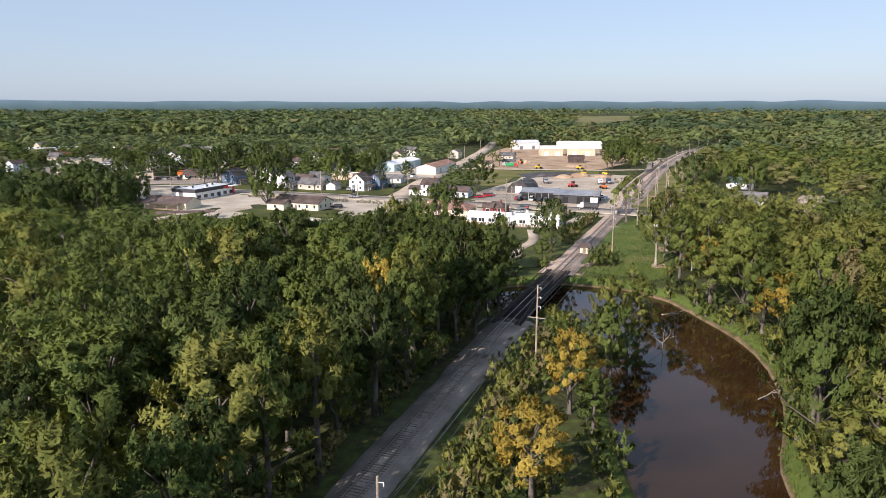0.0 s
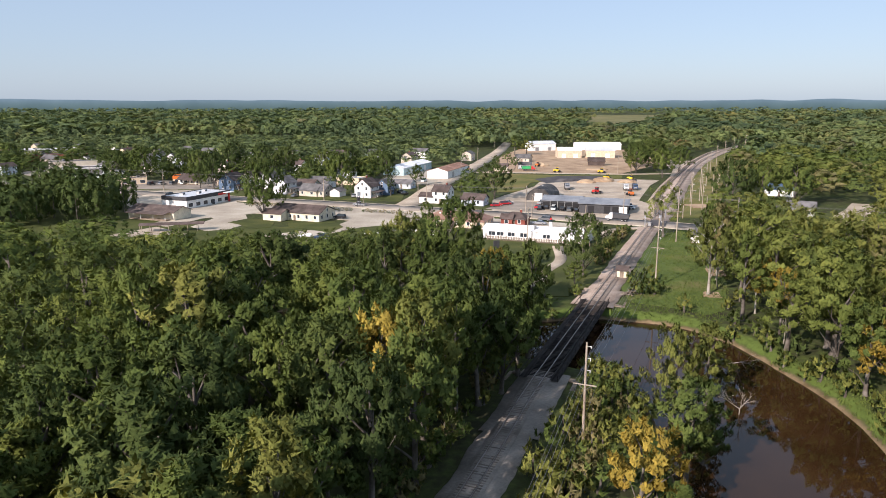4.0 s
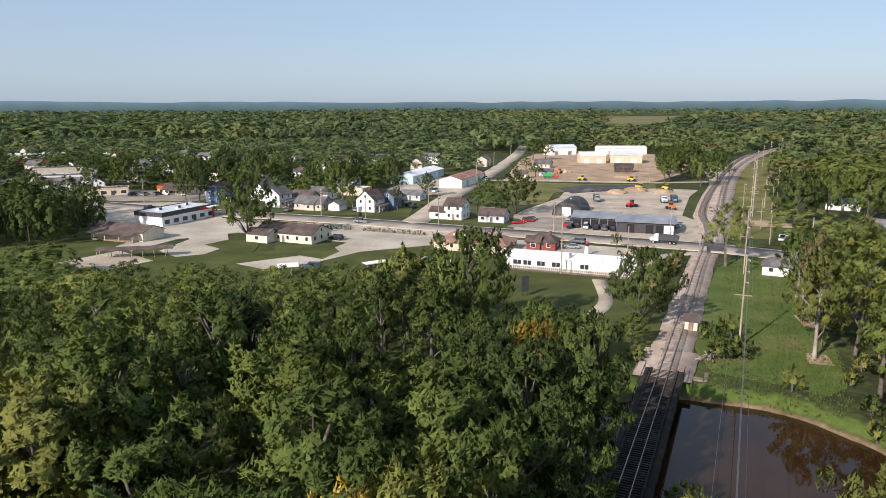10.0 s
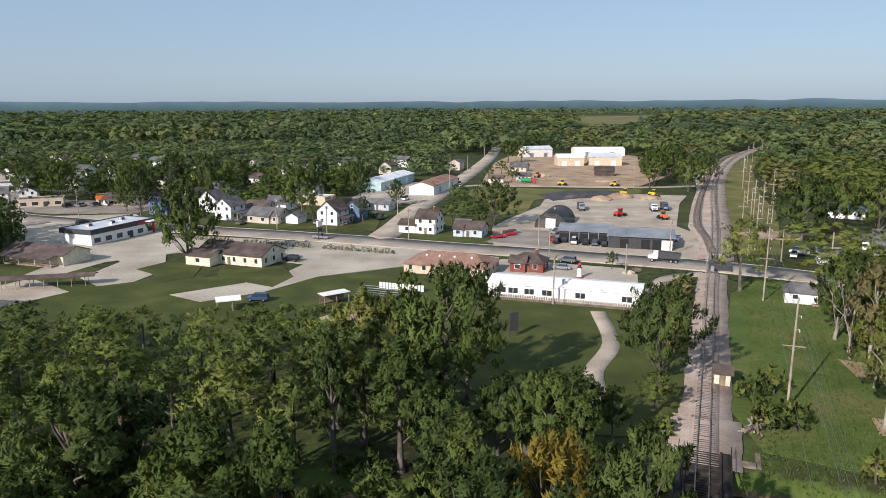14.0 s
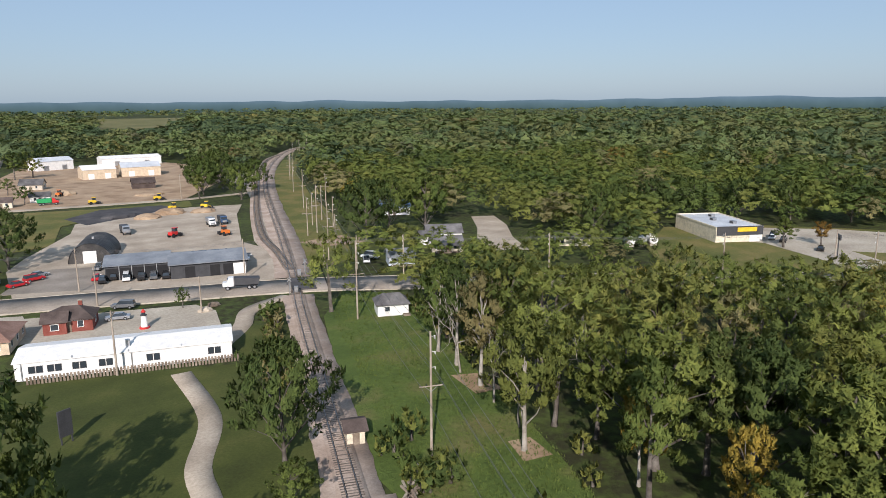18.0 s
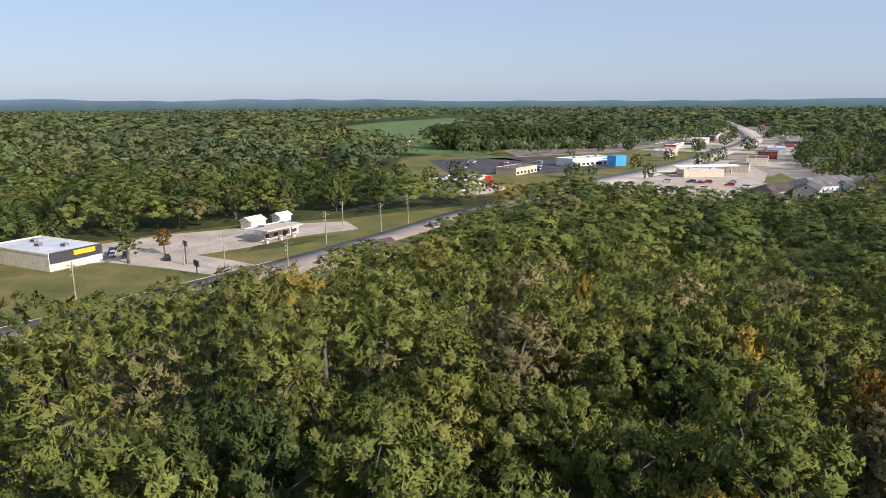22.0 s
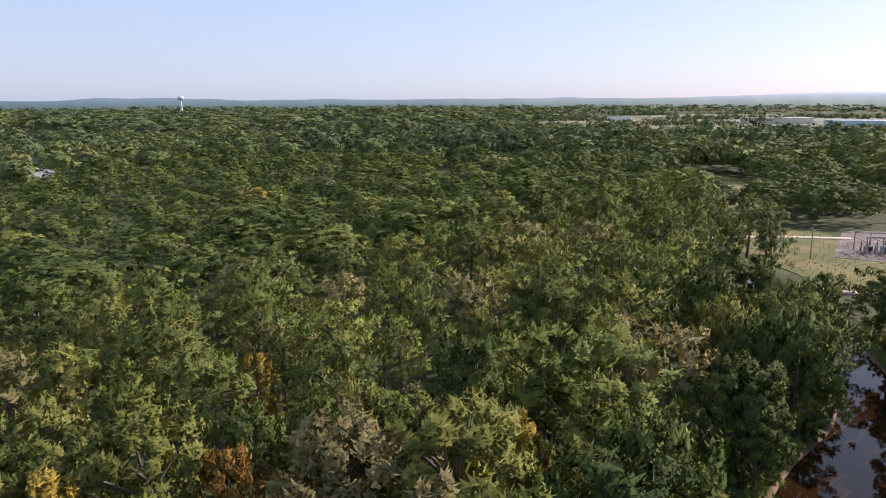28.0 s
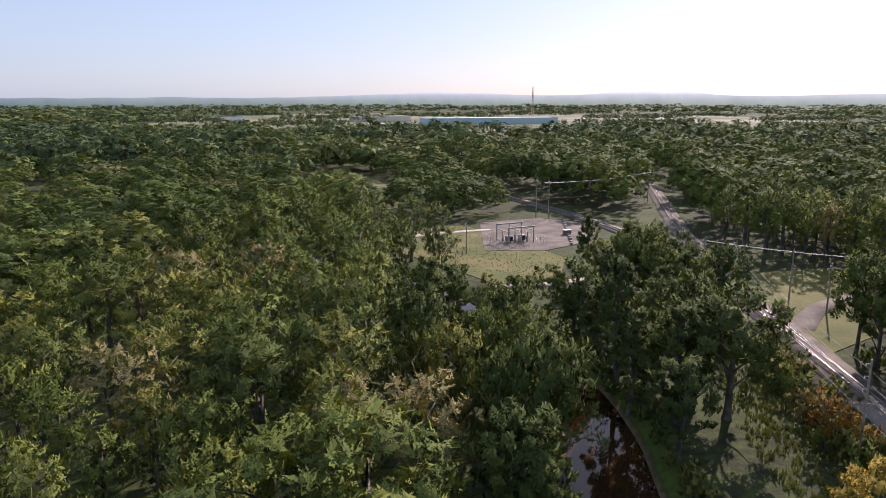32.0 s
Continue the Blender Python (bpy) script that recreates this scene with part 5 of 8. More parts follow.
SMALL = [(-9, 187, 1, 0.95, 1.3), (27, 183, 0, 0.42, 1.3), (42, 268, 1, 0.36, 0.9), (-48, 343, 1, 0.5, 1.0), (-30, 344, 1, 0.5, 1.1), (-96, 350, 1, 0.55, 1.2), (-88, 338, 0, 0.5, 1.2), (2, 336, 0, 0.5, 1.2), (12, 324, 1, 0.5, 1.1), (38, 471, 1, 0.6, 1.4),
         (26, 478, 0, 0.5, 1.4), (104, 440, 2, 0.6, 1.4), (214, 213, 4, 0.42, 1.6), (203, 219, 0, 0.55, 1.8), (36, 512, 0, 0.5, 1.6), (48, 590, 0, 0.9, 1.6), (58, 596, 2, 0.9, 1.4), (70, 690, 0, 1.0, 1.6), (82, 694, 0, 0.9, 1.6)]
for _i, (_x, _y, _t, _s, _w) in enumerate(GARDEN):
    place_tree(SHADE[_i % len(SHADE)], _x, _y, _t, _s, _i * 51.0, _w, group="garden trees", label="large spreading dark green shade tree" if _t == 1 else "large rounded green shade tree")
for _i, (_x, _y, _t, _s, _w) in enumerate(SMALL):
    place_tree(NEAR[(_i * 2) % len(NEAR)] if _y < 260 else MID[_i % len(MID)], _x, _y, _t, _s, _i * 51.0, _w, group="garden trees", label="small rounded garden tree")

# ---------------------------------------------------------------- buildings


def window(parent, x, y, z, w, h, face, frame_mat=None):
    """A window on a wall: a proud frame and its pane. face: 0 south, 1 east, 2 north, 3 west of the house."""
    at = pose(x, y, z, 0, 0, face * 90)
    bm = bmesh.new()
    t = 0.09
    for b in ((-w / 2 - t, -0.07, -h / 2 - t, w / 2 + t, 0.03, -h / 2), (-w / 2 - t, -0.07, h / 2, w / 2 + t, 0.03, h / 2 + t), (-w / 2 - t, -0.07, -h / 2, -w / 2, 0.03, h / 2), (w / 2, -0.07, -h / 2, w / 2 + t, 0.03, h / 2)):
        box(bm, *b)
    win = part("window", bm, frame_mat or WHITE, parent, at=at)
    part("pane", box_bm(-w / 2, -0.03, -h / 2, w / 2, 0.02, h / 2), GLASS, win)
    return win


def door(parent, x, y, w, h, face, m=None, name="door"):
    d = part(name, box_bm(-w / 2, -0.08, 0.02, w / 2, 0.03, h, bevel=0.02), m or BOARDS, parent, at=pose(x, y, 0, 0, 0, face * 90))
    part("door_frame", box_bm(-w / 2 - 0.1, -0.06, h, w / 2 + 0.1, 0.03, h + 0.12), WHITE, d)
    return d


def gable_walls(L, W, h, rise):
    bm = bmesh.new()
    pts = [(-W / 2, 0), (W / 2, 0), (W / 2, h), (0, h + rise), (-W / 2, h)] if rise else [(-W / 2, 0), (W / 2, 0), (W / 2, h), (-W / 2, h)]
    a = [bm.verts.new((-L / 2, y, z)) for y, z in pts]
    b = [bm.verts.new((L / 2, y, z)) for y, z in pts]
    n = len(pts)
    bm.faces.new(a[::-1])
    bm.faces.new(b)
    for i in range(n):
        bm.faces.new((a[i], a[(i + 1) % n], b[(i + 1) % n], b[i]))
    bmesh.ops.recalc_face_normals(bm, faces=bm.faces)
    return bm


def gable_roof(L, W, h, rise, over=0.45, thick=0.16, hip=0.0):
    bm = bmesh.new()
    k = rise / (W / 2)
    x, y = L / 2 + over, W / 2 + over
    lo, hi = h - over * k, h + rise
    rx = x - hip
    top = [(-x, -y, lo), (x, -y, lo), (rx, 0, hi), (-rx, 0, hi), (x, y, lo), (-x, y, lo)]
    v = [bm.verts.new((p[0], p[1], p[2] + thick)) for p in top] + [bm.verts.new(p) for p in top]
    for f in ((0, 1, 2, 3), (3, 2, 4, 5), (6, 9, 8, 7), (9, 11, 10, 8), (0, 6, 7, 1), (5, 4, 10, 11)):
        bm.faces.new([v[i] for i in f])
    for f in ((1, 7, 8, 2), (2, 8, 10, 4), (0, 3, 9, 6), (3, 5, 11, 9)):
        bm.faces.new([v[i] for i in f])
    if hip:
        bm.faces.new((v[1], v[4], v[2]))
        bm.faces.new((v[0], v[3], v[5]))
    bmesh.ops.recalc_face_normals(bm, faces=bm.faces)
    return bm


def house(x, y, rot, L, W, h, rise, wall, roof, label, storeys=1, porch=0, chimney=False, hip=0.0, wing=None, category="house", name="house", door_side=0, win=True, group="houses of the town", z=0.0, sparse=False):
    t = thing(name, pose(x, y, z, 0, 0, rot), label, category, group)
    part("wall", gable_walls(L, W, h, rise if not hip else 0), wall, t)
    part("roof", gable_roof(L, W, h + 0.01, rise, hip=hip), roof, t)
    part("fascia", box_bm(-L / 2 - 0.3, -W / 2 - 0.12, h - 0.34, L / 2 + 0.3, -W / 2 - 0.03, h - 0.14), WHITE, t)
    if win:
        for s in range(storeys):
            zc = 1.55 + 2.7 * s
            nw = 2 if sparse else max(1, int(L // 3.2))
            for i in range(nw):
                px = -L / 2 + L * (i + 0.5) / nw
                if not (s == 0 and door_side == 0 and abs(px) < 0.9):
                    window(t, px, -W / 2, zc, 0.95, 1.2, 0)
                if not sparse:
                    window(t, px, W / 2, zc, 0.95, 1.2, 2)
            for i in range(1 if sparse else max(1, int(W // 3.4))):
                py = 0.0 if sparse else -W / 2 + W * (i + 0.5) / max(1, int(W // 3.4))
                window(t, L / 2, py, zc, 0.95, 1.2, 1)
                if not sparse:
                    window(t, -L / 2, py, zc, 0.95, 1.2, 3)
        if rise > 1.8 and not hip and not sparse:
            window(t, L / 2, 0, h + rise * 0.35, 0.8, 1.0, 1)
            window(t, -L / 2, 0, h + rise * 0.35, 0.8, 1.0, 3)
        door(t, 0, -W / 2, 1.0, 2.1, 0)
    if porch:
        p = part("porch_roof", gable_roof(L * 0.85, porch * 2, 2.45, 0.5, 0.2), roof, t, at=pose(0, -W / 2 - porch / 2 + 0.1, 0))
        part("porch_floor", box_bm(-L * 0.42, -W / 2 - porch, 0.0, L * 0.42, -W / 2, 0.35), BOARDS, t)
        for k in (-0.4, -0.14, 0.14, 0.4):
            part("porch_post", box_bm(-0.07, -0.07, 0.35, 0.07, 0.07, 2.5), WHITE, t, at=pose(L * k, -W / 2 - porch + 0.15, 0))
    if chimney:
        c = part("chimney", box_bm(-0.35, -0.3, h, 0.35, 0.3, h + rise + 0.9, bevel=0.03), REDBRICK, t, at=pose(L * 0.2, W * 0.12, 0))
        part("chimney_cap", box_bm(-0.42, -0.37, h + rise + 0.9, 0.42, 0.37, h + rise + 1.02), CONCRETE, c)
    if wing:
        wx, wy, wl, ww, wh, wr = wing
        g = part("wing", gable_walls(wl, ww, wh, wr), wall, t, at=pose(wx, wy, 0))
        part("wing_roof", gable_roof(wl, ww, wh + 0.01, wr), roof, t, at=pose(wx, wy, 0))
        window(g, 0, -ww / 2, 1.5, 1.3, 1.1, 0)
        window(g, -wl / 2, 0, 1.5, 1.0, 1.1, 3)
    return t


def flat_block(x, y, rot, L, W, h, wall, roof, label, band=None, bays=0, category="shop", name="shop_building", units=2, sign=None, glazed=True, group="shops and sheds"):
    """A flat-roofed block with a parapet, a coloured band, shop windows and plant on the roof."""
    t = thing(name, pose(x, y, 0, 0, 0, rot), label, category, group)
    part("wall", box_bm(-L / 2, -W / 2, 0, L / 2, W / 2, h - 0.3), wall, t)
    bm = bmesh.new()
    for b in ((-L / 2 - 0.1, -W / 2 - 0.1, h - 0.3, L / 2 + 0.1, -W / 2 + 0.2, h + 0.25), (-L / 2 - 0.1, W / 2 - 0.2, h - 0.3, L / 2 + 0.1, W / 2 + 0.1, h + 0.25), (-L / 2 - 0.1, -W / 2 + 0.2, h - 0.3, -L / 2 + 0.2, W / 2 - 0.2, h + 0.25), (L / 2 - 0.2, -W / 2 + 0.2, h - 0.3, L / 2 + 0.1, W / 2 - 0.2, h + 0.25)):
        box(bm, *b)
    part("parapet", bm, band or wall, t)
    part("roof", box_bm(-L / 2 + 0.2, -W / 2 + 0.2, h - 0.3, L / 2 - 0.2, W / 2 - 0.2, h), roof, t)
    if band:
        bm = bmesh.new()
        box(bm, -L / 2 - 0.16, -W / 2 - 0.16, h - 1.3, L / 2 + 0.16, -W / 2 - 0.003, h - 0.31)
        box(bm, L / 2 + 0.003, -W / 2, h - 1.3, L / 2 + 0.16, W / 2, h - 0.31)
        box(bm, -L / 2 - 0.16, -W / 2, h - 1.3, -L / 2 - 0.003, W / 2, h - 0.31)
        part("fascia_band", bm, band, t)
    for i in range(units):
        u = part("roof_unit", box_bm(-0.9, -0.7, h, 0.9, 0.7, h + 0.95, bevel=0.06), GALV, t, at=pose(L * (-0.25 + 0.5 * i / max(1, units - 1)), W * 0.1 * (-1) ** i, 0, 0, 0, 12))
        part("grille", box_bm(-0.7, -0.76, h + 0.2, 0.7, -0.705, h + 0.75), CHARCOAL, u)
    if glazed:
        n = max(2, int(L // 4))
        for i in range(n):
            window(t, -L / 2 + L * (i + 0.5) / n, -W / 2, 1.4, L / n * 0.55, 1.5, 0)
        for i in range(max(1, int(W // 5))):
            window(t, L / 2, -W / 2 + W * (i + 0.5) / max(1, int(W // 5)), 1.5, 1.6, 1.3, 1)
        door(t, L * 0.1, -W / 2, 1.6, 2.2, 0, CHARCOAL)
    if sign:
        m, sx, sw = sign
        part("sign_panel", box_bm(sx - sw / 2, -W / 2 - 0.35, h - 1.2, sx + sw / 2, -W / 2 - 0.17, h - 0.3, bevel=0.03), m, t)
    return t


def long_shed(x, y, rot, L, W, h, rise, wall, roof, label, doors=2, category="shed", ribs=True):
    t = thing("metal_shed", pose(x, y, 0, 0, 0, rot), label, category, "shops and sheds")
    part("wall", gable_walls(L, W, h, rise), wall, t)
    part("roof", gable_roof(L, W, h + 0.01, rise, 0.3), roof, t)
    for i in range(doors):
        part("roller_door", box_bm(-1.6, -0.07, 0.02, 1.6, 0.04, min(3.2, h - 0.5)), WHITE if wall is not WHITE else GALV, t, at=pose(-L / 2 + L * (i + 0.5) / doors, -W / 2, 0))
    part("roller_door", box_bm(-1.7, -0.07, 0.02, 1.7, 0.04, min(3.4, h - 0.3)), GALV, t, at=pose(L / 2, 0, 0, 0, 0, 90))
    k = rise / (W / 2)
    if ribs:
        for s in (-1, 1):
            bm = bmesh.new()
            for i in range(int(L // 1.5) + 1):
                xx = -L / 2 + i * 1.5
                vs = [bm.verts.new(p) for p in ((xx, s * (W / 2 + 0.3), h - 0.3 * k + 0.21), (xx + 0.06, s * (W / 2 + 0.3), h - 0.3 * k + 0.21), (xx + 0.06, 0, h + rise + 0.21), (xx, 0, h + rise + 0.21))]
                bm.faces.new(vs)
            r = bmesh.ops.extrude_face_region(bm, geom=bm.faces[:])
            bmesh.ops.translate(bm, verts=[v for v in r["geom"] if isinstance(v, bmesh.types.BMVert)], vec=(0, 0, -0.08))
            bmesh.ops.recalc_face_normals(bm, faces=bm.faces)
            part("roof_ribs", bm, roof, t)
    return t


G0 = -20.0  # the bearing of the main street's grid

# --- along the main street, south side
WB = thing("white_long_building", pose(25.3, 242.6, 0, 0, 0, -19.2), "long low white building with paired windows and white metal roof", "building", "shops and sheds")
part("wall", gable_walls(33, 9.4, 3.0, 0.9), WHITE, WB)
part("roof", gable_roof(33, 9.4, 3.01, 0.9, 0.25), WHITE, WB)
for _i, _x in enumerate((-13.5, -10.8, -7.2, -3.3, 3.9, 13.6)):
    for _d in (-0.55, 0.55):
        window(WB, _x + _d, -4.7, 1.7, 0.8, 1.0, 0, CHARCOAL)
for _x in (-15.5, 0.6):
    part("drain_pipe", box_bm(_x - 0.08, -4.85, 0, _x + 0.08, -4.71, 3.0), GALV, WB)
part("vent_stack", box_bm(-0.35, -3.2, 3.0, 0.35, -2.5, 4.6, bevel=0.05), GALV, WB)
for _x in (-8.2, 0.2, 8.4):
    part("roof_seam", box_bm(_x - 0.09, -4.9, 2.98, _x + 0.09, -4.3, 3.32), GALV, WB)
RB = house(0.6, 267.6, -19.5, 22, 11.5, 2.5, 2.3, TAN, REDROOF, "low building with a faded red hipped shingle roof", hip=5.0, category="building", group="shops and sheds")
for _x in (-6, -2.5, 1.5, 6):
    part("roof_vent", box_bm(_x - 0.25, -2.4, 3.6, _x + 0.25, -1.9, 4.4, bevel=0.05), WHITE, RB)
house(20.8, 268.6, -20, 8.4, 6.6, 2.6, 1.7, REDBRICK, BROWNROOF, "small red brick house with dark hipped roof and white trim", hip=3.2, wing=(-2.2, -2.6, 4.0, 3.6, 2.7, 1.3), chimney=True)
house(-57, 281, -22, 21, 11, 2.9, 2.2, CREAM, BROWNROOF, "low cream office with a wide brown shingle roof", hip=0.0, wing=(-7, -6.5, 8, 6, 2.7, 1.3), category="office", group="shops and sheds")
house(-111, 282.5, -20, 21, 9, 2.9, 1.7, CREAM, BROWNROOF, "low cream park hall with brown roof and open porch", porch=2.4, category="hall", group="shops and sheds", win=False)
ST = flat_block(-109.5, 316.5, 68, 26, 13, 4.6, WHITE, PALEROOF, "white flat-roofed corner store with black fascia band", band=CHARCOAL, units=3, sign=(REDPAINT, 8.0, 5.0))
part("canopy_post", box_bm(-0.3, -0.3, 0, 0.3, 0.3, 4.0), REDPAINT, ST, at=pose(11.5, -7.4, 0))
part("canopy", box_bm(8.5, -9.0, 4.0, 13.2, -6.7, 4.35, bevel=0.04), WHITE, ST)
# --- workshop, hut and yards
SH = thing("workshop", pose(50.0, 301.5, 0, 0, 0, -16.5), "long grey metal-roofed vehicle workshop, its open bays painted as dark panels", "workshop", "shops and sheds")
part("wall", gable_walls(15.0, 14.0, 3.7, 1.2), CHARCOAL, SH, at=pose(-8.0, 4.5, 0))
part("roof", gable_roof(15.0, 14.0, 3.71, 1.2, 0.5), METALROOF, SH, at=pose(-8.0, 4.5, 0))
part("wall", box_bm(-0.4, -6.8, 0, 18.0, 8.0, 3.7), CHARCOAL, SH)
part("roof", gable_roof(18.2, 15.0, 3.71, 1.3, 0.6), METALROOF, SH, at=pose(8.8, 0.6, 0))
# the walls are closed; dark panels paint in the shade of the open bays
for _i in range(5):
    _b = part("bay_opening", box_bm(-1.45, -0.05, 0.02, 1.45, 0.05, 3.0), DARK, SH, at=pose(-13.8 + 2.9 * _i, -2.55, 0))
    part("bay_post", box_bm(1.42, -0.16, 0, 1.60, 0.02, 3.6), GALV, _b)
for _x, _m in ((1.4, CHARCOAL), (4.2, DARK), (6.9, CHARCOAL), (10.2, DARK), (13.4, DARK)):
    part("bay_opening", box_bm(-1.2, -0.07, 0.02, 1.2, 0.05, 2.9), _m, SH, at=pose(_x, -6.8, 0))
part("roller_door", box_bm(-1.5, -0.07, 0.02, 1.5, 0.05, 2.9), WHITE, SH, at=pose(16.2, -6.8, 0))
part("skylight", box_bm(5, 1.5, 4.95, 14, 2.2, 5.02), GLASS, SH)


def quonset():
    t = thing("quonset_hut", pose(39.0, 336.5, 0, 0, 0, -20), "black corrugated steel arched hut with white door", "hut", "shops and sheds")
    R, L = 5.6, 19.0
    bm = bmesh.new()
    n, m = 22, 24
    rows = []
    for j in range(m + 1):
        r = R + (0.06 if j % 2 else -0.06)
        rows.append([bm.verts.new((r * math.cos(math.pi * i / n), -L / 2 + L * j / m, r * math.sin(math.pi * i / n))) for i in range(n + 1)])
    for j in range(m):
        for i in range(n):
            bm.faces.new((rows[j][i], rows[j][i + 1], rows[j + 1][i + 1], rows[j + 1][i]))
    part("shell", bm, BLACKTIN, t)
    for y0 in (-L / 2 + 0.25, L / 2 - 0.25):
        bm = bmesh.new()
        bm.faces.new([bm.verts.new(((R - 0.1) * math.cos(math.pi * i / n), y0, (R - 0.1) * math.sin(math.pi * i / n))) for i in range(n + 1)])
        r = bmesh.ops.extrude_face_region(bm, geom=bm.faces[:])
        bmesh.ops.translate(bm, verts=[v for v in r["geom"] if isinstance(v, bmesh.types.BMVert)], vec=(0, 0.12, 0))
        part("end_wall", bm, BLACKTIN, t)
    part("sliding_door", box_bm(-1.7, -L / 2 + 0.02, 0.02, 1.7, -L / 2 + 0.2, 3.4, bevel=0.02), WHITE, t)
    part("rooftop_vent", box_bm(-0.3, -2, R - 0.1, 0.3, -1.4, R + 0.5), GALV, t)


quonset()
# --- houses on the north side of the street
house(-5.6, 322.5, -20, 7.0, 8.0, 5.2, 2.4, WHITE, BROWNROOF, "white two-storey house with dark roof and low side porch", storeys=2, chimney=True, wing=(-6.4, -1.2, 6.0, 6.0, 2.8, 1.4))
house(8.0, 316.4, -20, 9.4, 7.0, 2.7, 1.9, GREYBLUE, BROWNROOF, "pale grey-blue bungalow with brown roof", wing=(-3.2, -2.4, 3.2, 3.2, 2.6, 1.0))
house(6.0, 325.5, -20, 5, 4, 2.4, 1.3, WHITE, GREYROOF, "small white garage with a grey gable roof", win=False, category="garage")
house(-40.5, 341, 70, 9.0, 8.0, 5.0, 3.4, WHITE, BROWNROOF, "white gabled two-storey house with dark steep roof", storeys=2, porch=2.0, chimney=True)
house(-33, 349, 70, 7.0, 6.0, 4.6, 2.6, BLUE, GREYROOF, "dark blue gabled house behind a hedge", storeys=2)
house(-64.5, 345.5, -20, 13, 8.6, 2.8, 2.4, BEIGE, GREYROOF, "grey bungalow with a wide dormer roof", wing=(0.5, -2.5, 5.0, 5.0, 2.7, 1.5))
house(-54.2, 343, 70, 6, 5, 2.5, 1.3, WHITE, GREYROOF, "white single garage with grey roof", win=False, category="garage")
house(-80.8, 353, 70, 9, 7, 5.2, 2.8, WHITE, GREYROOF, "white two-storey house with a glazed front porch", storeys=2, porch=2.2)
house(-72, 363, -20, 10, 7, 3.0, 2.4, WHITE, BROWNROOF, "white house with a brown gable roof")
house(-93, 372, 70, 8, 8, 5.4, 3.0, WHITE, GREYROOF, "tall white farmhouse-style house among trees", storeys=2)
house(-110, 366, 70, 9, 8.5, 5.2, 3.2, BLUE, BROWNROOF, "dark blue Victorian house with white trim", storeys=2, porch=2.0, chimney=True)
house(-103, 378, 70, 8, 7, 5.4, 3.0, BEIGE, BROWNROOF, "beige house with red-brown roof", storeys=2)
house(-26, 374, -20, 10, 6.5, 2.6, 1.6, GREYBLUE, GREYROOF, "low pale house with a grey roof")
house(-36, 370, -20, 9, 7, 2.8, 2.0, WHITE, BROWNROOF, "white bungalow with a brown gable roof")
house(-100, 410, -20, 10, 8, 4.8, 2.6, WHITE, GREYROOF, "white house half hidden by trees", storeys=2)
house(-138, 392, -20, 14, 9, 3.0, 2.0, CREAM, BROWNROOF, "cream low house with brown roof", porch=2)
flat_block(-128, 404, -20, 24, 12, 3.6, BEIGE, GREYROOF, "brown flat-roofed roadside shop with yellow stripe", band=CHARCOAL, sign=(YELLOWP, -6, 6))
flat_block(-56, 391, -20, 16, 9, 3.4, TAN, PALEROOF, "tan flat-roofed garage block", glazed=False)
long_shed(-29, 457, 72, 48, 13, 4.2, 1.6, TEAL, PALEROOF, "long pale blue metal shed with white roof")
long_shed(-4, 436, 72, 40, 12, 4.2, 1.8, WHITE, REDROOF, "white shed with a faded red roof and blue side")
house(29, 466, -10, 8, 6, 2.7, 1.6, CREAM, BROWNROOF, "small cream cottage at the depot", win=True)
house(45, 477, -10, 8, 6, 2.7, 1.6, WHITE, GREYROOF, "small white cottage at the depot")
long_shed(88, 571, 0, 18, 14, 5.5, 2.2, TAN, WHITE, "tan depot building with a white gable roof")
long_shed(113, 575, -8, 22, 18, 5.5, 2.4, TAN, PALEROOF, "tan brick depot hall with pale roof")
house(96, 503, -10, 11, 9, 3.0, 2.2, BROWNROOF, BROWNROOF, "dark brown timber office with white door", win=False, category="office")
long_shed(128, 660, 0, 40, 16, 5.0, 1.6, WHITE, WHITE, "long white depot store")
long_shed(76, 650, 18, 24, 12, 6.0, 2.2, WHITE, PALEROOF, "white salt shed at the far end of the depot", doors=2)
# --- small buildings by the track
WS = house(75.4, 237.6, -24, 6.4, 5.0, 2.6, 1.5, WHITE, GREYROOF, "small white shed with grey hipped roof in the meadow", hip=1.8, category="shed", win=False)
window(WS, -1.2, -2.5, 1.5, 0.8, 0.7, 0, CHARCOAL)
part("step", box_bm(2.0, -3.6, 0, 3.4, -2.5, 0.4, bevel=0.03), BOARDS, WS)
BX = house(40.6, 193.8, -22, 2.3, 3.4, 2.1, 0.6, CREAM, BROWNROOF, "small cream railway equipment hut with brown roof", category="hut", win=False)
part("door", box_bm(-0.45, -1.76, 0.05, 0.45, -1.69, 1.85, bevel=0.02), BOARDS, BX)
# --- north-east houses
house(130.8, 291.5, -30, 11, 7, 3.2, 2.0, WHITE, GREYROOF, "white house with a grey roof beneath big trees", wing=(-5, -3, 6, 6, 2.7, 1.2))
house(123, 280, -30, 9, 7, 2.6, 1.6, BEIGE, GREYROOF, "low house with grey roof and porch", porch=1.8)
house(149, 347, -30, 12, 8, 3.2, 2.2, WHITE, BLUE, "white house with a dark blue-black roof")
house(102.4, 274.0, -25, 7, 6, 2.6, 1.5, GREYBLUE, METALROOF, "small shed with a blue-grey metal roof", porch=1.6, win=False, category="shed")
house(158, 262, -40, 10, 6, 2.5, 1.2, CREAM, GREYROOF, "low cream trailer house", category="house")
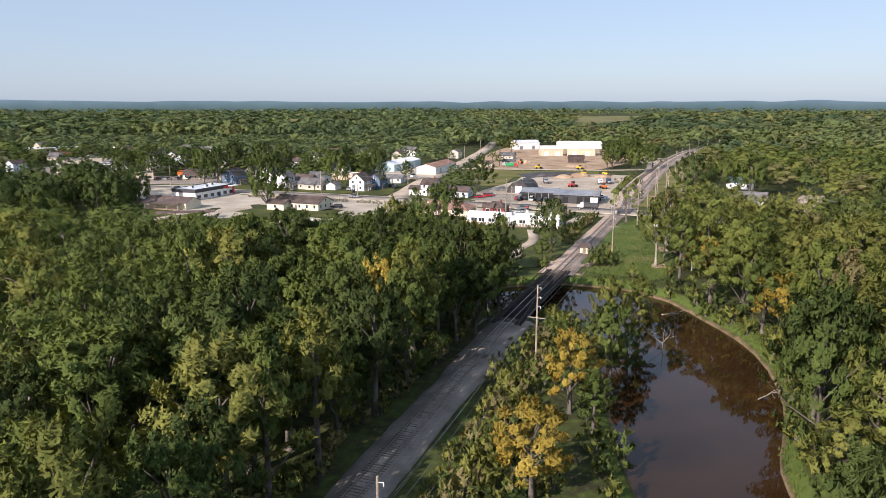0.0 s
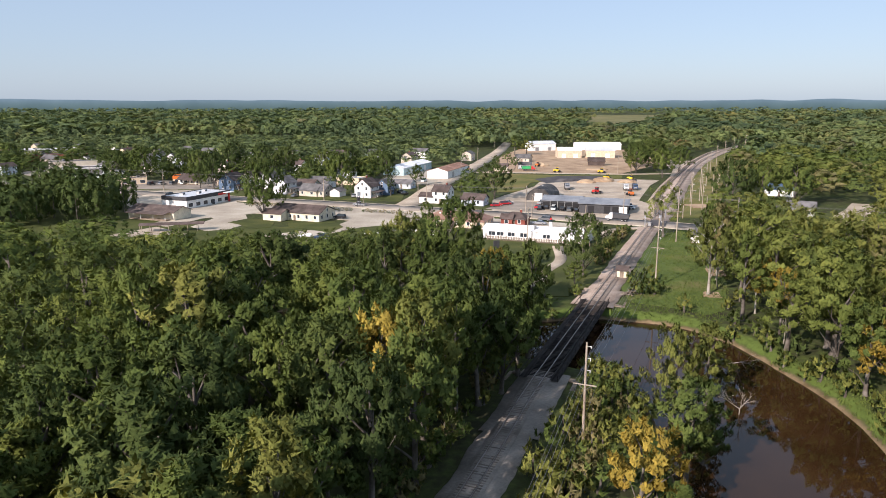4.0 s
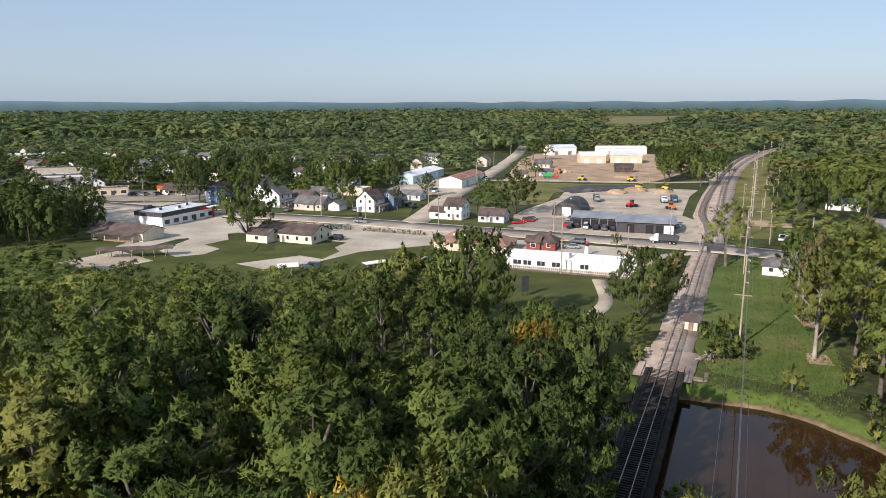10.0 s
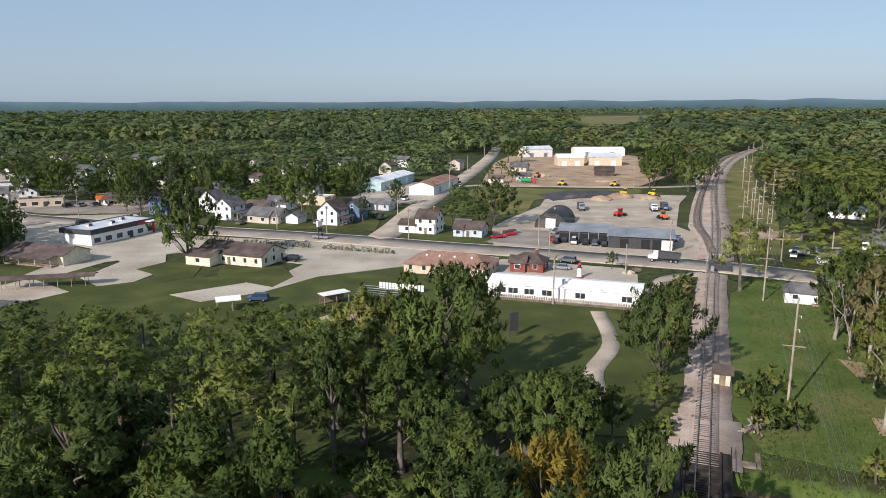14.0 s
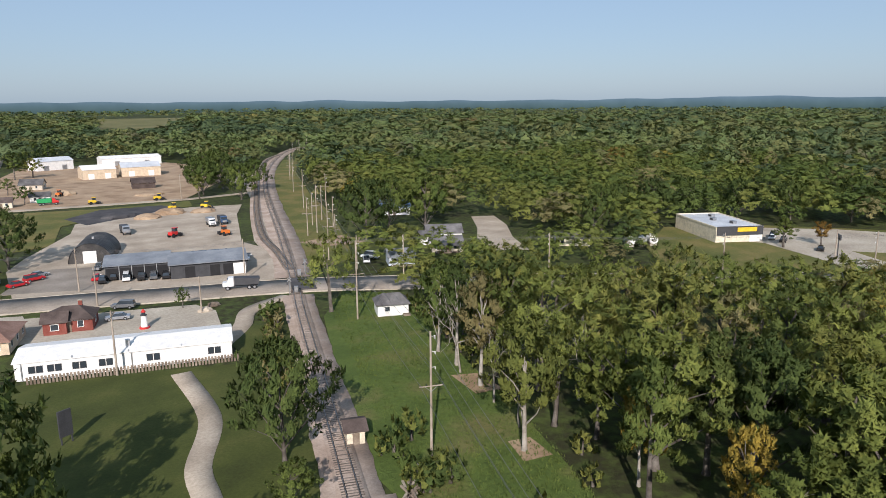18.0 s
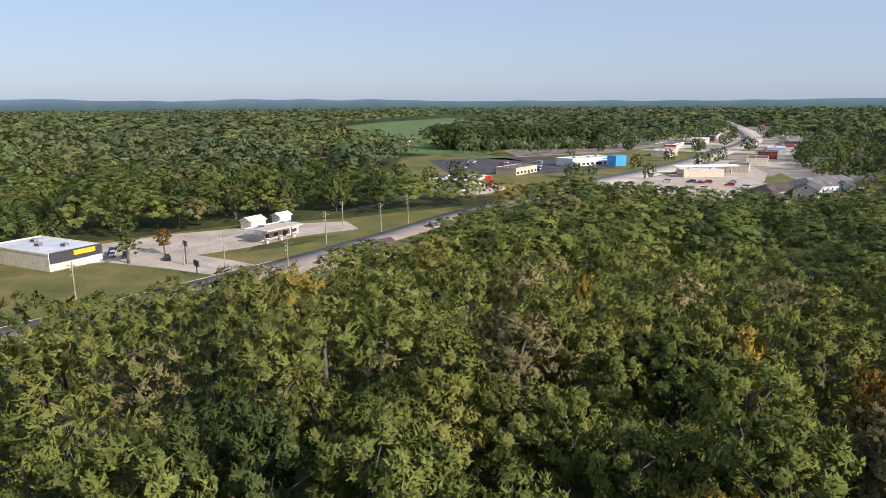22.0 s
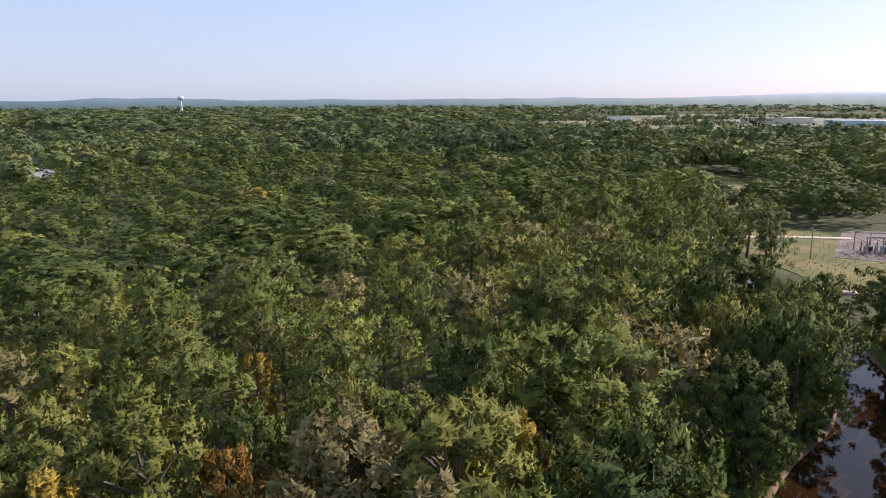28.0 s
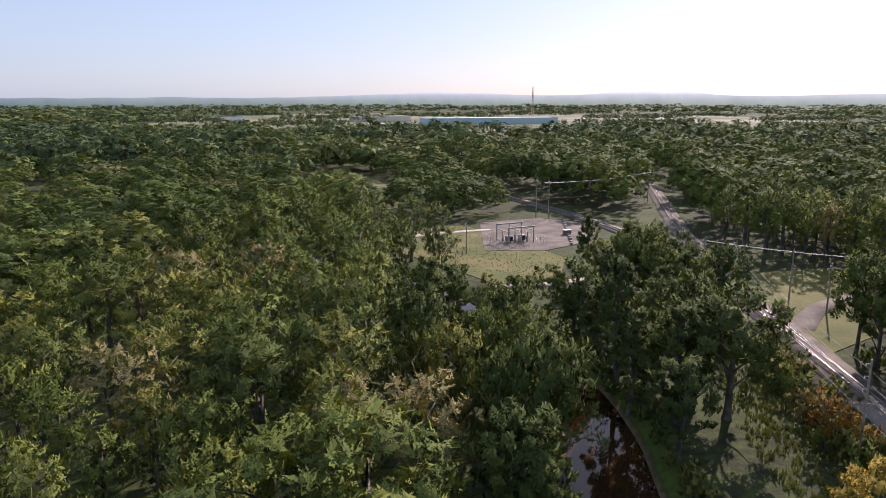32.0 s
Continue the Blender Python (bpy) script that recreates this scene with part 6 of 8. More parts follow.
# --- warehouse and filling station
WH = flat_block(207.4, 243.4, 240, 27, 15.5, 4.6, CREAM, PALEROOF, "cream warehouse shop with a pale metal roof", band=None, units=3, glazed=False)
part("front_panel", box_bm(13.65, -7.6, 2.2, 13.9, 7.6, 5.0), CHARCOAL, WH)
part("sign_panel", box_bm(13.92, -1.0, 3.3, 14.08, 5.4, 4.6, bevel=0.03), YELLOWP, WH, "yellow sign board")
part("front_wall", box_bm(13.55, 3.25, 0.02, 13.75, 7.4, 2.15), WHITE, WH)
for _i in range(7):
    part("wall_rib", box_bm(-13.2 + 4.2 * _i, 7.76, 0, -13.0 + 4.2 * _i, 7.88, 4.2), TAN, WH)
GS = flat_block(241, 187.5, -33, 17, 7.5, 3.2, BEIGE, CONCRETE, "low beige filling station with a flat roof", band=WHITE, units=2)
CP = thing("pump_canopy", pose(233.5, 184.0, 0, 0, 0, -33), "flat pale pump canopy on steel posts", "canopy")
part("roof", box_bm(-8, -3.2, 4.0, 8, 3.2, 4.5, bevel=0.05), BEIGE, CP)
for _x in (-6, 0, 6):
    part("post", box_bm(_x - 0.15, -0.15, 0, _x + 0.15, 0.15, 4.0), GALV, CP)
    _p = part("fuel_pump", box_bm(_x - 0.4, -1.3, 0.02, _x + 0.4, -0.8, 1.7, bevel=0.05), WHITE, CP)
    part("pump_panel", box_bm(_x - 0.3, -1.33, 1.0, _x + 0.3, -1.305, 1.5), CHARCOAL, _p)
house(256, 197, -33, 7, 5, 3.0, 1.2, CREAM, CREAM, "cream gabled garage behind the filling station", win=False, category="garage")
house(271, 190, -33, 6, 4, 2.2, 1.0, WHITE, WHITE, "small white shed behind the filling station", win=False, category="shed")
house(206.5, 152.5, -38, 14, 9, 2.8, 1.8, BEIGE, BROWNROOF, "low dark-roofed roadside garage", category="garage")
for _i in range(3):
    _t = thing("storage_tank", pose(169 + 3.4 * _i, 249 - 1.6 * _i, 0, 0, 0, -35), "white horizontal fuel tank on saddles", "tank", "fuel tanks")
    bm = bmesh.new()
    cyl(bm, (0, -2.2, 1.9), (0, 2.2, 1.9), 1.35, 1.35, 20)
    bmesh.ops.bevel(bm, geom=[e for e in bm.edges if abs(abs(e.verts[0].co.y) - 2.2) < 0.01 and abs(abs(e.verts[1].co.y) - 2.2) < 0.01], offset=0.35, segments=2, affect="EDGES")
    part("shell", bm, WHITE, _t)
    for _y in (-1.3, 1.3):
        part("saddle", box_bm(-1.0, _y - 0.15, 0, 1.0, _y + 0.15, 0.75), CONCRETE, _t)
# --- roadside shops along the highway
RS = flat_block(364, 117, -38, 30, 18, 5.5, WHITE, PALEROOF, "white store with a bright red corner front", band=None, units=2, glazed=False)
part("front_panel", box_bm(8, -9.3, 0.02, 15.2, -9.02, 5.9), REDPAINT, RS, "bright red entrance front")
part("shop_window", box_bm(9.5, -9.4, 0.3, 13.8, -9.31, 3.0), GLASS, RS)
flat_block(490, 22, -60, 40, 16, 5.0, WHITE, PALEROOF, "white car showroom with a bright blue entrance", band=None, sign=(SKYBLUE, 14, 12), units=3)
part("entrance_tower", box_bm(-5, -4, 0, 5, 4, 7.0, bevel=0.1), SKYBLUE, thing("showroom_entrance", pose(479, 4, 0, 0, 0, -60), "bright blue showroom entrance tower", "showroom"))
for _a in ((436, 78, -38, 26, 14, 4.2, TAN, GREYROOF, "brown flat-roofed shop by the sales lot"), (642, -92, -35, 40, 16, 5, CREAM, GREYROOF, "tan strip of shops with dark roof"), (560, -58, -35, 26, 14, 4.6, TAN, PALEROOF, "tan flat-roofed roadside restaurant"),
           (720, -150, -35, 30, 16, 5, WHITE, PALEROOF, "pale flat-roofed roadside store"), (880, -205, -30, 36, 16, 5, REDBRICK, GREYROOF, "red brick flat-roofed roadside store"), (800, -160, -30, 30, 16, 5, CREAM, GREYROOF, "cream flat-roofed roadside store"),
           (1470, -290, -20, 150, 50, 9, WHITE, PALEROOF, "long white warehouse far along the highway"), (1120, -260, -20, 60, 24, 7, BEIGE, PALEROOF, "beige store far along the highway"),
           (382, -158, -30, 26, 14, 5, WHITE, PALEROOF, "white flat-roofed clinic among trees"), (-280, -1030, 2, 230, 46, 11, TEAL, PALEROOF, "very long pale factory hall in the distance"), (-120, -1215, 5, 110, 40, 10, CREAM, PALEROOF, "distant cream factory hall"),
           (-92, -900, 10, 60, 20, 7, WHITE, PALEROOF, "distant white shed in open land"), (165, -1290, 10, 70, 26, 8, WHITE, GREYROOF, "distant white school block"), (-560, -980, -10, 70, 24, 8, WHITE, PALEROOF, "distant white works beside open land"), (378, -1345, 0, 60, 20, 7, BEIGE, GREYROOF, "distant beige block among trees")):
    flat_block(*_a, units=3, glazed=_a[3] < 60)
house(341, -57, -68, 36, 15, 3.4, 3.4, GREYBLUE, GREYROOF, "wide low apartment house with a hipped grey roof", hip=6.0, chimney=True, category="apartment house", wing=(8, -8, 10, 8, 3.2, 2.0))
house(324, -24, -60, 22, 12, 3.0, 2.6, BEIGE, BROWNROOF, "long low house with a dark shingle roof", hip=4.0, category="house")
house(318, -36, -35, 16, 10, 4.0, 2.6, BEIGE, GREYROOF, "beige house with grey roof", category="house")
house(300, 1, -35, 9, 7, 3.4, 2.6, WHITE, BROWNROOF, "white gabled house at the wood's edge")
house(294, -9, -35, 13, 8, 3.0, 1.8, REDBRICK, GREYROOF, "red brick house with grey roof")
FC = thing("fuel_canopy", pose(423, -33, 0, 0, 0, 94), "long white fuel canopy on slim posts", "canopy")
part("roof", box_bm(-20, -3.6, 4.3, 20, 3.6, 5.1, bevel=0.08), WHITE, FC)
part("fascia", box_bm(-20.1, -3.75, 4.4, 20.1, -3.61, 4.9), REDPAINT, FC)
for _k in range(6):
    part("post", box_bm(-17 + 6.8 * _k - 0.2, -0.2, 0, -17 + 6.8 * _k + 0.2, 0.2, 4.3), WHITE, FC)
    part("pump", box_bm(-17 + 6.8 * _k - 0.4, -1.5, 0.03, -17 + 6.8 * _k + 0.4, -0.8, 1.7, bevel=0.05), CHARCOAL, FC)
flat_block(408, -24, 94, 24, 10, 4.2, TAN, PALEROOF, "tan kiosk shop beside the fuel canopy", units=2)
# the edge of downtown beyond the corner store
for _a in ((-172, 390, 24, 17, 9, 3.2, TAN, GREYROOF, "tan flat-roofed shop with dark awning"), (-292, 541, 26, 46, 16, 4.6, REDBRICK, BROWNROOF, "long brown brick block downtown"), (-250, 486, 26, 34, 16, 4.2, BEIGE, GREYROOF, "beige downtown shop with grey roof"),
           (-222, 442, 26, 26, 14, 4.0, WHITE, GREYROOF, "white shop with grey flat roof"), (-142, 398, 16, 18, 9, 3.6, TAN, BROWNROOF, "low brown shop with an orange band"), (-330, 590, 26, 40, 18, 5, WHITE, PALEROOF, "large white hall with pale roof")):
    flat_block(*_a, units=2, band=ORANGEP if "orange" in _a[-1] else None, glazed=_a[3] < 30)
for _a in ((-195, 396, 24, 10, 7, 4.8, 2.4, WHITE, GREYROOF, "white two-storey gabled house by downtown", 2), (-184, 402, 114, 9, 7, 4.6, 2.4, WHITE, GREYROOF, "white gabled house by downtown", 2), (-214, 414, 24, 12, 8, 3.0, 2.2, WHITE, BROWNROOF, "white bungalow by downtown", 1), (-236, 432, 114, 11, 8, 3.2, 2.2, CREAM, GREYROOF, "cream bungalow by downtown", 1)):
    house(*_a[:-1], storeys=_a[-1])
# paved lots and blocks along both sides of the highway
_hw = random.Random(12)
_line = STREET[(STREET[:, 0] > 440) & (STREET[:, 0] < 1180)]
_nrm = normals(_line)
_cols = [(WHITE, "white"), (TAN, "tan"), (CREAM, "cream"), (BEIGE, "beige"), (REDBRICK, "red brick"), (GREYBLUE, "grey-blue")]
for _i in range(4, len(_line), 9):
    for _s in (-1, 1):
        if _s < 0 and _line[_i][0] < 560:
            continue
        _c = _line[_i] + _nrm[_i] * _s * 42
        _rot = math.degrees(math.atan2(_line[min(_i + 1, len(_line) - 1)][1] - _line[_i][1], 6.0 * 0.85))
        _q = [tuple(_line[_i] + _nrm[_i] * _s * o + (_line[min(_i + 3, len(_line) - 1)] - _line[_i]) * k) for o, k in ((9, -1.2), (9, 1.2), (66, 1.2), (66, -1.2))]
        slab("lot", _q, 0.02 + 0.004 * (_i % 3), CONCRETE if _i % 2 else ASPHALT, "paved lot beside the highway", "parking lot")
        _m, _w = _hw.choice(_cols)
        flat_block(_c[0], _c[1], -28 if _s > 0 else 152, _hw.uniform(18, 30), _hw.uniform(10, 15), _hw.uniform(3.8, 5.2), _m, _hw.choice((PALEROOF, GREYROOF, BROWNROOF)), f"{_w} flat-roofed shop on a paved lot", units=1, glazed=False, band=_hw.choice((None, CHARCOAL, REDPAINT)))
# houses of the further town and suburbs, kept apart by gardens
_tr = random.Random(31)


def town_houses():
    walls = [WHITE, WHITE, CREAM, BEIGE, GREYBLUE, TAN]
    words = ["white", "white", "cream", "beige", "grey-blue", "tan"]
    roofs = [GREYROOF, BROWNROOF, GREYROOF]
    made = []
    spots = []
    for i in range(11):
        for j in range(8):
            spots.append((-410 + 40 * i + 9 * j, 398 + 38 * j - 13 * i + _tr.uniform(-8, 8), G0))
    for i in range(9):
        for j in range(4):
            spots.append((440 + 36 * i, -118 - 30 * j - 19 * i + _tr.uniform(-6, 6), -35))
    for i in range(5):
        spots.append((690 + 26 * i, 175 - 8 * i, -15))
    for i in range(4):
        spots.append((330 + 34 * i, -850 - 20 * i, 10))
    for x, y, rot in spots:
        x += _tr.uniform(-7, 7)
        if x > -60 and y < 520 and x < 120:
            continue
        if y < 350 + max(0, -0.36 * (x + 40)) and x < 0:
            continue
        if inside(np.array([x]), np.array([y]), DOWNTOWN)[0] or any(math.hypot(x - a, y - b) < 17 for a, b in made) or line_dist(np.array([x]), np.array([y]), STREET[::2])[0] < 20:
            continue
        made.append((x, y))
        k = _tr.randrange(6)
        two = _tr.random() < 0.45
        house(x, y, rot + _tr.choice((0, 90)), _tr.uniform(8, 13), _tr.uniform(6.5, 9), 5.0 if two else 2.8, _tr.uniform(1.7, 2.8), walls[k], roofs[_tr.randrange(3)], f"{words[k]} {'two-storey house' if two else 'bungalow'} among garden trees", storeys=2 if two else 1, chimney=_tr.random() < 0.3, sparse=True)
    return made


TOWN = town_houses()


FACTORY_LAND = [(330, -800), (180, -700), (20, -600), (-180, -520), (-520, -560), (-860, -680), (-1000, -1400), (-500, -1900), (0, -1960), (260, -1500)]


def grow_town_trees():
    """Shade trees between the houses of the town."""
    px, py, r = scatter(-470, 60, 345, 790, 11.0, 77)
    keep = ~unseen(px, py) & (r.uniform(0, 1, len(px)) > 0.26) & (py > 352 + np.maximum(0, -0.38 * (px + 40))) & (line_dist(px, py, STREET[::2]) > 16) & (line_dist(px, py, CROSS_ST) > 10)
    keep &= ~((px > -48) & (px < 4) & (py < 490)) & ~((px > 8) & (py < 660))
    for ob in list(bpy.data.objects):
        if ob.parent is None and ob.name.split(".")[0] in ("house", "shop_building", "metal_shed") and ob.location.y > 300 and ob.location.x < 60:
            keep &= np.hypot(px - ob.location.x - 1, (py - ob.location.y + 8) * 0.75) > 9.5
    keep &= ~inside(px, py, DOWNTOWN)
    px, py = px[keep], py[keep]
    front = py < 480 + np.maximum(0, -0.4 * (px + 40))
    for part_of, protos in ((front, BROAD), (~front, DISTANT)):
        n = int(part_of.sum())
        stand("town_trees", protos, px[part_of], py[part_of], r.choice((1, 1, 1, 0, 0, 6), n), r, "dark green shade trees filling the town's gardens", 0.72, 1.32, wood=False, wide=(0.95, 1.5), mats=CLUMP if protos is BROAD else HAZY_CANOPY)
    # the dark grove west of the park
    qx, qy, r = scatter(-190, -124, 248, 330, 10.5, 9)
    k = inside(qx, qy, [(-185, 262), (-150, 252), (-127, 270), (-125, 288), (-134, 312), (-160, 330), (-186, 318)])
    stand("grove", BROAD, qx[k], qy[k], np.ones(int(k.sum()), dtype=int), r, "dark dense grove west of the park", 0.85, 1.1, wide=(0.7, 0.95), heights=np.ones(int(k.sum())), mats=CLUMP)
    # gardens and clumps along the highway
    hx, hy, r = scatter(380, 1200, -420, 120, 15, 13)
    k = inside(hx, hy, [(560, 120), (700, 60), (900, -120), (1150, -330), (900, -340), (700, -300), (520, -240), (400, -140), (420, -100), (700, -240), (880, -290), (740, -160), (560, 20)])
    k &= line_dist(hx, hy, STREET[::2]) > 26
    k |= inside(hx, hy, [(452, -100), (520, -140), (640, -215), (740, -280), (860, -340), (700, -330), (560, -270), (450, -200), (370, -130), (352, -80)]) & (r.uniform(0, 1, len(hx)) < 0.75)
    for ob in list(bpy.data.objects):
        if ob.parent is None and ob.name.split(".")[0] in ("house", "shop_building") and ob.location.x > 330 and ob.location.y < 100:
            k &= np.hypot(hx - ob.location.x, hy - ob.location.y) > 9.0
    for part_of, protos in ((k & (hx < 560), BROAD), (k & (hx >= 560), DISTANT)):
        n = int(part_of.sum())
        stand("roadside_trees", protos, hx[part_of], hy[part_of], np.where(r.uniform(0, 1, n) < 0.6, 1, 0), r, "clumps of green trees among the roadside shops", 0.5, 0.95, wood=False, heights=np.ones(n), mats=CLUMP if protos is BROAD else HAZY_CANOPY)
    # hedgerows and copses in the open land round the factory
    fx, fy, r = scatter(-900, 330, -1700, -540, 17, 29)
    k = inside(fx, fy, FACTORY_LAND) & (np.sin(fx * 0.011 + 2.0 * np.sin(fy * 0.004)) * np.sin(fy * 0.019 + fx * 0.003) > 0.42)
    k &= ~inside(fx, fy, [(-440, -1100), (-100, -1100), (-20, -900), (-120, -780), (-330, -820)])
    stand("field_trees", DISTANT, fx[k], fy[k], r.choice((0, 1, 1, 2), int(k.sum())), r, "hedgerows and copses in the open land", 0.6, 1.0, False, HAZY_CANOPY, np.ones(int(k.sum())))
    # single trees between the lots
    line = STREET[(STREET[:, 0] > 300) & (STREET[:, 0] < 1180)]
    side = normals(line)
    k = r.integers(0, len(line), 90)
    off = r.choice((-1, 1), 90) * r.choice((17.0, 70.0, 78.0, 92.0), 90) + r.normal(0, 3, 90)
    lx, ly = (line[k] + side[k] * off[:, None]).T
    ok = ~inside(lx, ly, [(420, 0), (560, 0), (560, 140), (420, 140)])
    for ob in list(bpy.data.objects):
        if ob.parent is None and ob.name.split(".")[0] in ("house", "shop_building", "showroom_entrance", "car", "truck") and ob.location.x > 280:
            ok &= np.hypot(lx - ob.location.x, ly - ob.location.y) > 14.0
    lx, ly = lx[ok], ly[ok]
    stand("roadside_trees", BROAD, lx, ly, np.where(r.uniform(0, 1, len(lx)) < 0.6, 1, 0), r, "rounded dark trees between the roadside lots", 0.45, 0.8, wood=False, heights=np.ones(len(lx)), mats=CLUMP)
    bx, by, r = scatter(620, 760, -60, 130, 11, 17)
    k = inside(bx, by, [(635, 118), (650, -44), (745, -30), (735, 120)])
    stand("tree_belt", BROAD, bx[k], by[k], np.ones(int(k.sum()), dtype=int), r, "dark belt of trees behind the sales lot", 0.9, 1.3, wood=False, heights=np.ones(int(k.sum())), mats=CLUMP)
    return len(px)


grow_town_trees()
WOODS = grow_woods()
FARWOODS = grow_far_woods()
print("trees", WOODS, FARWOODS)

# ---------------------------------------------------------------- poles and wires


def utility_pole(x, y, h, bearing, arm_at=0.58, label="tall weathered wooden utility pole with crossarm", arms=True, bent=0.0):
    t = thing("utility_pole", pose(x, y, -0.1, bent, 0, bearing), label, "utility pole", "utility poles")
    bm = bmesh.new()
    cyl(bm, (0, 0, -0.5), (0, 0, h), 0.19, 0.12, 10)
    part("pole", bm, POLEWOOD, t)
    if arms:
        z = h * arm_at
        part("crossarm", box_bm(-1.5, -0.22, z - 0.07, 1.5, -0.1, z + 0.07, bevel=0.02), POLEWOOD, t)
        for s in (-1, 1):
            bm = bmesh.new()
            cyl(bm, (0, -0.16, z - 0.75), (s * 0.8, -0.16, z - 0.05), 0.025, 0.025, 5)
            part("brace", bm, GALV, t)
        for k in (-1.4, -0.6, 0.6, 1.4):
            bm = bmesh.new()
            cyl(bm, (k, -0.16, z + 0.07), (k, -0.16, z + 0.3), 0.05, 0.035, 6)
            part("insulator", bm, GLASS, t)
        for k in (0.72, 0.84, 0.96):
            bm = bmesh.new()
            cyl(bm, (0, 0, h * k), (0.55, 0, h * k + 0.08), 0.035, 0.03, 6)
            cyl(bm, (0.55, 0, h * k + 0.08), (0.55, 0, h * k - 0.28), 0.06, 0.05, 6)
            part("post_insulator", bm, WHITE, t)
    return t


WIRE = paint("weathered_cable", (0.16, 0.16, 0.165), 0.6, 0.3)


def wire(parent, p, q, sag, r=0.022):
    p, q = np.array(p, dtype=float), np.array(q, dtype=float)
    s = np.linspace(0, 1, 11)
    pts = p + (q - p) * s[:, None]
    pts[:, 2] -= sag * 4 * s * (1 - s)
    v, f = tube(pts, [r] * len(pts), 4)
    return link_mesh("wire", from_arrays("wire", v, f, [WIRE]), None, parent)


RAIL_POLES = [(-33, -14), (-5.2, 50), (15.4, 109), (45.8, 183.9), (67.5, 238.0), (89.2, 290), (106, 329), (128, 383), (149, 436), (171, 486), (196, 538), (222, 588), (250, 634), (283, 686), (318, 735)]
for _i, (_x, _y) in enumerate(RAIL_POLES):
    utility_pole(_x, _y, 13.2 if _i < 3 else 16.4 if _i < 8 else 14.5, -22)
for (_x, _y), (_u, _v) in zip(RAIL_POLES[:11], RAIL_POLES[1:12]):
    _t = thing("overhead_wires", pose(0, 0, 0), "thin grey overhead wires between wooden poles", "power lines", "overhead wires")
    _n = 15.4 if _v < 400 else 13.8
    _d0, _d1 = (-3.2 if _y < 130 else 0.0), (-3.2 if _v < 130 else 0.0)
    for _o, _z in ((0.55, 15.3), (0.55, 13.4), (0.55, 11.4), (-1.4, 9.6), (1.4, 9.6)):
        _c, _s = math.cos(radians(-22)), math.sin(radians(-22))
        wire(_t, (_x + _o * _c, _y + _o * _s, _z + _d0 * _z / 16.0), (_u + _o * _c, _v + _o * _s, _z + _d1 * _z / 16.0), 0.9)
for _x, _y, _h in ((97, 300, 11), (116, 336, 11), (101, 326, 13), (112, 344, 12), (120, 352, 13), (139, 384, 14), (84, 283, 9), (90, 276, 9)):
    utility_pole(_x, _y, _h, -22, label="leaning old wooden pole beside the tracks", arms=_h > 10)
STREET_POLES = [(-190, 385), (-142, 361), (-92, 341), (-58, 329), (-12, 308), (27.2, 296.7), (62, 283), (96, 263), (126, 241), (160, 213), (192, 190), (226, 168), (262, 143)]
for _x, _y in STREET_POLES:
    utility_pole(_x, _y, 10.5, 70, 0.9, "wooden street pole with a top crossarm")
for (_x, _y), (_u, _v) in zip(STREET_POLES[:-1], STREET_POLES[1:]):
    _t = thing("overhead_wires", pose(0, 0, 0), "thin grey overhead wires along the street", "power lines", "overhead wires")
    for _o in (-1.2, 0.0, 1.2):
        wire(_t, (_x + _o * 0.35, _y + _o * 0.94, 9.5), (_u + _o * 0.35, _v + _o * 0.94, 9.5), 0.6, 0.018)
for _x, _y, _h in ((21.6, 236.5, 11), (27.8, 280.5, 9), (44, 262, 8), (-17.4, 344, 10), (3.2, 431, 11), (16, 520, 11), (32, 600, 11), (97, 444, 12), (-40, 323, 8), (200, 203, 8), (258, 166, 9), (246, 152, 10), (188, 173, 9)):
    utility_pole(_x, _y, _h, 70, 0.92, "plain wooden pole at the roadside", arms=_h > 8.5)
SOUTH_POLES = [(-36.6, -30.8), (-39.7, -44.9), (-48.5, -15.5), (-45.6, -1.2), (11.3, -70.5), (-33, -122), (-29, -124)]
for _i, (_x, _y) in enumerate(SOUTH_POLES):
    utility_pole(_x, _y, 9.0 if _i == 4 else (14.0 if _i > 4 else 10.5), 20, 0.9, "dark wooden pole by the southern junction", arms=_i != 2)
_t = thing("overhead_wires", pose(0, 0, 0), "bundle of dark sagging cables across the tracks", "power lines", "overhead wires")
for _o in range(4):
    wire(_t, (-36.6, -30.8 + 0.4 * _o, 9.6), (-78, 4 + 0.4 * _o, 9.8), 1.0, 0.035)
    wire(_t, (-31, -122 + 0.5 * _o, 13.0), (-88, -150 + 0.5 * _o, 12.5), 1.0, 0.035)
for _x, _y in ((-78, 4), (-88, -150)):
    utility_pole(_x, _y, 11, 20, 0.9, "dark wooden pole beyond the tracks")

# ---------------------------------------------------------------- vehicles


def hull(profile, w, top_in=0.0, bevel=0.05):
    """A body from a side outline (x along the car, z up), w wide."""
    bm = bmesh.new()
    zmax = max(p[1] for p in profile)
    sides = []
    for s in (-1, 1):
        sides.append([bm.verts.new((x, s * (w / 2 - top_in * (z / zmax) ** 2), z)) for x, z in profile])
    a, b = sides
    n = len(profile)
    bm.faces.new(a[::-1])
    bm.faces.new(b)
    for i in range(n):
        bm.faces.new((a[i], a[(i + 1) % n], b[(i + 1) % n], b[i]))
    bmesh.ops.recalc_face_normals(bm, faces=bm.faces)
    if bevel:
        bmesh.ops.bevel(bm, geom=bm.edges[:], offset=bevel, segments=1, affect="EDGES")
    return bm


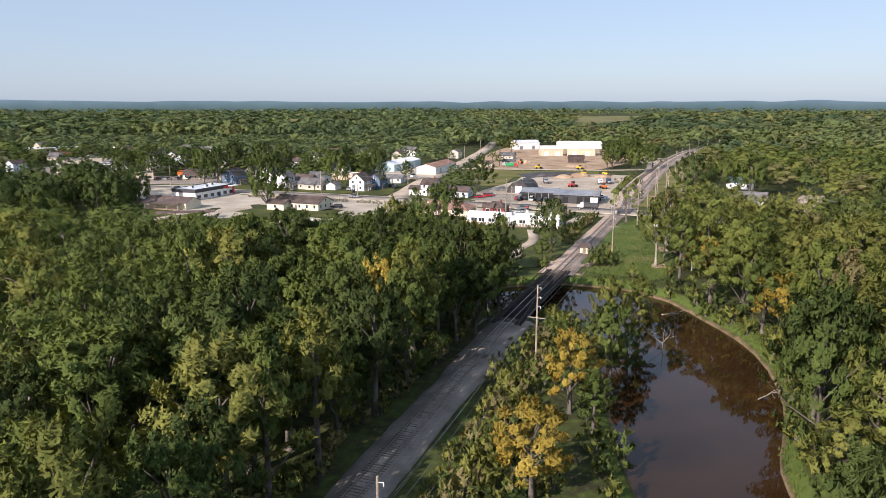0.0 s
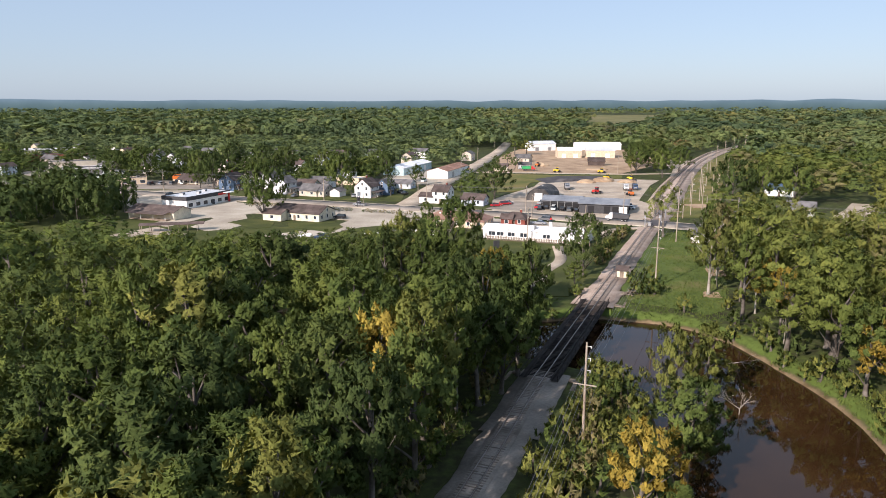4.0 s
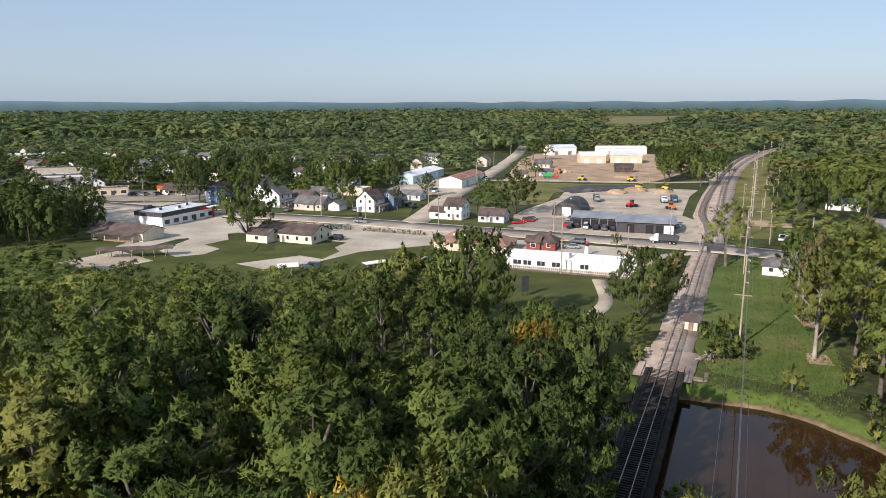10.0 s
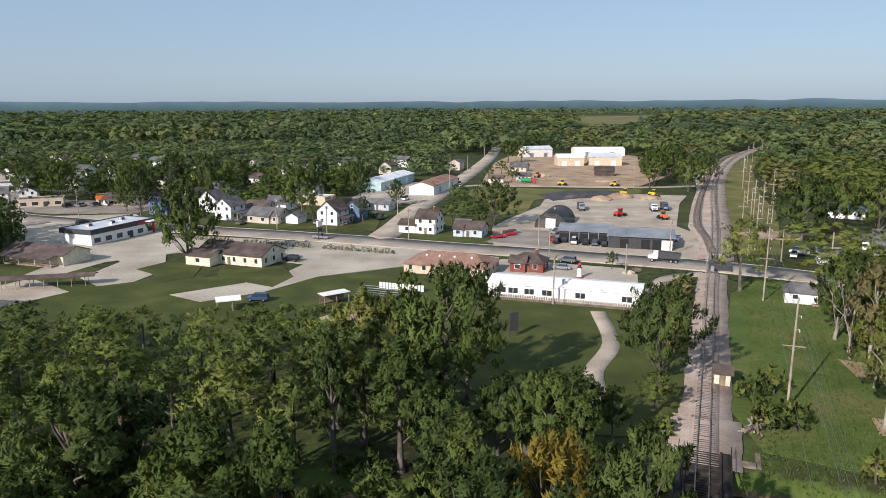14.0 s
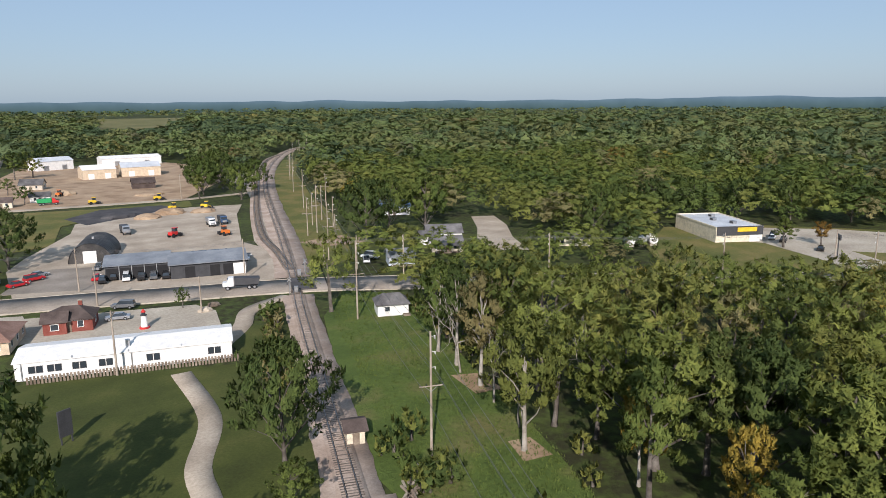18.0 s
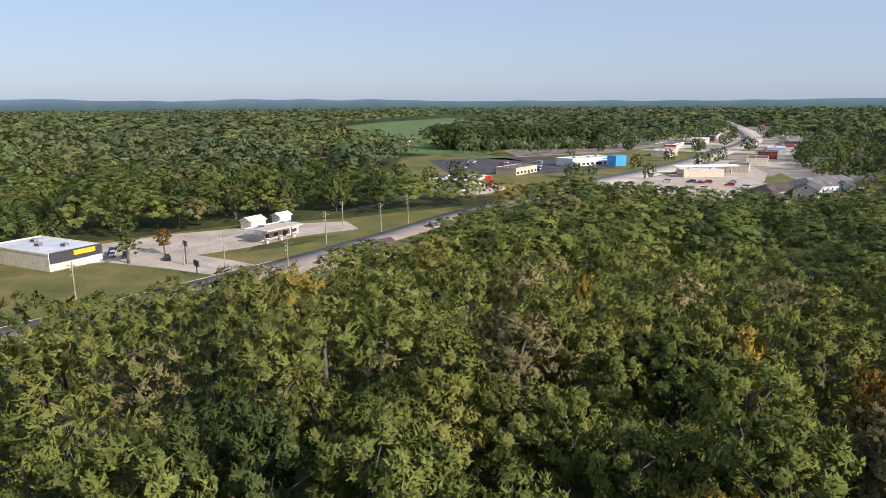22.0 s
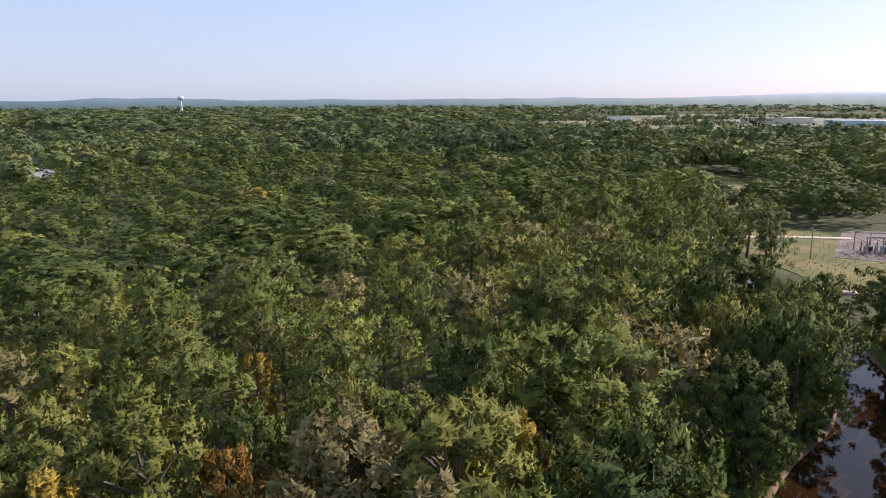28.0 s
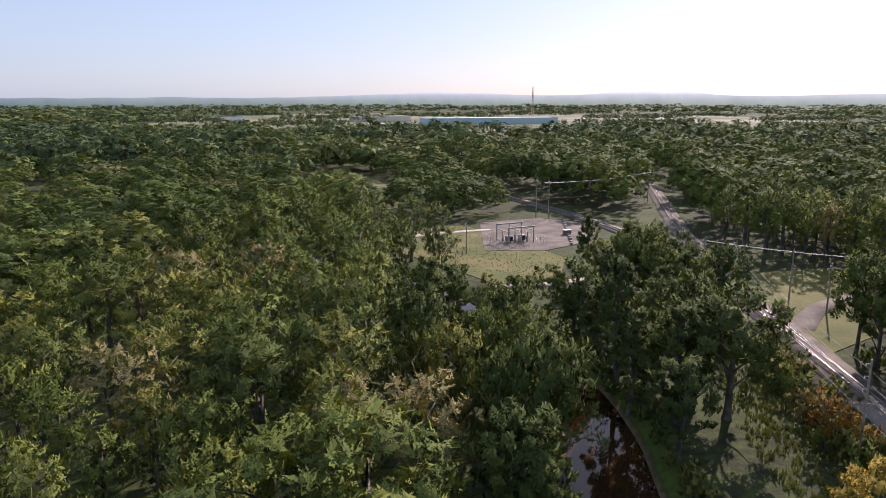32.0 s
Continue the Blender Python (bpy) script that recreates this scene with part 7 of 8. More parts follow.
CAR_SHAPES = {
    "sedan": (4.7, [(-2.35, 0.3), (2.35, 0.3), (2.35, 0.68), (1.3, 0.88), (-1.7, 0.92), (-2.35, 0.85)], [(-1.75, 0.88), (1.25, 0.85), (0.5, 1.42), (-1.0, 1.44)]),
    "suv": (4.8, [(-2.4, 0.35), (2.4, 0.35), (2.4, 0.9), (1.35, 1.05), (-2.4, 1.05)], [(-2.35, 1.03), (1.3, 1.03), (0.65, 1.72), (-2.15, 1.74)]),
    "pickup": (5.6, [(-2.8, 0.42), (2.8, 0.42), (2.8, 1.0), (1.6, 1.12), (-0.6, 1.12), (-0.62, 1.1), (-2.8, 1.1)], [(-0.55, 1.1), (1.55, 1.1), (0.9, 1.82), (-0.45, 1.84)]),
    "van": (5.2, [(-2.6, 0.4), (2.6, 0.4), (2.6, 1.0), (1.9, 1.2), (-2.6, 1.2)], [(-2.58, 1.18), (1.85, 1.18), (1.2, 2.1), (-2.55, 2.15)]),
}
PAINT_WORD = ["white", "silver", "black", "red", "dark blue", "grey"]
_cars = {}


def wheel_mesh():
    bm = bmesh.new()
    cyl(bm, (0, -0.11, 0), (0, 0.11, 0), 0.34, 0.34, 12)
    me = bpy.data.meshes.new("wheel")
    bm.to_mesh(me)
    bm.free()
    me.materials.append(RUBBER)
    bm = bmesh.new()
    cyl(bm, (0, -0.125, 0), (0, 0.125, 0), 0.19, 0.19, 10)
    rim = bpy.data.meshes.new("rim")
    bm.to_mesh(rim)
    bm.free()
    rim.materials.append(GALV)
    return me, rim


WHEEL, RIM = wheel_mesh()


def vehicle(kind, colour, x, y, rot):
    at = pose(x, y, 0.07, 0, 0, rot)
    key = (kind, colour)
    if key in _cars:
        return copy_thing(_cars[key], at)
    L, body, cab = CAR_SHAPES[kind]
    t = thing("car" if kind in ("sedan", "suv") else kind, at, f"parked {PAINT_WORD[colour]} {kind} standing on its four wheels", "car" if kind in ("sedan", "suv") else kind, "parked vehicles")
    part("body", hull(body, 1.84, 0.06), CAR_PAINTS[colour], t)
    part("cabin_glass", hull(cab, 1.66, 0.22, 0.03), GLASS, t)
    zt = max(p[1] for p in cab)
    xs = [p[0] for p in cab if p[1] > zt - 0.06]
    part("roof", box_bm(min(xs), -0.62, zt - 0.02, max(xs), 0.62, zt + 0.04, bevel=0.02), CAR_PAINTS[colour], t)
    if kind == "pickup":
        part("cargo_bed", box_bm(-2.7, -0.78, 1.06, -0.7, 0.78, 1.115), CHARCOAL, t)
    for sx in (-L * 0.31, L * 0.32):
        for sy in (-0.84, 0.84):
            w = link_mesh("wheel", WHEEL, None, t, at=pose(sx, sy, 0.34))
            link_mesh("rim", RIM, None, w)
    for sy in (-0.65, 0.65):
        part("headlight", box_bm(L / 2 - 0.06, sy - 0.17, 0.62, L / 2 + 0.015, sy + 0.17, 0.78), WHITE, t)
    _cars[key] = t
    return t


_vr = random.Random(8)
KINDS = ["sedan", "suv", "pickup", "suv", "sedan", "van"]
PARKED = [("suv", 2, 36.5, 304.5, 75), ("van", 0, 38.8, 301.4, 75), ("pickup", 2, 42.0, 300.2, 75), ("suv", 5, 44.6, 299.0, 75), ("suv", 2, 47.2, 297.6, 75), ("sedan", 3, 33.0, 306.5, 70), ("suv", 2, 33.5, 302.5, 75),
          ("sedan", 0, 69.5, 304, 160), ("pickup", 0, 71.0, 308, 160), ("suv", 2, 66.5, 300.5, 160), ("sedan", 3, 16.5, 311.0, 20), ("suv", 3, 20.5, 315, 20), ("sedan", 1, 22, 319, 20), ("suv", 4, -42.5, 240.6, 175), ("suv", 2, -43.2, 279.6, 160),
          ("sedan", 1, 29, 268, 160), ("suv", 5, 32, 276, 150), ("pickup", 1, 36, 318, 60), ("sedan", 0, -2, 333, 70), ("pickup", 2, -30, 357, 70), ("suv", 2, -26, 353, 70), ("sedan", 2, -24, 349, 70), ("sedan", 5, -73, 339, 70), ("suv", 1, -45.5, 339, 70),
          ("pickup", 1, -40, 311, 160), ("pickup", 0, -118, 352, 160), ("suv", 2, -131, 342, 70), ("sedan", 0, 213.0, 227.5, 20), ("suv", 2, 211.0, 223.0, 20), ("suv", 2, 216.0, 229.0, 20), ("sedan", 2, 207, 210, 20), ("sedan", 0, 196, 148.5, 130),
          ("suv", 2, 199, 144, 130), ("sedan", 4, 192, 152, 130), ("pickup", 0, 96, 281, 60), ("van", 0, 99, 284, 120), ("sedan", 2, 139, 300, 60), ("suv", 0, 9, 449, 70), ("pickup", 1, 1, 447, 250), ("sedan", 2, -14, 452, 70), ("van", 0, -17, 400, 70)]
for _k, _c, _x, _y, _r in PARKED:
    vehicle(_k, _c, _x, _y, _r)
for _i in range(6):
    vehicle(_vr.choice(KINDS), _vr.randrange(6), -158 + 5.2 * _i, 384 + 1.4 * _i, 75)
for _j in range(4):
    for _i in range(10):
        if _vr.random() < 0.85:
            vehicle(_vr.choice(KINDS[:5]), _vr.choice((0, 0, 1, 2, 4, 5, 3)), 452 + 7.0 * _i - 2 * _j, 112 - 24 * _j - 1.5 * _i, 60)
for _i in range(14):
    vehicle(_vr.choice(KINDS[:5]), _vr.choice((0, 1, 2, 4, 3)), 345 + _vr.uniform(0, 40), 30 - 4.5 * _i + _vr.uniform(-2, 2), 55)


def heavy_truck(x, y, rot, cab_mat, bed_mat, label):
    t = thing("dump_truck", pose(x, y, 0.05, 0, 0, rot), label, "truck", "heavy vehicles")
    part("chassis", box_bm(-4.0, -0.5, 0.75, 4.0, 0.5, 1.05), CHARCOAL, t)
    c = part("cab", hull([(1.6, 0.9), (4.1, 0.9), (4.1, 1.75), (3.1, 1.9), (2.8, 2.85), (1.6, 2.95)], 2.3, 0.1), cab_mat, t)
    part("windscreen", box_bm(2.86, -0.95, 1.95, 3.06, 0.95, 2.6), GLASS, c, at=pose(0, 0, 0))
    part("grille", box_bm(4.08, -0.7, 1.0, 4.14, 0.7, 1.65), GALV, c)
    part("dump_body", hull([(-4.1, 1.1), (1.4, 1.1), (1.4, 2.9), (-4.4, 2.6)], 2.45, 0.0), bed_mat, t)
    part("exhaust", box_bm(1.45, 1.0, 1.0, 1.57, 1.12, 3.4), GALV, t)
    for sx in (-3.1, -1.9, 3.0):
        for sy in (-1.05, 1.05):
            w = link_mesh("wheel", WHEEL, None, t, at=pose(sx, sy, 0.5) @ Matrix.Diagonal((1.5, 1.5, 1.5, 1)))
            link_mesh("rim", RIM, None, w)
    return t


heavy_truck(83, 366, -100, CAR_PAINTS[0], GALV, "white dump truck parked in the yard")
heavy_truck(88, 368, -100, CAR_PAINTS[4], CHARCOAL, "dark dump truck parked beside the other")
heavy_truck(54.8, 369, -95, CAR_PAINTS[1], CHARCOAL, "silver-cabbed truck standing in the yard")
heavy_truck(58, 275.6, 158, CAR_PAINTS[0], CHARCOAL, "white-cabbed dump truck waiting by the crossing")
heavy_truck(46, 463, -10, REDPAINT, GREENP, "green and red dump truck on the depot lane")


def loader(x, y, rot, m, label):
    t = thing("wheel_loader", pose(x, y, 0.05, 0, 0, rot), label, "loader", "heavy vehicles")
    part("body", box_bm(-2.2, -0.9, 0.8, 0.6, 0.9, 1.9, bevel=0.1), m, t)
    c = part("cab", box_bm(-0.6, -0.7, 1.9, 0.7, 0.7, 3.0, bevel=0.08), GLASS, t)
    part("cab_roof", box_bm(-0.7, -0.78, 3.0, 0.8, 0.78, 3.12), m, c)
    bm = bmesh.new()
    for s in (-0.6, 0.6):
        cyl(bm, (0.4, s, 1.4), (2.3, s, 0.7), 0.12, 0.1, 6)
    part("arms", bm, m, t)
    part("bucket", hull([(2.2, 0.2), (3.2, 0.1), (2.5, 0.35), (2.4, 1.1), (2.1, 1.1)], 2.4, 0, 0.0), CHARCOAL, t)
    for sx in (-1.5, 1.3):
        for sy in (-0.95, 0.95):
            link_mesh("wheel", WHEEL, None, t, at=pose(sx, sy, 0.68) @ Matrix.Diagonal((2.0, 1.7, 2.0, 1)))


for _x, _y, _r, _m, _l in ((66, 352, 30, REDPAINT, "small red tractor in the yard"), (80, 345, 100, ORANGEP, "orange skid loader in the yard"), (84, 412, 10, YELLOWP, "yellow wheel loader by the soil heaps"), (96, 408, -30, YELLOWP, "yellow loader at the edge of the yard"),
                           (55, 492, 60, ORANGEP, "orange loader in the sandy depot"), (62, 452, 5, YELLOWP, "yellow roadwork machine on the lane"), (88, 447, 5, YELLOWP, "yellow compactor on the lane"), (8, 462, 70, ORANGEP, "orange roadwork machine on the street")):
    loader(_x, _y, _r, _m, _l)


def heap(x, y, r, h, m, label, name="soil_mound"):
    rng = random.Random(int(x * 7 + y))
    bm = bmesh.new()
    bmesh.ops.create_icosphere(bm, subdivisions=3, radius=1)
    for v in bm.verts:
        k = 1 + 0.25 * noise.noise(v.co * 2.3 + Vector((x, y, 0)))
        v.co = Vector((v.co.x * r * k, v.co.y * r * k * 0.8, max(-0.05, v.co.z) * h * k))
    tagged(part(name, bm, m, at=pose(x, y, 0.0)), label, "heap")


for _x, _y, _r, _h, _m in ((70, 398, 5, 1.8, DIRT), (80, 404, 6, 2.2, DIRT), (92, 400, 5, 1.6, DIRT), (62, 408, 7, 1.5, DARK_ASPHALT), (45, 263, 1.6, 0.9, GRAVEL), (48, 266, 1.4, 0.8, BOARDS), (58, 496, 5, 2.2, DIRT), (90, 470, 7, 1.2, DIRT)):
    heap(_x, _y, _r, _h, _m, "heap of loose soil and rubble in the yard")

# ---------------------------------------------------------------- small things of the park and street
PF = thing("picket_fence", pose(0, 0, 0), "weathered brown wooden fence behind the white building", "fence")
_a, _b = np.array((9.5, 241.0)), np.array((39.5, 230.6))
for _i in range(62):
    _p = _a + (_b - _a) * _i / 61
    part("picket", box_bm(-0.16, -0.03, 0, 0.16, 0.03, 1.25 + 0.12 * ((_i * 7) % 5) / 5), BOARDS, PF, at=pose(_p[0], _p[1], 0, 0, 0, -19 + (_i % 3)))
ribbon("fence_rail", np.array([_a, (_a + _b) / 2, _b]) + np.array((0.05, 0.08)), 0.03, 0.03, 0.95, BOARDS, "", "", thick=0.1, kind="", parent=PF)

LH = thing("lighthouse_ornament", pose(31.8, 259, 0.03), "small red and white ornamental lighthouse", "ornament")
for _n, _z0, _z1, _r0, _r1, _m in (("base", 0, 0.35, 1.0, 0.95, REDPAINT), ("tower", 0.35, 2.6, 0.7, 0.48, WHITE), ("gallery", 2.6, 2.75, 0.65, 0.65, CHARCOAL), ("lantern", 2.75, 3.3, 0.36, 0.36, GLASS), ("cap", 3.3, 3.9, 0.5, 0.05, REDPAINT)):
    bm = bmesh.new()
    cyl(bm, (0, 0, _z0), (0, 0, _z1), _r0, _r1, 12)
    part(_n, bm, _m, LH)
DG = thing("dugout_shelter", pose(-25.5, 238.5, 0, 0, 0, 35), "open park shelter with a white sloping roof", "shelter")
part("roof", box_bm(-3.2, -1.5, 2.3, 3.2, 1.5, 2.42, bevel=0.02), WHITE, DG)
part("back_wall", box_bm(-3.0, 1.1, 0, 3.0, 1.25, 2.3), BOARDS, DG)
part("bench", box_bm(-2.7, 0.4, 0.4, 2.7, 0.85, 0.48), BOARDS, DG)
for _x in (-2.9, 0, 2.9):
    part("post", box_bm(_x - 0.06, -1.3, 0, _x + 0.06, -1.18, 2.3), POLEWOOD, DG)
BL = thing("bleachers", pose(-17, 243, 0, 0, 0, -20), "pale aluminium bleachers beside the diamond", "bleachers")
for _i in range(5):
    part("seat_plank", box_bm(-5, 0.6 * _i, 0.35 + 0.35 * _i, 5, 0.6 * _i + 0.3, 0.4 + 0.35 * _i), GALV, BL)
for _x in (-4.5, 0, 4.5):
    part("support", box_bm(_x - 0.05, 0, 0, _x + 0.05, 2.7, 0.34), GALV, BL)
WR = thing("white_fence", pose(-12, 249, 0, 0, 0, -20), "white panelled fence by the lot", "fence")
for _i in range(14):
    part("picket", box_bm(-5 + 0.8 * _i, -0.05, 0, -4.35 + 0.8 * _i, 0.05, 1.5), WHITE, WR)
for _x, _y, _l, _r in ((-95, 254, 20, 12), (-47, 234, 4.5, 20)):
    _t = thing("picnic_shelter", pose(_x, _y, 0, 0, 0, _r), "long low open shelter with a pale roof", "shelter")
    part("roof", gable_roof(_l, 3, 2.4, 0.5, 0.3), BROWNROOF if _l > 10 else WHITE, _t)
    for _k in range(int(_l // 3) + 1):
        for _s in (-1.35, 1.35):
            part("post", box_bm(-_l / 2 + 3 * _k - 0.07, _s - 0.07, 0, -_l / 2 + 3 * _k + 0.07, _s + 0.07, 2.4), POLEWOOD, _t)
SG = thing("signboard", pose(10.8, 216, 0, 0, 0, 20), "black upright signboard standing in the park", "signboard")
part("board", box_bm(-0.9, -0.12, 1.0, 0.9, 0.12, 4.6, bevel=0.04), CHARCOAL, SG)
for _x in (-0.7, 0.7):
    part("post", box_bm(_x - 0.08, -0.08, 0, _x + 0.08, 0.08, 1.0), CHARCOAL, SG)
SN = thing("pylon_sign", pose(-40.1, 309.4, 0, 0, 0, 70), "dark two-tier roadside pylon sign", "sign")
for _x in (-0.8, 0.8):
    part("post", box_bm(_x - 0.12, -0.12, 0, _x + 0.12, 0.12, 6.0), CHARCOAL, SN)
part("sign_panel", box_bm(-1.5, -0.25, 4.4, 1.5, 0.25, 6.2, bevel=0.04), WHITE, SN)
part("sign_panel", box_bm(-1.3, -0.2, 2.8, 1.3, 0.2, 3.9, bevel=0.04), CHARCOAL, SN)
for _x, _y, _h in ((201.4, 203, 6.5), (188, 196, 4)):
    _t = thing("road_sign", pose(_x, _y, 0, 0, 0, 40), "dark roadside signboard on a post", "sign")
    part("post", box_bm(-0.12, -0.12, 0, 0.12, 0.12, _h - 1.5), CHARCOAL, _t)
    part("sign_panel", box_bm(-1.4, -0.18, _h - 1.5, 1.4, 0.18, _h, bevel=0.04), CHARCOAL, _t)
# hedges along the empty lot
_hr = np.random.default_rng(3)
for _i in range(44):
    if _i % 15 in (13, 14):
        continue
    _x, _y = -88 + 1.72 * _i, 321.3 - 0.62 * _i
    place_tree(SHRUB[_i % 4], _x, _y - 7.5, 5 if _i % 3 else 1, 0.30 + 0.03 * (_i % 3), _i * 40.0, 1.3, "low clipped brown hedge at the lot's edge", "bush", "hedges", z=0.0)
for _s in (-1, 1):
    _x, _y = (64.6, 263.2) if _s < 0 else (76.2, 278.5)
    _t = thing("crossing_signal", pose(_x, _y, 0, 0, 0, -28 if _s < 0 else 152), "railway crossing signal mast with crossbuck and lights", "signal", "crossing signals")
    bm = bmesh.new()
    cyl(bm, (0, 0, 0), (0, 0, 4.2), 0.09, 0.08, 8)
    part("mast", bm, GALV, _t)
    for _a2 in (45, -45):
        part("crossbuck", box_bm(-0.6, -0.12, -0.08, 0.6, -0.09, 0.08), GALV, _t, at=pose(0, 0, 3.6, 0, _a2, 0))
    for _lx in (-0.45, 0.45):
        bm = bmesh.new()
        cyl(bm, (_lx, -0.1, 2.7), (_lx, -0.28, 2.7), 0.2, 0.22, 10)
        part("lamp", bm, CHARCOAL, _t)
    part("gate_arm", box_bm(0.14, -0.18, 1.0, 0.26, -0.1, 4.4), GALV, _t)
    part("relay_box", box_bm(1.0, 1.0, 0, 1.9, 1.7, 1.7, bevel=0.04), GALV, _t)

# ---------------------------------------------------------------- the substation
SB = thing("substation", pose(-7.5, -84, 0.05, 0, 0, 12) @ Matrix.Diagonal((0.72, 0.72, 0.72, 1)), "small grey steel electrical substation on gravel", "substation")
for _x in (-6, 0, 6):
    for _y in (-5, 5):
        part("column", box_bm(_x - 0.16, _y - 0.16, 0, _x + 0.16, _y + 0.16, 7.0), GALV, SB)
for _y in (-5, 5):
    part("beam", box_bm(-6.4, _y - 0.2, 6.6, 6.4, _y + 0.2, 7.1), GALV, SB)
for _x in (-6, 0, 6):
    part("beam", box_bm(_x - 0.15, -4.8, 5.0, _x + 0.15, 4.8, 5.3), GALV, SB)
for _x in (-4.5, -1.5, 1.5, 4.5):
    for _y in (-2.5, 2.5):
        bm = bmesh.new()
        cyl(bm, (_x, _y, 2.4), (_x, _y, 4.2), 0.16, 0.12, 8)
        part("insulator", bm, BROWNROOF, SB)
        part("pedestal", box_bm(_x - 0.3, _y - 0.3, 0, _x + 0.3, _y + 0.3, 2.4), GALV, SB)
for _x in (-3.2, 3.0):
    _tr2 = part("transformer", box_bm(_x - 1.3, -0.9, 0.3, _x + 1.3, 0.9, 2.6, bevel=0.08), GALV, SB)
    for _k in range(5):
        part("fin", box_bm(_x - 1.1 + 0.5 * _k, 0.9, 0.6, _x - 1.0 + 0.5 * _k, 1.5, 2.3), CHARCOAL, _tr2)
for _i in range(28):
    _u = _i / 28 * 4
    _k, _f = int(_u), _u - int(_u)
    _c4 = [(-10, -8), (10, -8), (10, 9), (-10, 9)]
    _p, _q = _c4[_k], _c4[(_k + 1) % 4]
    part("fence_post", box_bm(-0.04, -0.04, 0, 0.04, 0.04, 2.3), GALV, SB, at=pose(_p[0] + (_q[0] - _p[0]) * _f, _p[1] + (_q[1] - _p[1]) * _f, 0))
ribbon("fence_rail", np.array([(-10, -8), (10, -8), (10, 9), (-10, 9), (-10, -8)], dtype=float), 0.03, 0.03, 2.3, GALV, "", "", thick=0.06, kind="", parent=SB)
EB = thing("equipment_box", pose(-27.3, -91, 0.05, 0, 0, 10), "small pale equipment box on a gravel pad", "box")
part("body", box_bm(-1.2, -0.7, 0, 1.2, 0.7, 1.4, bevel=0.04), BOARDS, EB)
part("lid", box_bm(-1.3, -0.8, 1.4, 1.3, 0.8, 1.55), WHITE, EB)
for _i in range(14):
    _t = part("boulder", box_bm(-0.6, -0.45, 0, 0.6, 0.45, 0.7, bevel=0.18), GRAVEL, at=pose(-37 + 1.1 * _i, -118 + 3.2 * _i, 0.02, 0, 0, _i * 33) @ Matrix.Diagonal((1, 1, 0.7 + 0.1 * (_i % 4), 1)))
    tagged(_t, "grey boulder in a row along the pad", "boulder", "boulders")
# the radio mast and the water tower far off
MT = thing("radio_mast", pose(-439, -1256, 0), "slender red and white lattice radio mast", "mast")
for _i in range(6):
    bm = bmesh.new()
    for _s in ((-1, -1), (1, -1), (1, 1), (-1, 1)):
        cyl(bm, (_s[0] * (2.2 - 0.3 * _i), _s[1] * (2.2 - 0.3 * _i), 11 * _i), (_s[0] * (1.9 - 0.3 * _i), _s[1] * (1.9 - 0.3 * _i), 11 * _i + 11), 0.3, 0.3, 5)
    for _k in range(4):
        cyl(bm, (-2.1 + 0.3 * _i, 0, 11 * _i + 2.75 * _k), (2.1 - 0.3 * _i, 0, 11 * _i + 2.75 * _k + 2.75), 0.2, 0.2, 4)
    part("section", bm, GALV if _i % 2 else ORANGEP, MT)
WT = thing("water_tower", pose(1330, -1480, 0), "distant white water tower on a column", "water tower")
bm = bmesh.new()
cyl(bm, (0, 0, 0), (0, 0, 42), 3.0, 2.0, 12)
part("column", bm, WHITE, WT)
bm = bmesh.new()
bmesh.ops.create_uvsphere(bm, u_segments=18, v_segments=10, radius=8.5, matrix=Matrix.Translation((0, 0, 49)) @ Matrix.Diagonal((1, 1, 0.75, 1)))
part("tank", bm, WHITE, WT)

# ---------------------------------------------------------------- river bank: fallen wood
for _x, _y, _r, _s in ((47.5, 97.5, 110, 1.0), (46.0, 140.0, 60, 0.9), (43.5, 184, -20, 0.5)):
    _t = thing("driftwood", pose(_x, _y, -1.6 if _y < 150 else 0.05, 78, 10, _r) @ Matrix.Diagonal((_s * 0.55,) * 3 + (1,)), "bleached fallen tree lying at the water's edge", "driftwood", "fallen wood")
    link_mesh("branches", tree_mesh(BARE[0], "wood").copy(), None, _t)
    _t.children[0].data.materials.clear()
    _t.children[0].data.materials.append(BARK_PALE)
CR = thing("timber_crib", pose(38.6, 178.6, 0, 0, 0, -22), "stack of grey broken timbers beside the track", "timber stack")
for _i in range(9):
    part("timber", box_bm(-2.4, -0.13, 0, 2.4, 0.13, 0.26, bevel=0.02), BOARDS if _i % 3 else CONCRETE, CR, at=pose(0.2 * (_i % 3), 0.45 * (_i % 4) - 0.8, 0.27 * (_i // 4), 0, 0, 70 + 17 * (_i % 5) - 30))

# ---------------------------------------------------------------- undergrowth and grass


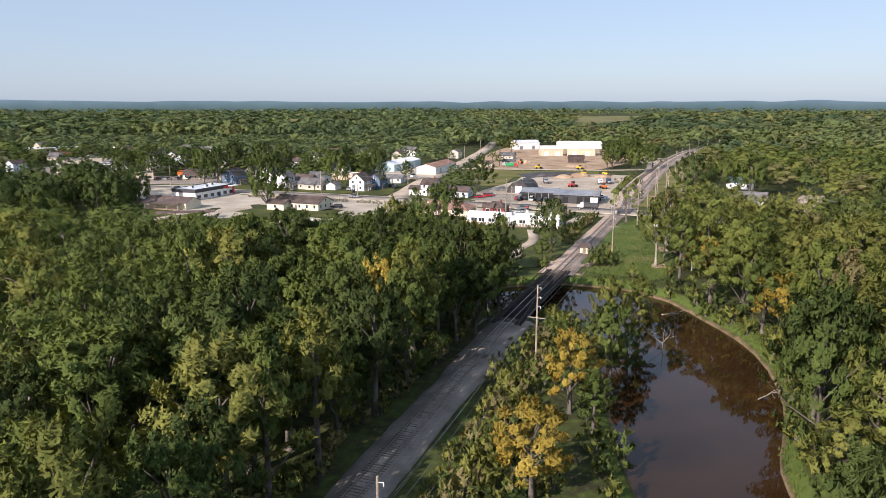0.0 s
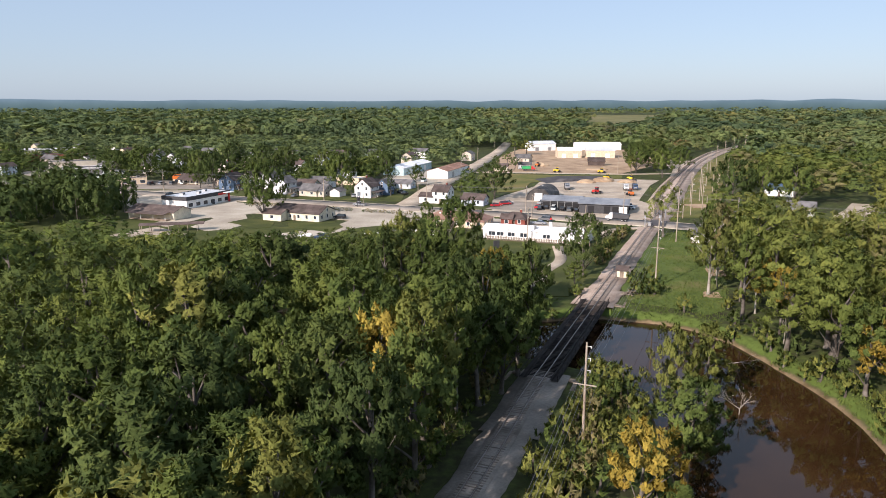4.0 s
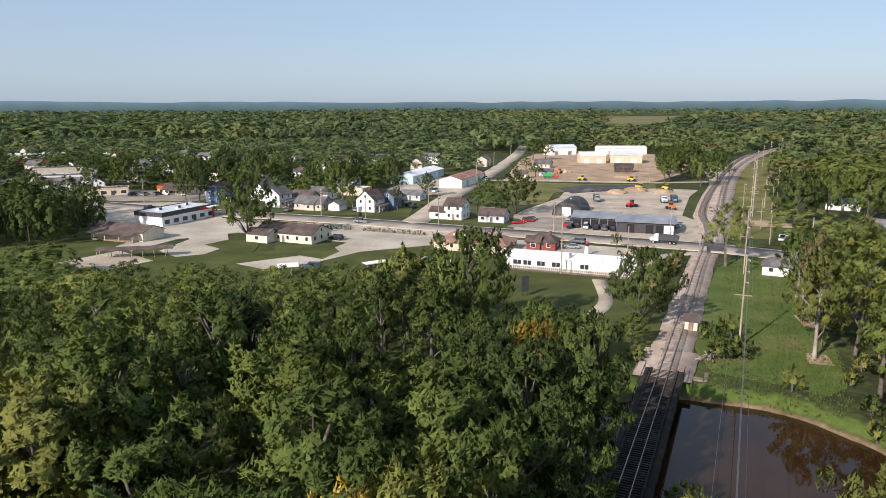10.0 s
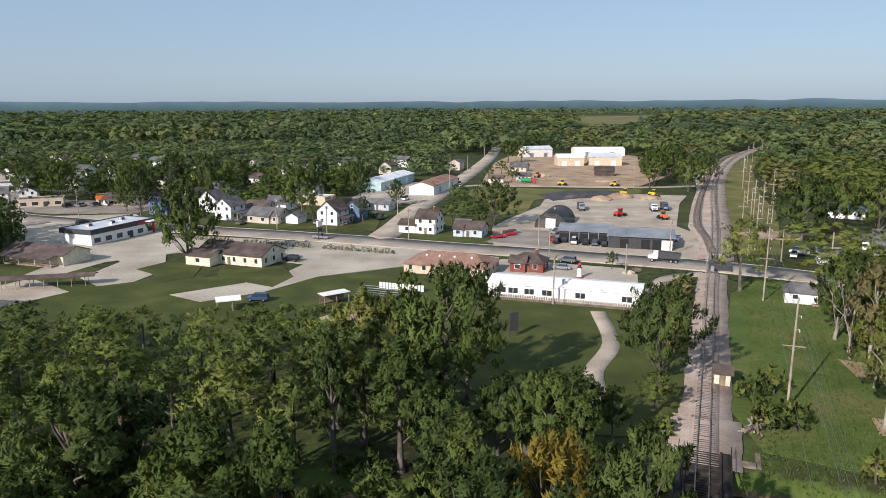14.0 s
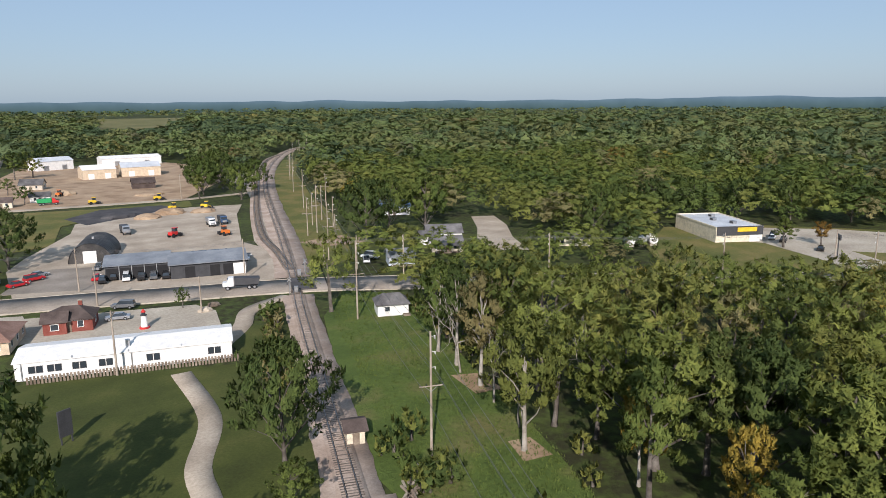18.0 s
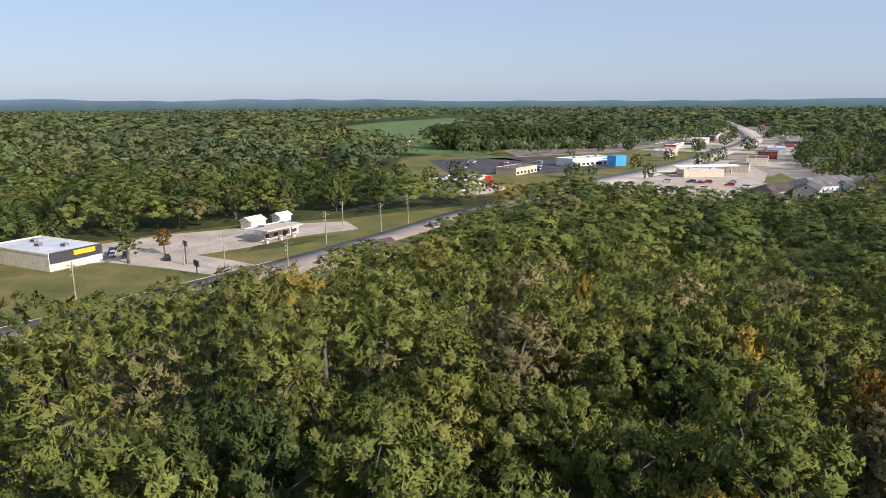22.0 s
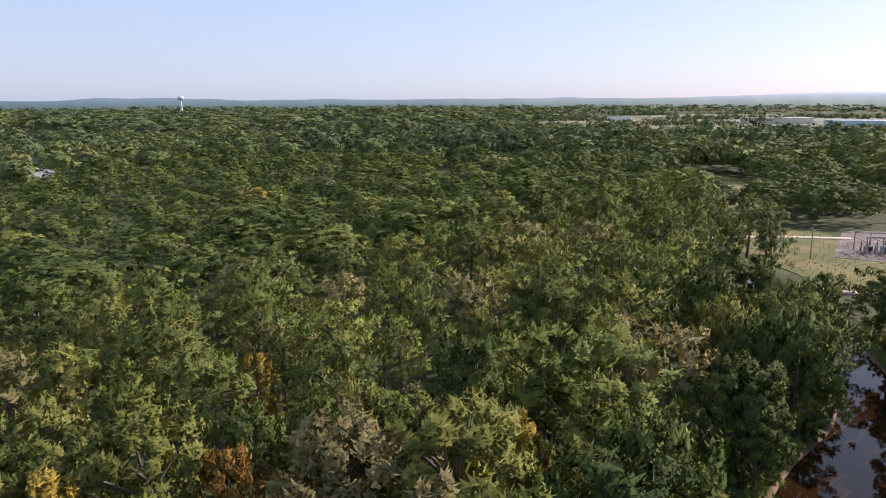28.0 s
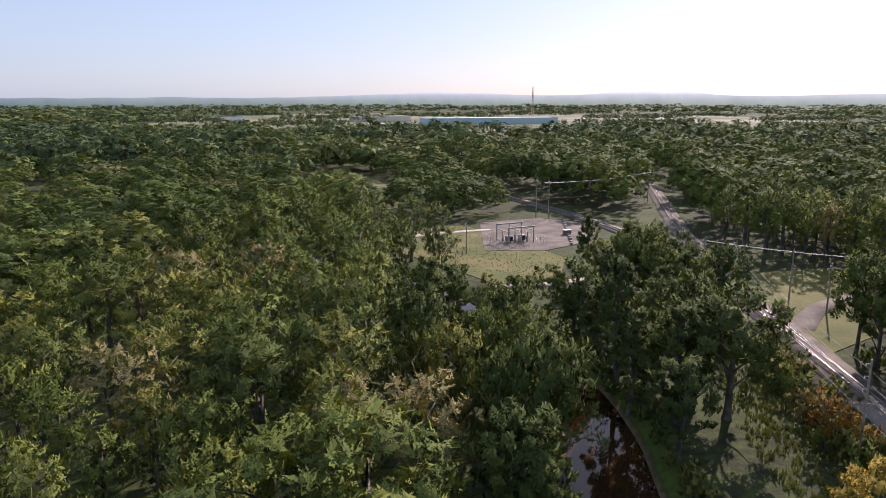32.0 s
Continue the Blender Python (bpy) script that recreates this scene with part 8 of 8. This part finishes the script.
def undergrowth():
    r = np.random.default_rng(41)
    px, py, tone = [], [], []

    def add(x, y, t):
        px.append(x)
        py.append(y)
        tone.append(t)

    # along both banks
    n = normals(RIVER)
    for i in range(len(RIVER)):
        if -30 < RIVER[i][1] < 175:
            for s in (-1, 1):
                for _ in range(3):
                    o = RIVER_W[i] + r.uniform(0.8, 3.5)
                    x, y = RIVER[i] + n[i] * s * o + r.normal(0, 1.5, 2)
                    add(x, y, r.choice((0, 2, 2, 1)))
    # along the track
    rn = normals(RAIL)
    for i in range(len(RAIL)):
        y0 = RAIL[i][1]
        if 20 < y0 < 128 or 174 < y0 < 255:
            for s, lo, hi, k in ((-1, 5.0, 7.5, 2), (1, 8.2, 12, 2)):
                for _ in range(k):
                    x, y = RAIL[i] + rn[i] * s * r.uniform(lo, hi) + r.normal(0, 0.8, 2)
                    if y0 < 128 or s < 0 or r.uniform() < 0.16:
                        add(x, y, r.choice((2, 5, 0, 5 if y0 < 128 else 1)))
    # thickets at the foot of the meadow and in the grassy strip
    for _ in range(24):
        add(r.uniform(40, 46), r.uniform(166, 190), r.choice((0, 1, 2)))
    for _ in range(60):
        t = r.uniform(0, 1)
        add(4 + 14 * t + r.normal(0, 3), 60 + 60 * t + r.normal(0, 3), r.choice((2, 0, 5, 2)))
    for _ in range(50):
        t = r.uniform(0, 1)
        add(-26 + 24 * t + r.normal(0, 3.5), 8 + 44 * t + r.normal(0, 3), r.choice((2, 5, 0, 4 if t > 0.6 else 2)))
    for _ in range(60):
        add(r.uniform(-6, 34), r.uniform(-40, 0), r.choice((0, 2, 1)))
    # understory of the river wood
    for _ in range(260):
        add(r.uniform(22, 80), r.uniform(0, 96), 1)
    # scrub beneath the wood's edge at the meadow and beside the lawn
    for _ in range(70):
        t = r.uniform(0, 1)
        add(55 + 28 * t + r.normal(0, 1.5), 166 + 78 * t + r.normal(0, 2), r.choice((0, 2, 2, 5)))
    for _ in range(80):
        add(r.uniform(-110, 2), r.uniform(205, 222), r.choice((0, 1, 2)))
    px, py, tone = np.array(px), np.array(py), np.array(tone)
    d, w = line_dist(px, py, RIVER, RIVER_W)
    ok = (d > w + 0.5) & (line_dist(px, py, RAIL) > 4.6) & ~inside(px, py, [(8, 178), (24, 176), (34, 190), (40, 230), (8, 240), (-10, 215)]) & ~(inside(px, py, [(30, 164), (49, 154), (54, 158), (62, 180), (78, 230), (70, 240), (46, 206), (47, 180)]) & (r.uniform(0, 1, len(px)) < 0.85))
    px, py, tone = px[ok], py[ok], tone[ok]
    stand("undergrowth", SHRUB, px, py, tone, r, "tangled green and brown shrubs along the banks and tracks", 0.45, 1.0)


def grass(name, poly, count, h, mat_index, label, seed):
    r = np.random.default_rng(seed)
    p = np.array(poly)
    x = r.uniform(p[:, 0].min(), p[:, 0].max(), count * 3)
    y = r.uniform(p[:, 1].min(), p[:, 1].max(), count * 3)
    d, w = line_dist(x, y, RIVER, RIVER_W)
    k = inside(x, y, poly) & (line_dist(x, y, RAIL[::2]) > 6.3) & (d > w + 0.3)
    x, y = x[k][:count], y[k][:count]
    z = terrain(x, y) - 0.12
    n = len(x)
    V, F = [], []
    for j in range(3):
        a = r.uniform(0, 6.28, n)
        s = h * r.uniform(0.5, 1.4, n)
        wd = 0.28 * s
        ox, oy = r.normal(0, 0.16, n), r.normal(0, 0.16, n)
        base = np.stack([x + ox, y + oy, z], 1)
        u = np.stack([np.cos(a) * wd, np.sin(a) * wd, np.zeros(n)], 1)
        tip = base + np.stack([r.normal(0, 0.3, n) * s, r.normal(0, 0.3, n) * s, s], 1)
        V.append(np.stack([base - u, base + u, tip], 1).reshape(-1, 3))
    V = np.vstack(V)
    tagged(link_mesh(name, from_arrays(name, V, np.arange(len(V)).reshape(-1, 3), [LEAF[mat_index]]), None), label, "grass", kind="stuff")


undergrowth()
MEADOW_POLY = [(34, 167), (41, 161.5), (49, 156), (53, 160), (58, 172), (64, 188), (70, 206), (80, 232), (84, 250), (76, 259), (63, 244), (49, 213), (38, 186)]
grass("meadow_grass", MEADOW_POLY, 5200, 0.36, 0, "rough tufts of green meadow grass", 1)
grass("strip_grass", [(-29, 12), (-15, 4), (-3, 26), (4, 42), (12, 70), (14, 96), (18, 106), (26, 124), (19, 136), (8, 128), (-4, 84), (-19, 38)], 4200, 0.6, 2, "tall rank grass and weeds beside the track", 2)
grass("bank_grass", [(36, 64), (48, 80), (58, 100), (62, 116), (62, 132), (52, 142), (56, 130), (54, 112), (50, 100), (42, 84)], 1800, 0.5, 0, "bright green grass on the river bank", 3)
grass("dry_grass_tufts", [(34, -88), (30, -128), (0, -112), (-8, -86), (-14, -60), (-4, -40), (12, -36), (18, -52)], 1500, 0.35, 2, "dry yellowing grass tufts round the clearing", 4)
